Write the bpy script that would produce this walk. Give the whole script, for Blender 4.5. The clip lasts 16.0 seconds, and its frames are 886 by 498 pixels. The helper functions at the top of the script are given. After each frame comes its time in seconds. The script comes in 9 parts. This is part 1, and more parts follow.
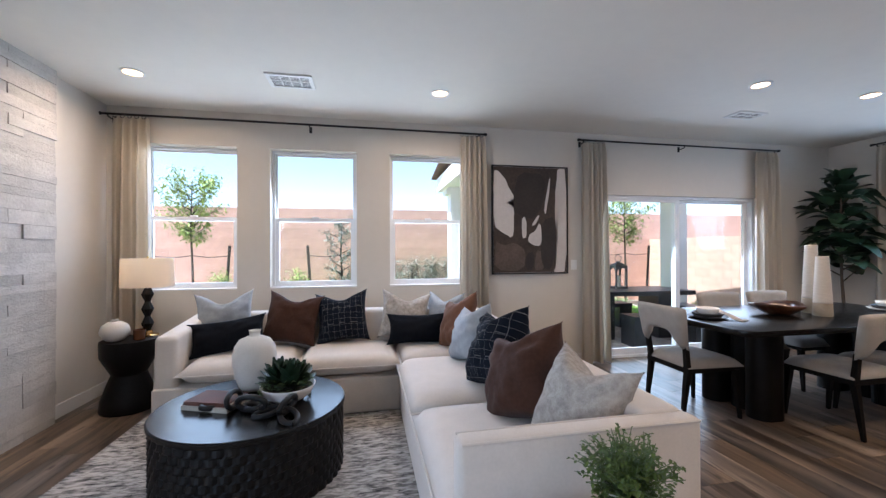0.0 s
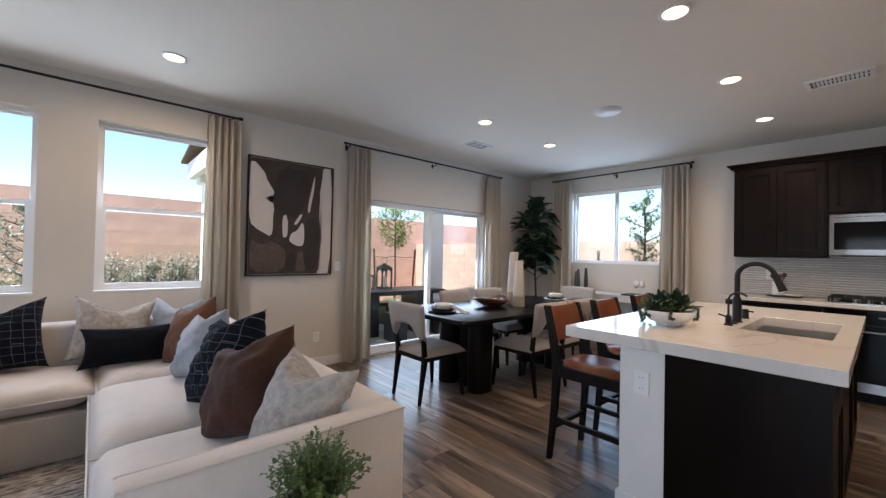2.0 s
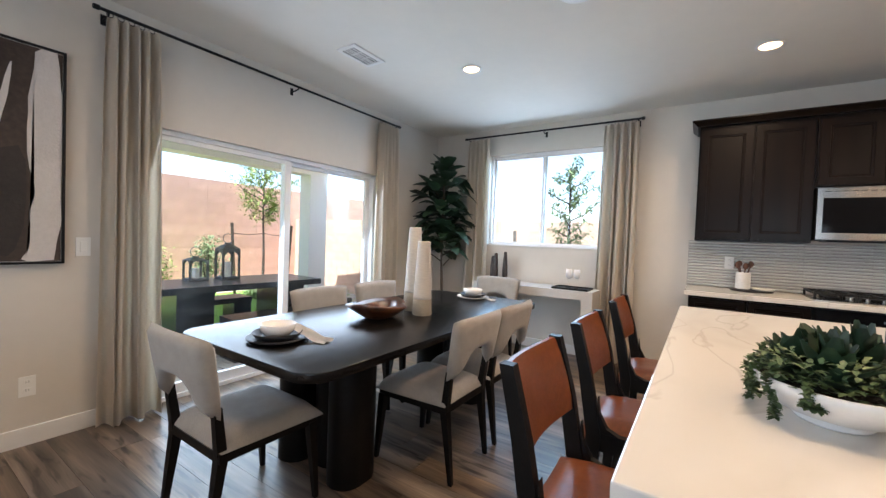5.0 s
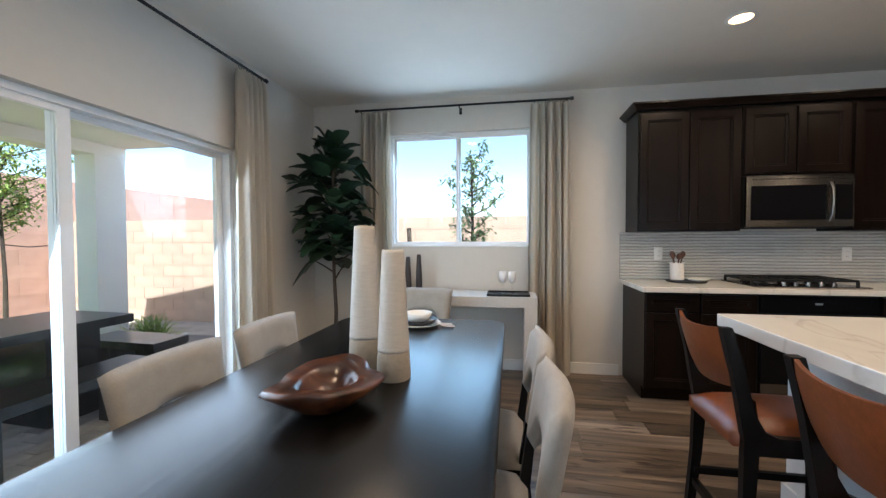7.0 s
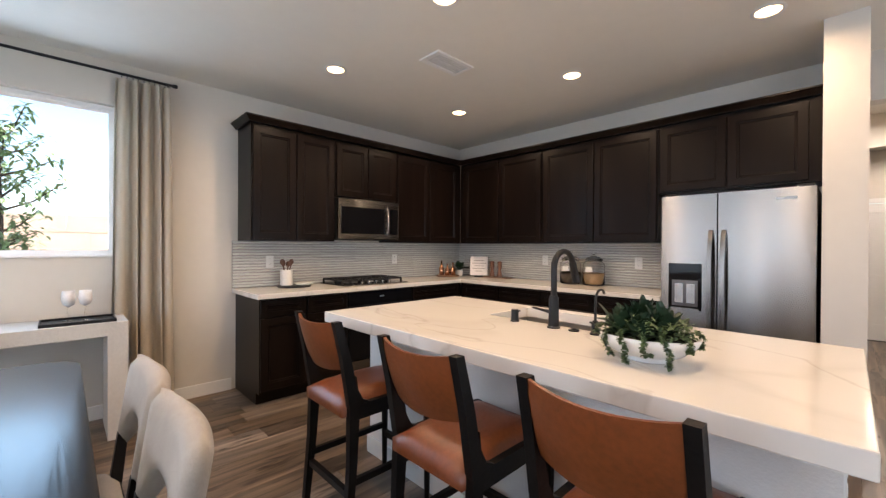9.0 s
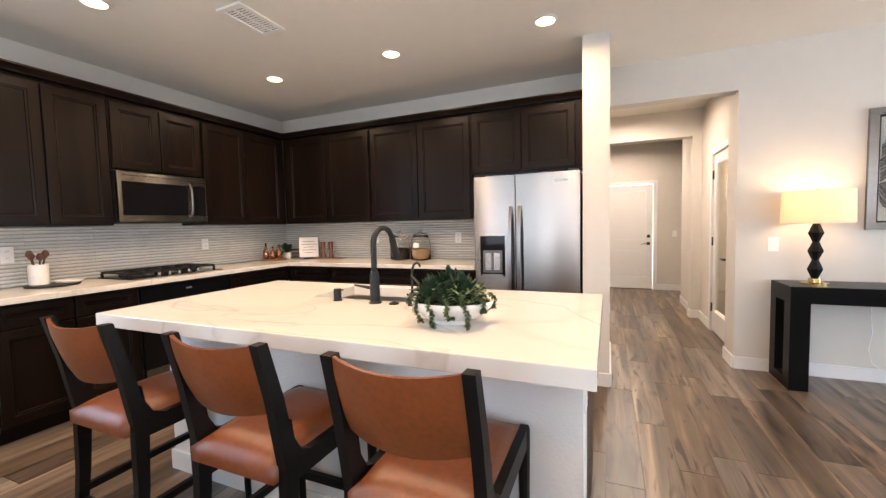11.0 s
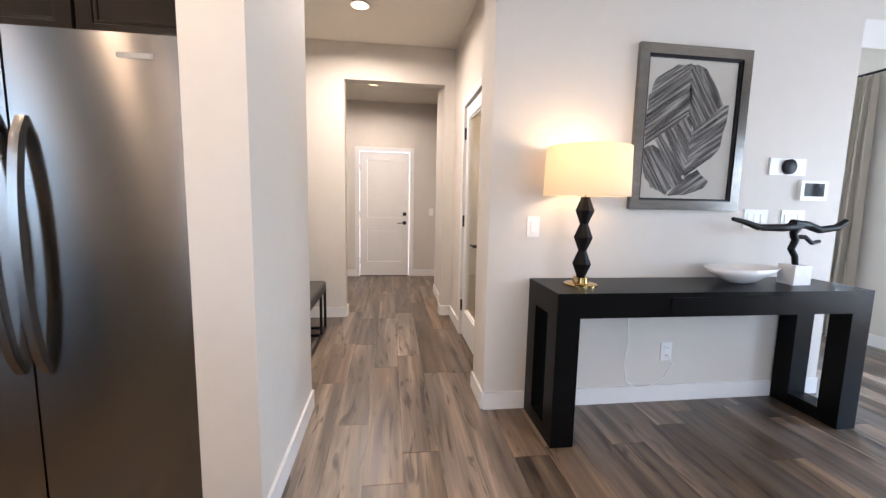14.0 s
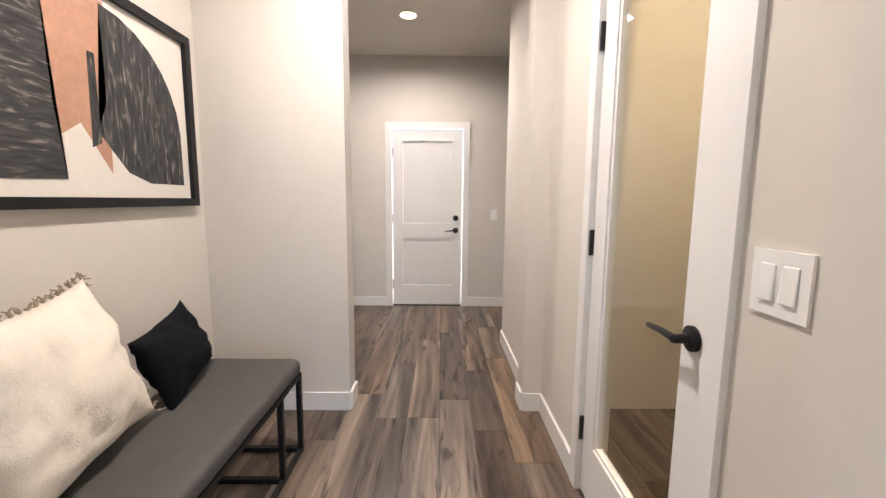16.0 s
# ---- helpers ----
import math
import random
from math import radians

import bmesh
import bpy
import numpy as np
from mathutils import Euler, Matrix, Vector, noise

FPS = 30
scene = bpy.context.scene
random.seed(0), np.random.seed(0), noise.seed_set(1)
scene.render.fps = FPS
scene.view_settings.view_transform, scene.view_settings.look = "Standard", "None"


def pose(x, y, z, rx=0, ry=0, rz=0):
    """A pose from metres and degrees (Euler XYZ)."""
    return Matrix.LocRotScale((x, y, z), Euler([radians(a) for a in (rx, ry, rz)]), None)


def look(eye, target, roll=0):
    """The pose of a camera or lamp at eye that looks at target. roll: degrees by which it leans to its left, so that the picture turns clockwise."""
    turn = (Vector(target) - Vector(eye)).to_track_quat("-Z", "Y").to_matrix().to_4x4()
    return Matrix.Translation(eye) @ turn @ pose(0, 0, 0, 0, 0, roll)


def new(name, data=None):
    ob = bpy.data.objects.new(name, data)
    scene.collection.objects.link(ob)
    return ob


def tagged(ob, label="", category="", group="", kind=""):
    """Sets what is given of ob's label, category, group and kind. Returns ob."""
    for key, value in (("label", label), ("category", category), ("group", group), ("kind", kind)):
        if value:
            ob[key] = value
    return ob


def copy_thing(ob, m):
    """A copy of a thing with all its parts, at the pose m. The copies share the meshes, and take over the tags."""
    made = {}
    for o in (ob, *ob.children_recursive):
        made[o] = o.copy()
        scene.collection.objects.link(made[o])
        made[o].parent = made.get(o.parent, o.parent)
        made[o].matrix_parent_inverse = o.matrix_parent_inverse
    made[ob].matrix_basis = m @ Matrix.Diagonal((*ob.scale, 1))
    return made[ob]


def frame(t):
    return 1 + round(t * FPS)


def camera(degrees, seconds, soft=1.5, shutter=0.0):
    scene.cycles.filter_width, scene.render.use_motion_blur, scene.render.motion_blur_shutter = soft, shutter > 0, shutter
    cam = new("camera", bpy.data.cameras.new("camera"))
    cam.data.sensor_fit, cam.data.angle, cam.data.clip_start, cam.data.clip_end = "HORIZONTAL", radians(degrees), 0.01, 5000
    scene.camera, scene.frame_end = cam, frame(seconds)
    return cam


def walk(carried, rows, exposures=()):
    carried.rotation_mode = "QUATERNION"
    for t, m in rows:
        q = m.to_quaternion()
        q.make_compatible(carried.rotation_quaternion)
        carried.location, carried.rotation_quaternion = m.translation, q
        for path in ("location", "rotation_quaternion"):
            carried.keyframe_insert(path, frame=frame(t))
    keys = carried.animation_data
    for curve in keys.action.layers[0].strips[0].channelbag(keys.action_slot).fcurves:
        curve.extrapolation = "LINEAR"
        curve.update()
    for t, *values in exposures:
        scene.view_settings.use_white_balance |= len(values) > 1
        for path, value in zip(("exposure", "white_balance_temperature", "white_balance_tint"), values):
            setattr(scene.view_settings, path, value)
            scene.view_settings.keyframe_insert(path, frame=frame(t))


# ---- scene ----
cam = camera(96.9, 16.0, soft=1.4)
PATH = [
    (0, (0.065, 0.057, 1.327), (0.45, 2.019, 1.338), -0.2),
    (0.5, (0.151, 0.04, 1.341), (0.846, 1.915, 1.351), 0.3),
    (1, (0.212, 0.029, 1.301), (1.17, 1.785, 1.34), 0.6),
    (1.5, (0.244, 0.021, 1.314), (1.412, 1.644, 1.352), 1.0),
    (2, (0.304, 0.004, 1.32), (1.637, 1.496, 1.35), 1.2),
    (2.5, (0.437, 0.015, 1.318), (1.941, 1.334, 1.347), 1.2),
    (3, (0.703, 0.153, 1.329), (2.359, 1.275, 1.348), 0.9),
    (3.5, (0.977, 0.287, 1.307), (2.706, 1.292, 1.308), 1.1),
    (4, (1.277, 0.468, 1.311), (2.972, 1.528, 1.262), 1.9),
    (4.2, (1.375, 0.565, 1.299), (3.036, 1.677, 1.243), 2.3),
    (6.5, (2.204, 2.138, 1.307), (3.998, 3.021, 1.267), -0.3),
    (7, (2.389, 2.262, 1.317), (4.359, 2.6, 1.264), -0.2),
    (7.5, (2.482, 2.325, 1.319), (4.466, 2.08, 1.262), -0.9),
    (8, (2.489, 2.382, 1.317), (4.345, 1.639, 1.263), -0.9),
    (8.5, (2.435, 2.383, 1.319), (4.089, 1.258, 1.288), -0.3),
    (9, (2.395, 2.354, 1.324), (3.833, 0.964, 1.313), 0.3),
    (11.5, (2.259, 2.229, 1.301), (2.801, 0.311, 1.133), -1.0),
    (12, (2.143, 2.038, 1.271), (2.378, 0.065, 1.045), 0.1),
    (12.5, (2.027, 1.745, 1.27), (1.977, -0.237, 1.011), 1.1),
    (13, (1.98, 1.353, 1.256), (1.689, -0.609, 0.998), 1.8),
    (13.5, (1.897, 0.872, 1.229), (1.494, -1.069, 0.968), 1.7),
    (14, (1.866, 0.343, 1.212), (1.599, -1.625, 0.976), 1.2),
    (14.5, (1.83, -0.219, 1.237), (1.678, -2.2, 1.001), 0.8),
    (15, (1.825, -0.793, 1.234), (1.738, -2.777, 0.995), 0.5),
    (15.5, (1.832, -1.285, 1.241), (1.7, -3.266, 0.997), 0.6),
    (16, (1.805, -1.608, 1.209), (1.792, -3.593, 0.962), 0.5),
]
EXPOSURES = [(0.0, 1.65, 5700, 18), (1.0, 1.45, 5850, 19), (2.0, 1.4, 6000, 19), (3.0, 1.64, 6200, 19), (4.0, 2.02, 6250, 19), (6.5, 1.68, 5700, 8), (7.0, 1.65, 5850, 11), (7.5, 1.82, 5900, 14), (9.0, 2.0, 6350, 18), (11.5, 2.5, 6550, 18), (12.2, 2.45, 6450, 18), (13.0, 2.38, 6150, 18), (14.0, 2.28, 5950, 18), (14.5, 2.18, 5850, 18), (15.0, 2.12, 6050, 17), (15.5, 2.3, 5600, 15), (16.0, 2.42, 5650, 14)]
walk(cam, [(t, look(eye, target, roll)) for t, eye, target, roll in PATH], EXPOSURES)

# ---- daylight ----
world = bpy.data.worlds.new("sky")
scene.world = world
world.use_nodes = True
wn = world.node_tree
sky = wn.nodes.new("ShaderNodeTexSky")
sky.sky_type, sky.sun_disc = "NISHITA", False
sky.dust_density = 0.25
SUN_ELEVATION, SUN_AZIMUTH = radians(66), radians(248)   # azimuth clockwise from +y
sky.sun_elevation, sky.sun_rotation = SUN_ELEVATION, SUN_AZIMUTH
wn.links.new(sky.outputs[0], wn.nodes["Background"].inputs[0])
wn.nodes["Background"].inputs[1].default_value = 0.125
sun = new("sun", bpy.data.lights.new("sun", "SUN"))
sun.data.energy, sun.data.angle, sun.data.color = 5.0, radians(0.5), (1.0, 0.95, 0.88)
sun_way = Vector((math.sin(SUN_AZIMUTH) * math.cos(SUN_ELEVATION), math.cos(SUN_AZIMUTH) * math.cos(SUN_ELEVATION), math.sin(SUN_ELEVATION)))
sun.matrix_world = look(sun_way * 40, (0, 0, 0))


def window_light(name, at, towards, w, h, power, tint=(0.72, 0.865, 1.0)):
    """Sky light that enters through one opening."""
    ob = new(name, bpy.data.lights.new(name, "AREA"))
    ob.data.shape, ob.data.size, ob.data.size_y, ob.data.energy = "RECTANGLE", w, h, power
    ob.data.color = tint
    ob.matrix_world = look(at, towards)
    return ob


DAY = 0.24
for wx in (-1.69, -0.49, 0.71):
    window_light("window_daylight", (wx, 4.545, 1.68), (wx, 0, -0.1), 0.78, 1.36, 29 * DAY)
window_light("window_daylight", (3.95, 4.548, 1.10), (3.95, 0, -0.7), 2.2, 1.75, 78 * DAY)
window_light("window_daylight", (6.56, 2.80, 1.84), (0, 2.8, -0.6), 1.4, 1.06, 38 * DAY, (0.52, 0.77, 1.0))
window_light("window_daylight", (-2.74, -0.35, 1.10), (1, -0.35, -0.5), 1.9, 1.7, 76 * DAY)
window_light("window_daylight", (-2.74, -3.75, 1.6), (3, -3.75, -0.4), 1.5, 1.4, 150 * DAY)

LAMP_POWER, LAMP_COLOUR, HALL_COLOUR = 3.7, (1.0, 0.72, 0.44), (1.0, 0.84, 0.66)


# ---- materials ----
def mat(name, col, rough=0.5, metal=0.0, var=0.12, scale=6.0, bump=0.0, bscale=60.0, col2=None, stretch=(1, 1, 1), spec=0.5, sheen=0.0, coat=0.0, rvar=0.0, obj=True, rand=0.0):
    """A surface with two scales of colour variation and fine relief, in object space."""
    m = bpy.data.materials.new(name)
    m.use_nodes = True
    nt = m.node_tree
    b = nt.nodes["Principled BSDF"]
    L = nt.links.new
    b.inputs["Roughness"].default_value, b.inputs["Metallic"].default_value = rough, metal
    b.inputs["Specular IOR Level"].default_value = spec
    b.inputs["Sheen Weight"].default_value, b.inputs["Coat Weight"].default_value = sheen, coat
    tc = nt.nodes.new("ShaderNodeTexCoord")
    mp = nt.nodes.new("ShaderNodeMapping")
    mp.inputs["Scale"].default_value = stretch
    L(tc.outputs["Object"], mp.inputs[0])
    n1 = nt.nodes.new("ShaderNodeTexNoise")
    n1.inputs["Scale"].default_value, n1.inputs["Detail"].default_value = scale, 6
    L(mp.outputs[0], n1.inputs["Vector"])
    n2 = nt.nodes.new("ShaderNodeTexNoise")
    n2.inputs["Scale"].default_value, n2.inputs["Detail"].default_value = scale * 9, 4
    L(mp.outputs[0], n2.inputs["Vector"])
    mx = nt.nodes.new("ShaderNodeMath")
    mx.operation = "MULTIPLY_ADD"
    mx.inputs[1].default_value = 0.45
    L(n2.outputs["Fac"], mx.inputs[0])
    half = nt.nodes.new("ShaderNodeMath")
    half.operation = "MULTIPLY"
    half.inputs[1].default_value = 0.55
    L(n1.outputs["Fac"], half.inputs[0])
    L(half.outputs[0], mx.inputs[2])
    rp = nt.nodes.new("ShaderNodeValToRGB")
    c2 = col2 or tuple(min(1.0, c * (1 + var)) for c in col)
    c1 = col if col2 else tuple(c * (1 - var) for c in col)
    rp.color_ramp.elements[0].position, rp.color_ramp.elements[1].position = 0.34, 0.66
    rp.color_ramp.elements[0].color, rp.color_ramp.elements[1].color = (*c1, 1), (*c2, 1)
    L(mx.outputs[0], rp.inputs[0])
    out = rp.outputs[0]
    if rand:
        oi = nt.nodes.new("ShaderNodeObjectInfo")
        mr = nt.nodes.new("ShaderNodeMapRange")
        mr.inputs["To Min"].default_value, mr.inputs["To Max"].default_value = 1 - rand, 1 + rand
        L(oi.outputs["Random"], mr.inputs[0])
        hs = nt.nodes.new("ShaderNodeHueSaturation")
        L(mr.outputs[0], hs.inputs["Value"])
        L(out, hs.inputs["Color"])
        out = hs.outputs[0]
    L(out, b.inputs["Base Color"])
    if rvar:
        mr2 = nt.nodes.new("ShaderNodeMapRange")
        mr2.inputs["To Min"].default_value, mr2.inputs["To Max"].default_value = max(0.02, rough - rvar), rough + rvar
        L(n1.outputs["Fac"], mr2.inputs[0])
        L(mr2.outputs[0], b.inputs["Roughness"])
    if bump:
        n3 = nt.nodes.new("ShaderNodeTexNoise")
        n3.inputs["Scale"].default_value, n3.inputs["Detail"].default_value = bscale, 5
        L(mp.outputs[0], n3.inputs["Vector"])
        bp = nt.nodes.new("ShaderNodeBump")
        bp.inputs["Strength"].default_value, bp.inputs["Distance"].default_value = bump, 0.01
        L(n3.outputs["Fac"], bp.inputs["Height"])
        L(bp.outputs[0], b.inputs["Normal"])
    return m


def shader(m):
    return m.node_tree.nodes["Principled BSDF"]


def glow(name, col, strength):
    m = bpy.data.materials.new(name)
    m.use_nodes = True
    b = shader(m)
    b.inputs["Base Color"].default_value = (*col, 1)
    b.inputs["Emission Color"].default_value, b.inputs["Emission Strength"].default_value = (*col, 1), strength
    return m


def clear(name, tint=(1, 1, 1), rough=0.0, ior=1.45):
    m = bpy.data.materials.new(name)
    m.use_nodes = True
    b = shader(m)
    b.inputs["Base Color"].default_value = (*tint, 1)
    b.inputs["Transmission Weight"].default_value, b.inputs["Roughness"].default_value, b.inputs["IOR"].default_value = 1.0, rough, ior
    return m


def pane_glass(name, gloss=0.06, tint=(0.93, 0.97, 0.97)):
    """Thin window glass: clear, with a faint mirror on it."""
    m = bpy.data.materials.new(name)
    m.use_nodes = True
    nt = m.node_tree
    nt.nodes.clear()
    o = nt.nodes.new("ShaderNodeOutputMaterial")
    t = nt.nodes.new("ShaderNodeBsdfTransparent")
    t.inputs[0].default_value = (*tint, 1)
    g = nt.nodes.new("ShaderNodeBsdfGlossy")
    g.inputs["Roughness"].default_value = 0.02
    mixer = nt.nodes.new("ShaderNodeMixShader")
    lw = nt.nodes.new("ShaderNodeLayerWeight")
    lw.inputs[0].default_value = 0.5
    power = nt.nodes.new("ShaderNodeMath")
    power.operation = "POWER"
    power.inputs[1].default_value = 4.0
    nt.links.new(lw.outputs["Facing"], power.inputs[0])
    amount = nt.nodes.new("ShaderNodeMapRange")
    amount.inputs["To Min"].default_value, amount.inputs["To Max"].default_value = gloss * 0.4, 0.5
    nt.links.new(power.outputs[0], amount.inputs[0])
    nt.links.new(amount.outputs[0], mixer.inputs[0])
    nt.links.new(t.outputs[0], mixer.inputs[1])
    nt.links.new(g.outputs[0], mixer.inputs[2])
    nt.links.new(mixer.outputs[0], o.inputs[0])
    return m


def banded(name, cols, scale, distort=3.0, axis="Z", rough=0.5, detail=3.0, rand=0.0, bump=0.1, stretch=(1, 1, 1)):
    """Wood grain, marbling or brushed streaks: a distorted wave through a ramp of colours."""
    m = bpy.data.materials.new(name)
    m.use_nodes = True
    nt = m.node_tree
    L = nt.links.new
    b = shader(m)
    b.inputs["Roughness"].default_value = rough
    tc = nt.nodes.new("ShaderNodeTexCoord")
    mp = nt.nodes.new("ShaderNodeMapping")
    mp.inputs["Scale"].default_value = stretch
    L(tc.outputs["Object"], mp.inputs[0])
    oi = nt.nodes.new("ShaderNodeObjectInfo")
    sc = nt.nodes.new("ShaderNodeMath")
    sc.operation = "MULTIPLY"
    sc.inputs[1].default_value = 37.0
    L(oi.outputs["Random"], sc.inputs[0])
    n = nt.nodes.new("ShaderNodeTexNoise")
    n.noise_dimensions = "4D"
    n.inputs["Scale"].default_value, n.inputs["Detail"].default_value, n.inputs["Distortion"].default_value = scale, detail, distort
    L(mp.outputs[0], n.inputs["Vector"])
    L(sc.outputs[0], n.inputs["W"])
    rp = nt.nodes.new("ShaderNodeValToRGB")
    els = rp.color_ramp.elements
    lo, hi = 0.3, 0.7
    els[0].position, els[1].position = lo, hi
    els[0].color, els[1].color = (*cols[0], 1), (*cols[-1], 1)
    for i, c in enumerate(cols[1:-1]):
        e = els.new(lo + (hi - lo) * (i + 1) / (len(cols) - 1))
        e.color = (*c, 1)
    L(n.outputs["Fac"], rp.inputs[0])
    out = rp.outputs[0]
    if rand:
        mr = nt.nodes.new("ShaderNodeMapRange")
        mr.inputs["To Min"].default_value, mr.inputs["To Max"].default_value = 1 - rand, 1 + rand
        L(oi.outputs["Random"], mr.inputs[0])
        hs = nt.nodes.new("ShaderNodeHueSaturation")
        L(mr.outputs[0], hs.inputs["Value"])
        L(out, hs.inputs["Color"])
        out = hs.outputs[0]
    L(out, b.inputs["Base Color"])
    if bump:
        bp = nt.nodes.new("ShaderNodeBump")
        bp.inputs["Strength"].default_value, bp.inputs["Distance"].default_value = bump, 0.004
        L(n.outputs["Fac"], bp.inputs["Height"])
        L(bp.outputs[0], b.inputs["Normal"])
    return m


def plank_wood():
    """Grey-brown boards: broad tan and grey streaks along the board, fine grain, dark knots and splits."""
    m = bpy.data.materials.new("floor_plank_wood")
    m.use_nodes = True
    nt = m.node_tree
    L = nt.links.new
    b = shader(m)
    tc, oi = nt.nodes.new("ShaderNodeTexCoord"), nt.nodes.new("ShaderNodeObjectInfo")
    def math_node(op, a, c):
        n = nt.nodes.new("ShaderNodeMath")
        n.operation = op
        for k, v in enumerate((a, c)):
            if isinstance(v, (int, float)):
                n.inputs[k].default_value = v
            else:
                L(v, n.inputs[k])
        return n.outputs[0]
    seed = nt.nodes.new("ShaderNodeMath")
    seed.operation = "MULTIPLY"
    seed.inputs[1].default_value = 53.0
    L(oi.outputs["Random"], seed.inputs[0])
    def streak(stretch, detail, distort, shift):
        mp = nt.nodes.new("ShaderNodeMapping")
        mp.inputs["Scale"].default_value, mp.inputs["Location"].default_value = stretch, (shift, shift, shift)
        L(tc.outputs["Object"], mp.inputs[0])
        n = nt.nodes.new("ShaderNodeTexNoise")
        n.noise_dimensions = "4D"
        n.inputs["Scale"].default_value, n.inputs["Detail"].default_value, n.inputs["Distortion"].default_value = 1.0, detail, distort
        L(mp.outputs[0], n.inputs["Vector"])
        L(seed.outputs[0], n.inputs["W"])
        return n.outputs["Fac"]
    def ramp(fac, stops):
        r = nt.nodes.new("ShaderNodeValToRGB")
        e = r.color_ramp.elements
        e[0].position, e[1].position = stops[0][0], stops[-1][0]
        e[0].color, e[1].color = (*stops[0][1], 1), (*stops[-1][1], 1)
        for p, c in stops[1:-1]:
            e.new(p).color = (*c, 1)
        L(fac, r.inputs[0])
        return r.outputs[0]
    def blend(kind, fac, a, c):
        n = nt.nodes.new("ShaderNodeMix")
        n.data_type, n.blend_type = "RGBA", kind
        if isinstance(fac, (int, float)):
            n.inputs[0].default_value = fac
        else:
            L(fac, n.inputs[0])
        L(a, n.inputs[6])
        L(c, n.inputs[7])
        return n.outputs[2]
    broad, grain, knot = streak((9.5, 0.7, 1), 3, 0.9, 0.0), streak((150.0, 3.2, 1), 3, 0.2, 5.0), streak((15.0, 2.3, 1), 2, 1.4, 11.0)
    body = ramp(broad, [(0.32, (0.036, 0.025, 0.018)), (0.43, (0.092, 0.066, 0.047)), (0.55, (0.145, 0.104, 0.072)), (0.68, (0.260, 0.188, 0.127))])
    lined = blend("MULTIPLY", 0.55, body, ramp(grain, [(0.34, (0.62, 0.60, 0.58)), (0.62, (1.12, 1.12, 1.12))]))
    marked = blend("MULTIPLY", 0.9, lined, ramp(knot, [(0.31, (0.16, 0.13, 0.12)), (0.37, (0.50, 0.46, 0.43)), (0.43, (1, 1, 1))]))
    second = nt.nodes.new("ShaderNodeMath")
    second.operation = "FRACT"
    L(math_node("MULTIPLY", seed.outputs[0], 0.37), second.inputs[0])
    hs = nt.nodes.new("ShaderNodeHueSaturation")
    value, sat = nt.nodes.new("ShaderNodeMapRange"), nt.nodes.new("ShaderNodeMapRange")
    value.inputs["To Min"].default_value, value.inputs["To Max"].default_value = 0.60, 1.42
    sat.inputs["To Min"].default_value, sat.inputs["To Max"].default_value = 0.70, 1.15
    L(math_node("DIVIDE", seed.outputs[0], 53.0), value.inputs[0])
    L(second.outputs[0], sat.inputs[0])
    L(value.outputs[0], hs.inputs["Value"])
    L(sat.outputs[0], hs.inputs["Saturation"])
    L(marked, hs.inputs["Color"])
    L(hs.outputs[0], b.inputs["Base Color"])
    rough = nt.nodes.new("ShaderNodeMapRange")
    rough.inputs["To Min"].default_value, rough.inputs["To Max"].default_value = 0.25, 0.40
    L(grain, rough.inputs[0])
    L(rough.outputs[0], b.inputs["Roughness"])
    bp = nt.nodes.new("ShaderNodeBump")
    bp.inputs["Strength"].default_value, bp.inputs["Distance"].default_value = 0.12, 0.003
    L(grain, bp.inputs["Height"])
    L(bp.outputs[0], b.inputs["Normal"])
    return m


def veined_stone(name, base, vein, scale=1.0):
    """White quartz: a clear ground with thin wandering veins and a faint cloud round them."""
    m = bpy.data.materials.new(name)
    m.use_nodes = True
    nt = m.node_tree
    L = nt.links.new
    b = shader(m)
    b.inputs["Roughness"].default_value = 0.12
    tc = nt.nodes.new("ShaderNodeTexCoord")
    colour = None
    for size, turn, thin, amount in ((1.0 * scale, 0.6, 0.012, 0.42), (0.55 * scale, -0.5, 0.05, 0.18)):
        mp = nt.nodes.new("ShaderNodeMapping")
        mp.inputs["Scale"].default_value, mp.inputs["Rotation"].default_value, mp.inputs["Location"].default_value = (size, size * 2.0, size), (0, 0, turn), (turn * 4, 1.3, 0.2)
        L(tc.outputs["Object"], mp.inputs[0])
        n = nt.nodes.new("ShaderNodeTexNoise")
        n.inputs["Scale"].default_value, n.inputs["Detail"].default_value, n.inputs["Roughness"].default_value, n.inputs["Distortion"].default_value = 1.0, 5, 0.42, 0.8
        L(mp.outputs[0], n.inputs["Vector"])
        d = nt.nodes.new("ShaderNodeMath")
        d.operation = "SUBTRACT"
        d.inputs[1].default_value = 0.5
        L(n.outputs["Fac"], d.inputs[0])
        a = nt.nodes.new("ShaderNodeMath")
        a.operation = "ABSOLUTE"
        L(d.outputs[0], a.inputs[0])
        r = nt.nodes.new("ShaderNodeMapRange")
        r.inputs["From Min"].default_value, r.inputs["From Max"].default_value = 0.0, thin
        r.inputs["To Min"].default_value, r.inputs["To Max"].default_value = amount, 0.0
        L(a.outputs[0], r.inputs[0])
        mix = nt.nodes.new("ShaderNodeMix")
        mix.data_type = "RGBA"
        L(r.outputs[0], mix.inputs[0])
        mix.inputs[7].default_value = (*vein, 1)
        if colour is None:
            mix.inputs[6].default_value = (*base, 1)
        else:
            L(colour, mix.inputs[6])
        colour = mix.outputs[2]
    L(colour, b.inputs["Base Color"])
    return m


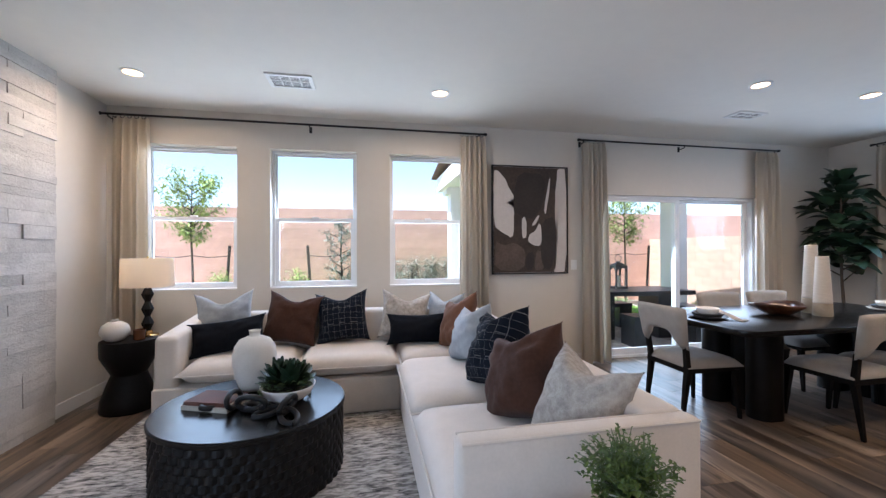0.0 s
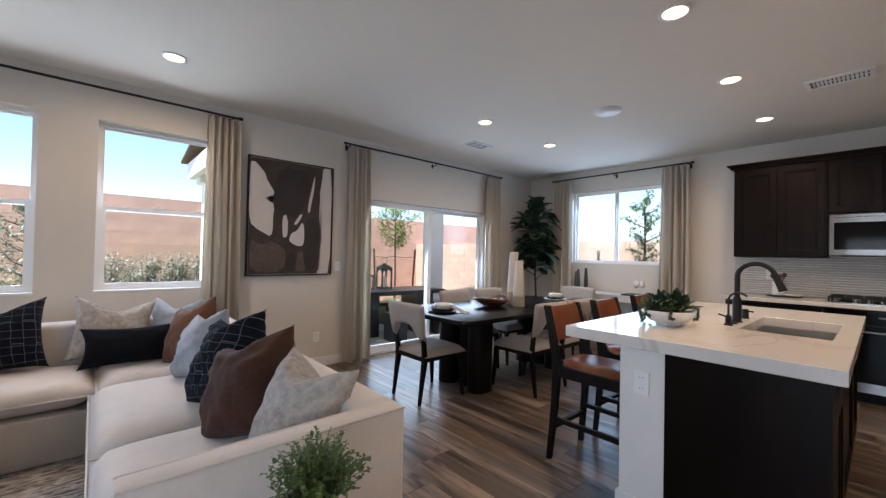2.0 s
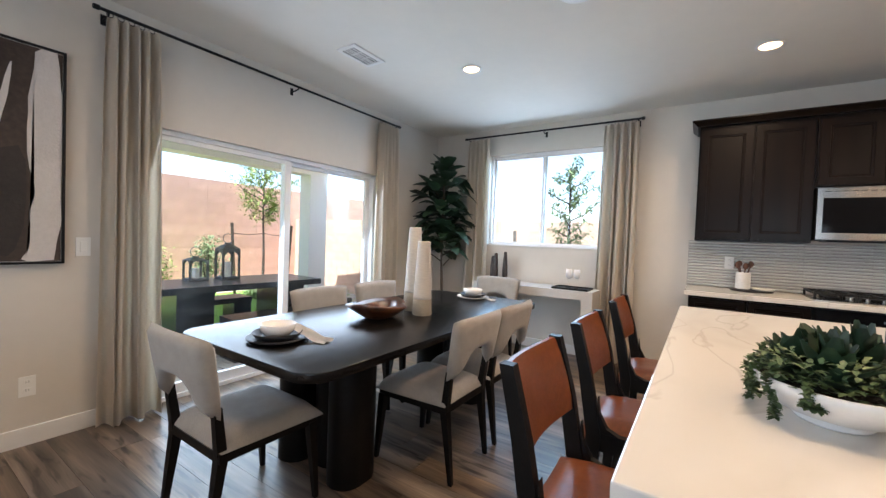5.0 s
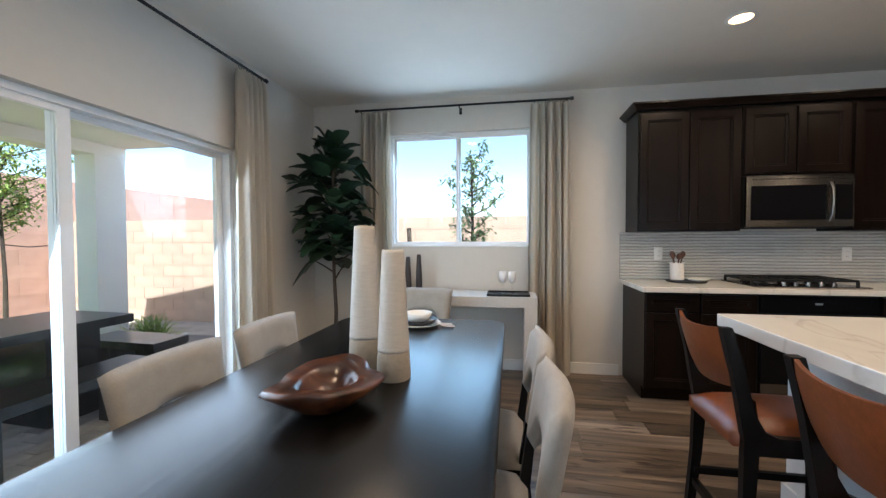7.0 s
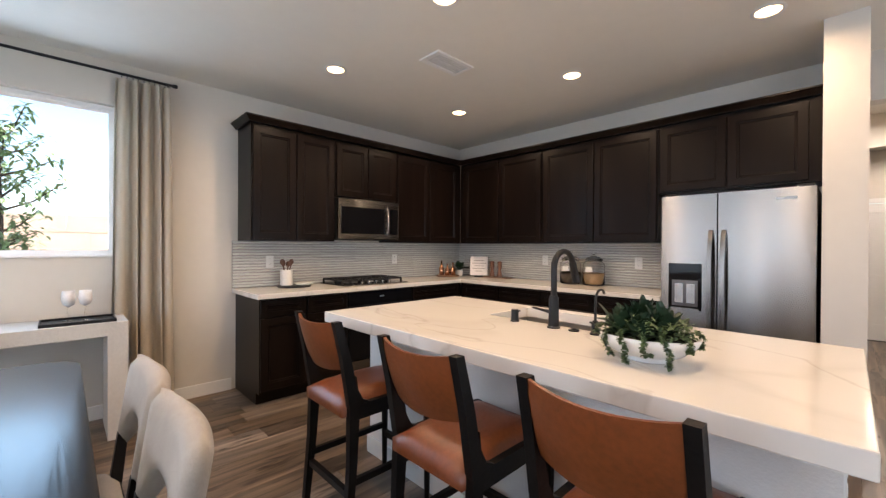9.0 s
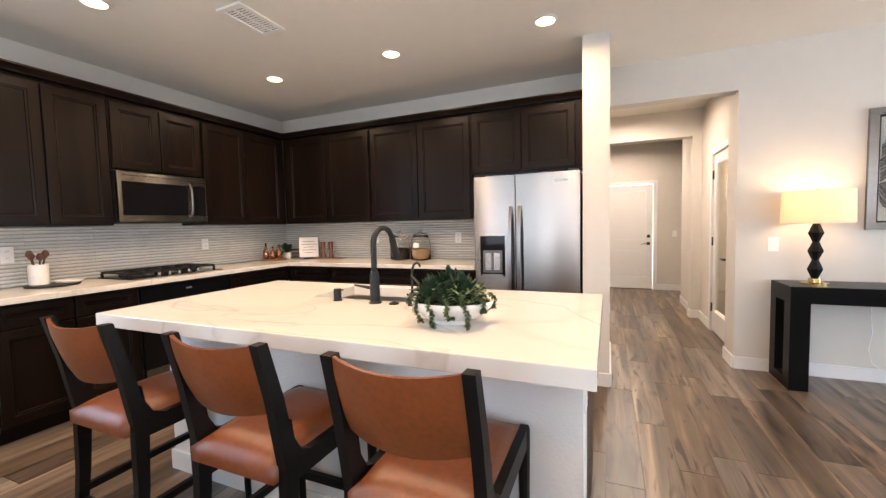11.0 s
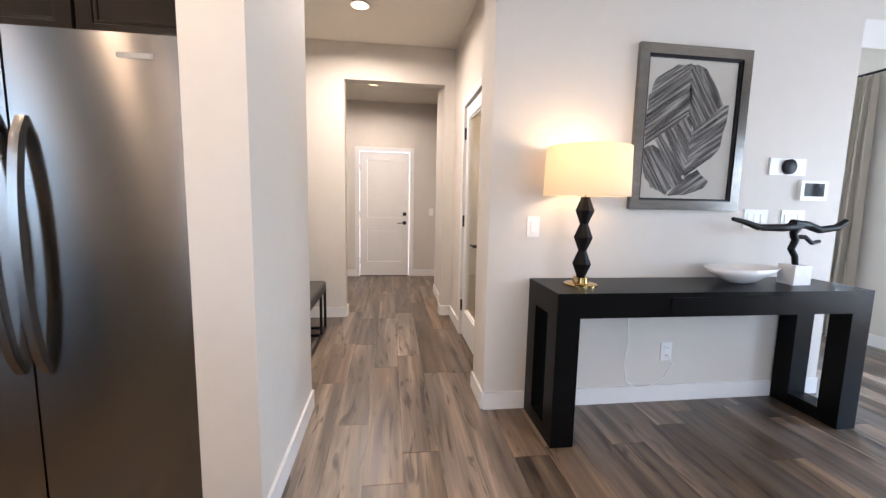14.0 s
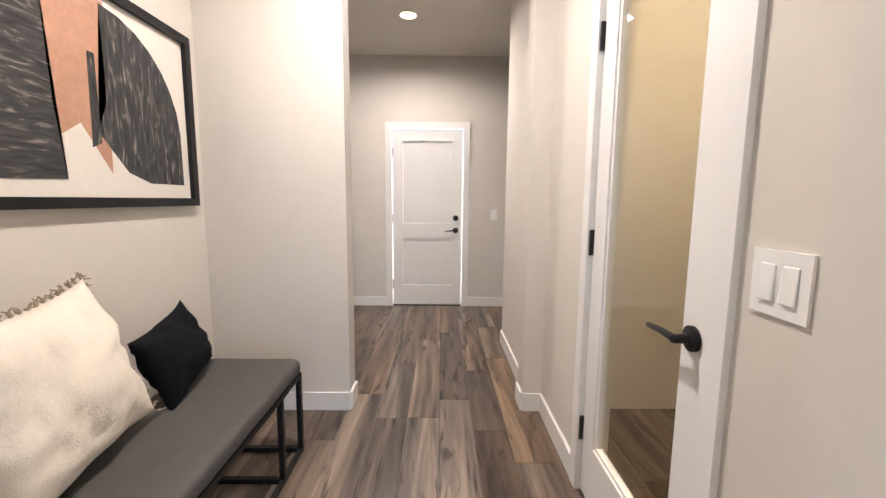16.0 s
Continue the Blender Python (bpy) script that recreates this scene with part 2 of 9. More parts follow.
def lets_light_through(m, share, tint):
    """Thin cloth: part of the light passes and spreads."""
    nt = m.node_tree
    tr = nt.nodes.new("ShaderNodeBsdfTranslucent")
    tr.inputs[0].default_value = (*tint, 1)
    mx = nt.nodes.new("ShaderNodeMixShader")
    mx.inputs[0].default_value = share
    nt.links.new(shader(m).outputs[0], mx.inputs[1])
    nt.links.new(tr.outputs[0], mx.inputs[2])
    nt.links.new(mx.outputs[0], nt.nodes["Material Output"].inputs[0])


WALL = mat("wall_paint", (0.62, 0.583, 0.527), 0.75, var=0.02, scale=1.5, bump=0.03, bscale=140)
CEIL = mat("ceiling_paint", (0.73, 0.695, 0.63), 0.85, var=0.02, scale=1.2, bump=0.15, bscale=110)
TRIM = mat("white_trim_paint", (0.74, 0.73, 0.71), 0.4, var=0.02, scale=3, bump=0.015)
VINYL = mat("white_vinyl", (0.82, 0.82, 0.82), 0.35, var=0.02, scale=3)
GLASS = pane_glass("window_glass")
BLACK = mat("matte_black_metal", (0.012, 0.012, 0.013), 0.42, metal=0.0, var=0.2, scale=20)
PLANK = plank_wood()
SUBFLOOR = mat("joint_shadow_brown", (0.03, 0.025, 0.02), 0.8)


# ---- building tools ----
def link(name, bm, material, parent=None, label="", smooth=False, bevel=0.0, seg=2, m=None):
    if m is not None:
        bmesh.ops.transform(bm, matrix=m, verts=bm.verts)
    if bevel:
        sharp = [e for e in bm.edges if len(e.link_faces) == 2 and e.calc_face_angle(0) > 0.6]
        bmesh.ops.bevel(bm, geom=sharp, offset=bevel, segments=seg, affect="EDGES", profile=0.5, clamp_overlap=True)
    me = bpy.data.meshes.new(name)
    bm.normal_update()
    bm.to_mesh(me)
    bm.free()
    if smooth:
        for p in me.polygons:
            p.use_smooth = True
        if smooth != "all":
            me.set_sharp_from_angle(angle=radians(40))
    for mm in (material if isinstance(material, (list, tuple)) else [material]):
        me.materials.append(mm)
    ob = new(name, me)
    if parent is not None:
        ob.parent = parent
    if label:
        ob["label"] = label
    return ob


def part(name, bm, material, parent, label="", smooth=False, bevel=0.0, seg=2, m=None):
    return link(name, bm, material, parent, label, smooth, bevel, seg, m)


def thing(name, x, y, z, turn=0.0, label="", category="", group="", kind=""):
    ob = new(name)
    ob.empty_display_size = 0.05
    ob.matrix_world = pose(x, y, z, 0, 0, turn)
    return tagged(ob, label, category, group, kind)


def box(bm, x0, x1, y0, y1, z0, z1):
    v = [bm.verts.new(c) for c in ((x0, y0, z0), (x1, y0, z0), (x1, y1, z0), (x0, y1, z0), (x0, y0, z1), (x1, y0, z1), (x1, y1, z1), (x0, y1, z1))]
    for q in ((3, 2, 1, 0), (4, 5, 6, 7), (0, 1, 5, 4), (1, 2, 6, 5), (2, 3, 7, 6), (3, 0, 4, 7)):
        bm.faces.new([v[i] for i in q])
    return bm


def bx(x0, x1, y0, y1, z0, z1):
    return box(bmesh.new(), min(x0, x1), max(x0, x1), min(y0, y1), max(y0, y1), min(z0, z1), max(z0, z1))


def lathe(bm, prof, seg=28, cx=0.0, cy=0.0, sx=1.0, sy=1.0):
    """Turns a profile of (radius, height) about z."""
    rings = []
    for r, z in prof:
        if r < 1e-5:
            rings.append([bm.verts.new((cx, cy, z))])
        else:
            rings.append([bm.verts.new((cx + sx * r * math.cos(2 * math.pi * i / seg), cy + sy * r * math.sin(2 * math.pi * i / seg), z)) for i in range(seg)])
    for a, b in zip(rings, rings[1:]):
        for i in range(seg):
            j = (i + 1) % seg
            if len(a) == 1 and len(b) == 1:
                continue
            if len(a) == 1:
                bm.faces.new((a[0], b[j], b[i]))
            elif len(b) == 1:
                bm.faces.new((a[i], a[j], b[0]))
            else:
                bm.faces.new((a[i], a[j], b[j], b[i]))
    for ring, flip in ((rings[0], True), (rings[-1], False)):
        if len(ring) > 2:
            bm.faces.new(list(reversed(ring)) if flip else ring)
    return bm


def turned(prof, seg=28, cx=0.0, cy=0.0, sx=1.0, sy=1.0):
    bm = lathe(bmesh.new(), prof, seg, cx, cy, sx, sy)
    bmesh.ops.recalc_face_normals(bm, faces=bm.faces)
    return bm


def tube(bm, pts, r, seg=10, r1=None, cap=True):
    """A round bar along a line of points."""
    pts = [Vector(p) for p in pts]
    n = len(pts)
    rings = []
    up = None
    for i, p in enumerate(pts):
        d = (pts[min(i + 1, n - 1)] - pts[max(i - 1, 0)]).normalized()
        if up is None:
            up = d.orthogonal().normalized()
        side = (up - d * up.dot(d)).normalized()
        up = side
        other = d.cross(side)
        rr = r if r1 is None else r + (r1 - r) * i / (n - 1)
        rings.append([bm.verts.new(p + side * (rr * math.cos(2 * math.pi * k / seg)) + other * (rr * math.sin(2 * math.pi * k / seg))) for k in range(seg)])
    for a, b in zip(rings, rings[1:]):
        for k in range(seg):
            bm.faces.new((a[k], a[(k + 1) % seg], b[(k + 1) % seg], b[k]))
    if cap:
        bm.faces.new(list(reversed(rings[0])))
        bm.faces.new(rings[-1])
    return bm


def rod(pts, r, seg=10, r1=None):
    bm = tube(bmesh.new(), pts, r, seg, r1)
    bmesh.ops.recalc_face_normals(bm, faces=bm.faces)
    return bm


def prism(outline, z0, z1):
    """A flat outline of (x, y) raised from z0 to z1."""
    bm = bmesh.new()
    lo = [bm.verts.new((x, y, z0)) for x, y in outline]
    hi = [bm.verts.new((x, y, z1)) for x, y in outline]
    n = len(lo)
    bm.faces.new(list(reversed(lo)))
    bm.faces.new(hi)
    for i in range(n):
        bm.faces.new((lo[i], lo[(i + 1) % n], hi[(i + 1) % n], hi[i]))
    bmesh.ops.recalc_face_normals(bm, faces=bm.faces)
    return bm


def rounded(w, d, r, seg=6):
    """The outline of a w x d rectangle with round corners, about the origin."""
    out = []
    for cx, cy, a0 in ((w / 2 - r, d / 2 - r, 0), (-w / 2 + r, d / 2 - r, 90), (-w / 2 + r, -d / 2 + r, 180), (w / 2 - r, -d / 2 + r, 270)):
        for k in range(seg + 1):
            a = radians(a0 + 90 * k / seg)
            out.append((cx + r * math.cos(a), cy + r * math.sin(a)))
    return out


def wall_y(name, y0, y1, x0, x1, z0, z1, holes, label, material=None):
    """A wall that runs along x, with holes (x0, x1, z0, z1) through it."""
    bm = bmesh.new()
    at = x0
    for a, b, c, d in sorted(holes):
        if a > at:
            box(bm, at, a, y0, y1, z0, z1)
        if c > z0:
            box(bm, a, b, y0, y1, z0, c)
        if d < z1:
            box(bm, a, b, y0, y1, d, z1)
        at = b
    if at < x1:
        box(bm, at, x1, y0, y1, z0, z1)
    return tagged(link(name, bm, material or WALL), label, "wall", kind="structure")


def wall_x(name, x0, x1, y0, y1, z0, z1, holes, label, material=None):
    """A wall that runs along y, with holes (y0, y1, z0, z1) through it."""
    bm = bmesh.new()
    at = y0
    for a, b, c, d in sorted(holes):
        if a > at:
            box(bm, x0, x1, at, a, z0, z1)
        if c > z0:
            box(bm, x0, x1, a, b, z0, c)
        if d < z1:
            box(bm, x0, x1, a, b, d, z1)
        at = b
    if at < y1:
        box(bm, x0, x1, at, y1, z0, z1)
    return tagged(link(name, bm, material or WALL), label, "wall", kind="structure")


# ---- finishes of the furniture ----
CAB = banded("espresso_stained_wood", [(0.0040, 0.0025, 0.0019), (0.0070, 0.0042, 0.0031), (0.0115, 0.0070, 0.0050)], 2.0, 0.8, rough=0.30, detail=6, bump=0.05, stretch=(3, 3, 0.4))
QUARTZ = veined_stone("white_quartz_with_veins", (0.66, 0.63, 0.585), (0.40, 0.365, 0.32))
STEEL = mat("brushed_stainless_steel", (0.27, 0.259, 0.248), 0.24, metal=1.0, var=0.05, scale=1.2, stretch=(3, 3, 0.05))
SINK = mat("satin_stainless_sink", (0.54, 0.52, 0.49), 0.30, metal=1.0, var=0.06, scale=4)
DARKGLASS = mat("black_glass", (0.006, 0.006, 0.007), 0.06, var=0.05, spec=0.12)
IRON = mat("black_cast_iron", (0.012, 0.012, 0.012), 0.55, var=0.2, scale=30, bump=0.2, bscale=200)
WHITEP = mat("white_plastic", (0.78, 0.78, 0.76), 0.35, var=0.015)
TILE = mat("glossy_pale_grey_tile", (0.62, 0.61, 0.58), 0.10, var=0.06, scale=8, rand=0.08)
GROUT = mat("pale_grout", (0.30, 0.29, 0.27), 0.9, var=0.1, scale=30)
LEATHER = mat("cognac_leather", (0.142, 0.038, 0.010), 0.34, var=0.28, scale=7, bump=0.12, bscale=260)
EBONY = banded("black_brown_stained_wood", [(0.0016, 0.0014, 0.0013), (0.0040, 0.0034, 0.0031), (0.0052, 0.0045, 0.0041), (0.013, 0.011, 0.010)], 2.2, 1.6, rough=0.27, detail=9, bump=0.25, stretch=(0.8, 9, 9))
EBONY_LEG = mat("black_brown_stained_leg", (0.0045, 0.0036, 0.0032), 0.45, var=0.35, scale=12, bump=0.08)
LINEN = mat("oatmeal_linen_upholstery", (0.31, 0.28, 0.245), 0.9, var=0.10, scale=18, bump=0.35, bscale=420, sheen=0.2)
BOUCLE = mat("cream_sofa_fabric", (0.62, 0.555, 0.49), 0.92, var=0.05, scale=9, bump=0.22, bscale=380, sheen=0.25)
CURTAIN = mat("natural_linen_curtain", (0.64, 0.585, 0.505), 0.9, var=0.07, scale=14, stretch=(1, 1, 0.3), bump=0.25, bscale=350)
CERAMIC_W = mat("white_glazed_ceramic", (0.74, 0.72, 0.69), 0.25, var=0.03, scale=10)
CERAMIC_M = mat("matte_offwhite_ceramic", (0.60, 0.57, 0.52), 0.75, var=0.07, scale=14, bump=0.25, bscale=120)
CLAY = mat("ribbed_cream_ceramic", (0.56, 0.50, 0.43), 0.7, var=0.08, scale=20, stretch=(1, 1, 6), bump=0.3, bscale=50)
GOLD = mat("polished_brass", (0.65, 0.45, 0.18), 0.18, metal=1.0, var=0.06)
BURL = banded("polished_red_brown_root_wood", [(0.018, 0.006, 0.003), (0.060, 0.019, 0.007), (0.13, 0.045, 0.016)], 5.0, 2.0, rough=0.28, detail=5, bump=0.02)
LEAF = mat("deep_green_leaf", (0.017, 0.040, 0.019), 0.45, var=0.5, scale=6, spec=0.4)
SUCC = mat("grey_green_succulent", (0.10, 0.145, 0.060), 0.5, var=0.45, scale=10)
HERB = mat("fresh_green_herb_leaf", (0.080, 0.125, 0.022), 0.55, var=0.45, scale=14)
BARK = mat("brown_bark", (0.075, 0.055, 0.04), 0.9, var=0.3, scale=15, bump=0.6, bscale=60)
SOIL = mat("dark_potting_soil", (0.03, 0.022, 0.016), 0.95, var=0.3, scale=40, bump=0.8, bscale=120)
CLEAR = clear("clear_glass")
JET = mat("jet_black_lacquered_wood", (0.0030, 0.0028, 0.0028), 0.30, var=0.35, scale=9, bump=0.06, stretch=(0.6, 5, 5), spec=0.10)
for dark, amount in ((CAB, 0.13), (EBONY, 0.30), (EBONY_LEG, 0.2), (BLACK, 0.25), (IRON, 0.3)):
    shader(dark).inputs["Specular IOR Level"].default_value = amount
shader(STEEL).inputs["Anisotropic"].default_value = 0.96
grain_way = STEEL.node_tree.nodes.new("ShaderNodeTangent")
grain_way.direction_type, grain_way.axis = "RADIAL", "Z"
STEEL.node_tree.links.new(grain_way.outputs[0], shader(STEEL).inputs["Tangent"])
lets_light_through(CURTAIN, 0.42, (0.78, 0.72, 0.62))
shader(STEEL).inputs["Anisotropic Rotation"].default_value = 0.25


def outlet(name, x, y, z, turn, label, rockers=0):
    """A wall plate; local +y leaves the wall."""
    o = thing(name, x, y, z, turn, label, "switch" if rockers else "outlet")
    w = 0.036 + 0.023 * max(0, rockers - 1)
    part("plate", bx(-w, w, 0.0, 0.006, -0.058, 0.058), WHITEP, o, bevel=0.003)
    if rockers:
        for k in range(rockers):
            cx = (k - (rockers - 1) / 2) * 0.046
            part("rocker", bx(cx - 0.016, cx + 0.016, 0.005, 0.010, -0.033, 0.033), WHITEP, o, bevel=0.002, m=Matrix.Translation((0, 0.0, 0)) @ pose(0, 0, 0, 3, 0, 0))
    else:
        for zz in (-0.024, 0.024):
            part("socket", bx(-0.016, 0.016, 0.005, 0.009, zz - 0.014, zz + 0.014), WHITEP, o, bevel=0.003)
            bm = bmesh.new()
            for xx in (-0.006, 0.006):
                box(bm, xx - 0.001, xx + 0.001, 0.0088, 0.0098, zz - 0.003, zz + 0.007)
            part("slot", bm, IRON, o)
    return o


# ---- the shell of the house ----
NORTH, EAST, WEST, SOUTH_K, CEILING = 4.36, 6.36, -2.47, -1.806, 2.74
HALL_R, HALL_L, CONSOLE_Y, JAMB_Y, END_Y = 1.215, 2.317, -1.806, -3.76, -6.03
WINDOWS_N = [(-2.09, -1.215), (-0.90, -0.03), (0.32, 1.19)]
SILL_N, HEAD_N = 0.947, 2.392
SLIDER = (2.74, 5.16, 2.01)
WIN_E = (2.048, 3.51, 1.232, 2.405)

wall_y("wall_north", NORTH, NORTH + 0.20, WEST - 0.2, EAST + 0.2, 0, CEILING + 0.1, [(a, b, SILL_N, HEAD_N) for a, b in WINDOWS_N] + [(SLIDER[0], SLIDER[1], 0, SLIDER[2])], "warm greige painted wall with three windows and a glass door")
wall_x("wall_east", EAST, EAST + 0.18, -2.2, NORTH, 0, CEILING + 0.1, [WIN_E], "warm greige painted wall behind the cabinets and window")
wall_x("wall_west_north", WEST - 0.06, -2.37, 2.2, NORTH, 0, CEILING + 0.1, [], "warm greige painted wall beside the stone")
wall_x("wall_west", WEST - 0.18, WEST - 0.002, -6.2, NORTH, 0, CEILING + 0.1, [(-1.35, 0.65, 0, 2.03), (-4.55, -2.95, 0.86, 2.36)], "warm greige painted wall with a glass door and window")
wall_y("wall_kitchen_south", SOUTH_K - 0.12, SOUTH_K, HALL_L, EAST, 0, CEILING + 0.1, [], "warm white painted wall behind dark cabinets")
wall_x("wall_stub", HALL_L, 2.514, SOUTH_K, -1.022, 0, CEILING + 0.05, [], "white painted wall end beside the refrigerator")
wall_y("wall_console", CONSOLE_Y - 0.14, CONSOLE_Y, -0.955, 1.317, 0, CEILING + 0.1, [], "warm white painted wall behind the console table")
wall_y("beam_west_room", CONSOLE_Y - 0.36, CONSOLE_Y, WEST, -0.955, 2.36, CEILING + 0.1, [], "painted dropped beam over a wide opening")
wall_x("wall_pier_west", WEST, -2.34, -2.13, -1.83, 0, 2.36, [], "painted pier under the beam")
wall_x("wall_hall_corner", HALL_R, 1.317, -2.10, CONSOLE_Y - 0.14, 0, CEILING + 0.1, [], "white painted hall corner")
wall_y("wall_hall_header", CONSOLE_Y - 0.14, CONSOLE_Y, 1.317, HALL_L, 2.385, CEILING + 0.1, [], "warm white painted header over the hall opening")
PANTRY = (-3.14, -2.42, 0.0, 2.05)
wall_x("wall_hall_right", HALL_R - 0.12, HALL_R, -3.90, -1.94, 0, CEILING + 0.1, [PANTRY], "white painted hall wall with a glazed door")
wall_x("wall_alcove", 3.09, 3.21, JAMB_Y - 0.14, SOUTH_K - 0.12, 0, CEILING + 0.1, [], "white painted alcove wall behind the bench")
wall_y("wall_hall_jamb", JAMB_Y - 0.14, JAMB_Y, 1.10, 3.21, 0, CEILING + 0.1, [(1.324, 2.32, 0, 2.39)], "white painted wall with a cased opening")
wall_x("wall_hall_inner", 1.10, 1.27, -4.88, JAMB_Y - 0.14, 0, CEILING + 0.1, [], "white painted wall of the inner hall")
wall_y("wall_end", END_Y - 0.14, END_Y, -0.2, 4.4, 0, CEILING + 0.1, [(1.545, 2.365, 0, 2.045)], "white painted wall around the end door")
wall_x("wall_inner_left", 4.2, 4.32, END_Y, JAMB_Y, 0, CEILING + 0.1, [], "white painted wall of the inner hall")
wall_x("wall_inner_right", -0.2, -0.08, END_Y, -3.90, 0, CEILING + 0.1, [], "white painted wall of the inner hall")
wall_y("wall_west_room_south", -6.2, -6.06, WEST, -0.2, 0, CEILING + 0.1, [], "white painted wall of the west room")
wall_x("wall_west_room_east", -0.34, -0.2, -6.06, CONSOLE_Y - 0.14, 0, CEILING + 0.1, [], "white painted wall of the west room")
wall_x("wall_pantry_back", -0.08, 0.0, -3.78, -1.95, 0, CEILING + 0.1, [], "cream painted pantry wall")
wall_y("wall_pantry_side", -3.90, -3.78, -0.08, HALL_R - 0.12, 0, CEILING + 0.1, [], "cream painted pantry wall")
tagged(link("ceiling", bx(WEST - 0.18, EAST + 0.18, -6.2, NORTH + 0.2, CEILING, CEILING + 0.25), CEIL), "flat off-white textured painted ceiling", "ceiling", kind="structure")
tagged(link("outer_roof", bx(WEST - 0.6, EAST + 0.25, -6.6, NORTH + 0.55, 3.05, 3.25), TRIM), "plain flat roof over the house", "roof", kind="structure")
floor = tagged(link("floor", bx(WEST - 0.18, EAST + 0.18, -6.2, NORTH + 0.2, -0.12, -0.006), SUBFLOOR), "grey-brown wood plank floor with varied boards", "floor", kind="structure")


def baseboards():
    runs = [  # along x: (x0, x1, y wall face, inward sign) ; along y: (y0, y1, x wall face, inward sign)
        ("x", WEST, SLIDER[0], NORTH, -1), ("x", SLIDER[1], EAST, NORTH, -1), ("y", 1.24, NORTH, EAST, -1), ("y", 0.72, 1.0, WEST, 1), ("y", 3.63, NORTH, -2.37, 1),
        ("x", -0.955, 1.317, CONSOLE_Y, 1), ("y", CONSOLE_Y, -2.10, 1.317, 1), ("y", SOUTH_K - 0.12, -1.022, HALL_L, -1), ("x", HALL_L, 2.514, -1.022, 1), ("y", -2.37, -2.10, HALL_R, 1),
        ("y", -3.76, -3.19, HALL_R, 1), ("x", HALL_R, 1.324, JAMB_Y, 1), ("x", 2.32, 3.09, JAMB_Y, 1), ("y", JAMB_Y, -2.14, 3.09, -1), ("y", JAMB_Y - 0.14, JAMB_Y, 1.324, 1), ("y", JAMB_Y - 0.14, JAMB_Y, 2.32, -1),
        ("y", -4.88, JAMB_Y - 0.14, 1.27, 1), ("x", -0.08, 1.49, END_Y, 1), ("x", 2.42, 4.2, END_Y, 1), ("y", -2.13, -1.83, -2.34, 1), ("y", -6.0, -2.13, WEST, 1), ("y", -1.83, -1.36, WEST, 1), ("y", -3.78, -1.95, 0.0, 1), ("x", WEST, -0.34, -6.06, 1)]
    for axis, a, b, face, s in runs:
        a, b = min(a, b), max(a, b)
        bm = bx(a, b, face, face + s * 0.014, -0.002, 0.105) if axis == "x" else bx(face, face + s * 0.014, a, b, -0.002, 0.105)
        tagged(link("baseboard", bm, TRIM, bevel=0.004), "white painted flat baseboard", "baseboard", kind="structure")


baseboards()


def window_n(name, x0, x1, z0, z1, y):
    """A single-hung vinyl window set back in a wall that runs along x."""
    w = tagged(new(name), "white vinyl single-hung window with two sashes", "window", kind="structure")
    w.location = ((x0 + x1) / 2, y, z0)
    hw, h = (x1 - x0) / 2, z1 - z0
    f = 0.026
    bm = bmesh.new()
    box(bm, -hw, -hw + f, 0, 0.07, 0, h)
    box(bm, hw - f, hw, 0, 0.07, 0, h)
    box(bm, -hw + f, hw - f, 0, 0.07, 0, f)
    box(bm, -hw + f, hw - f, 0, 0.07, h - f, h)
    part("window_frame", bm, VINYL, w, bevel=0.004)
    mid = h * 0.49
    for nm, a, b, yy, t in (("lower_sash", f, mid + 0.03, 0.012, 0.040), ("upper_sash", mid - 0.01, h - f, 0.042, 0.018)):
        bm = bmesh.new()
        box(bm, -hw + f, -hw + f + t, yy, yy + 0.028, a, b)
        box(bm, hw - f - t, hw - f, yy, yy + 0.028, a, b)
        box(bm, -hw + f + t, hw - f - t, yy, yy + 0.028, a, a + t)
        box(bm, -hw + f + t, hw - f - t, yy, yy + 0.028, b - t, b)
        s = part(nm, bm, VINYL, w, bevel=0.003)
        g = part("pane", bx(-hw + f + t, hw - f - t, yy + 0.011, yy + 0.017, a + t, b - t), GLASS, s)
        g.visible_shadow = False
    part("latch", bx(-0.035, 0.035, -0.004, 0.012, mid + 0.03, mid + 0.045), VINYL, w, bevel=0.003)
    part("window_sill", bx(-hw, hw, -0.10, 0.0, -0.004, 0.012), TRIM, w, bevel=0.004)
    return w


for i, (a, b) in enumerate(WINDOWS_N):
    window_n("window_%d" % (i + 1), a, b, SILL_N, HEAD_N, NORTH + 0.10)


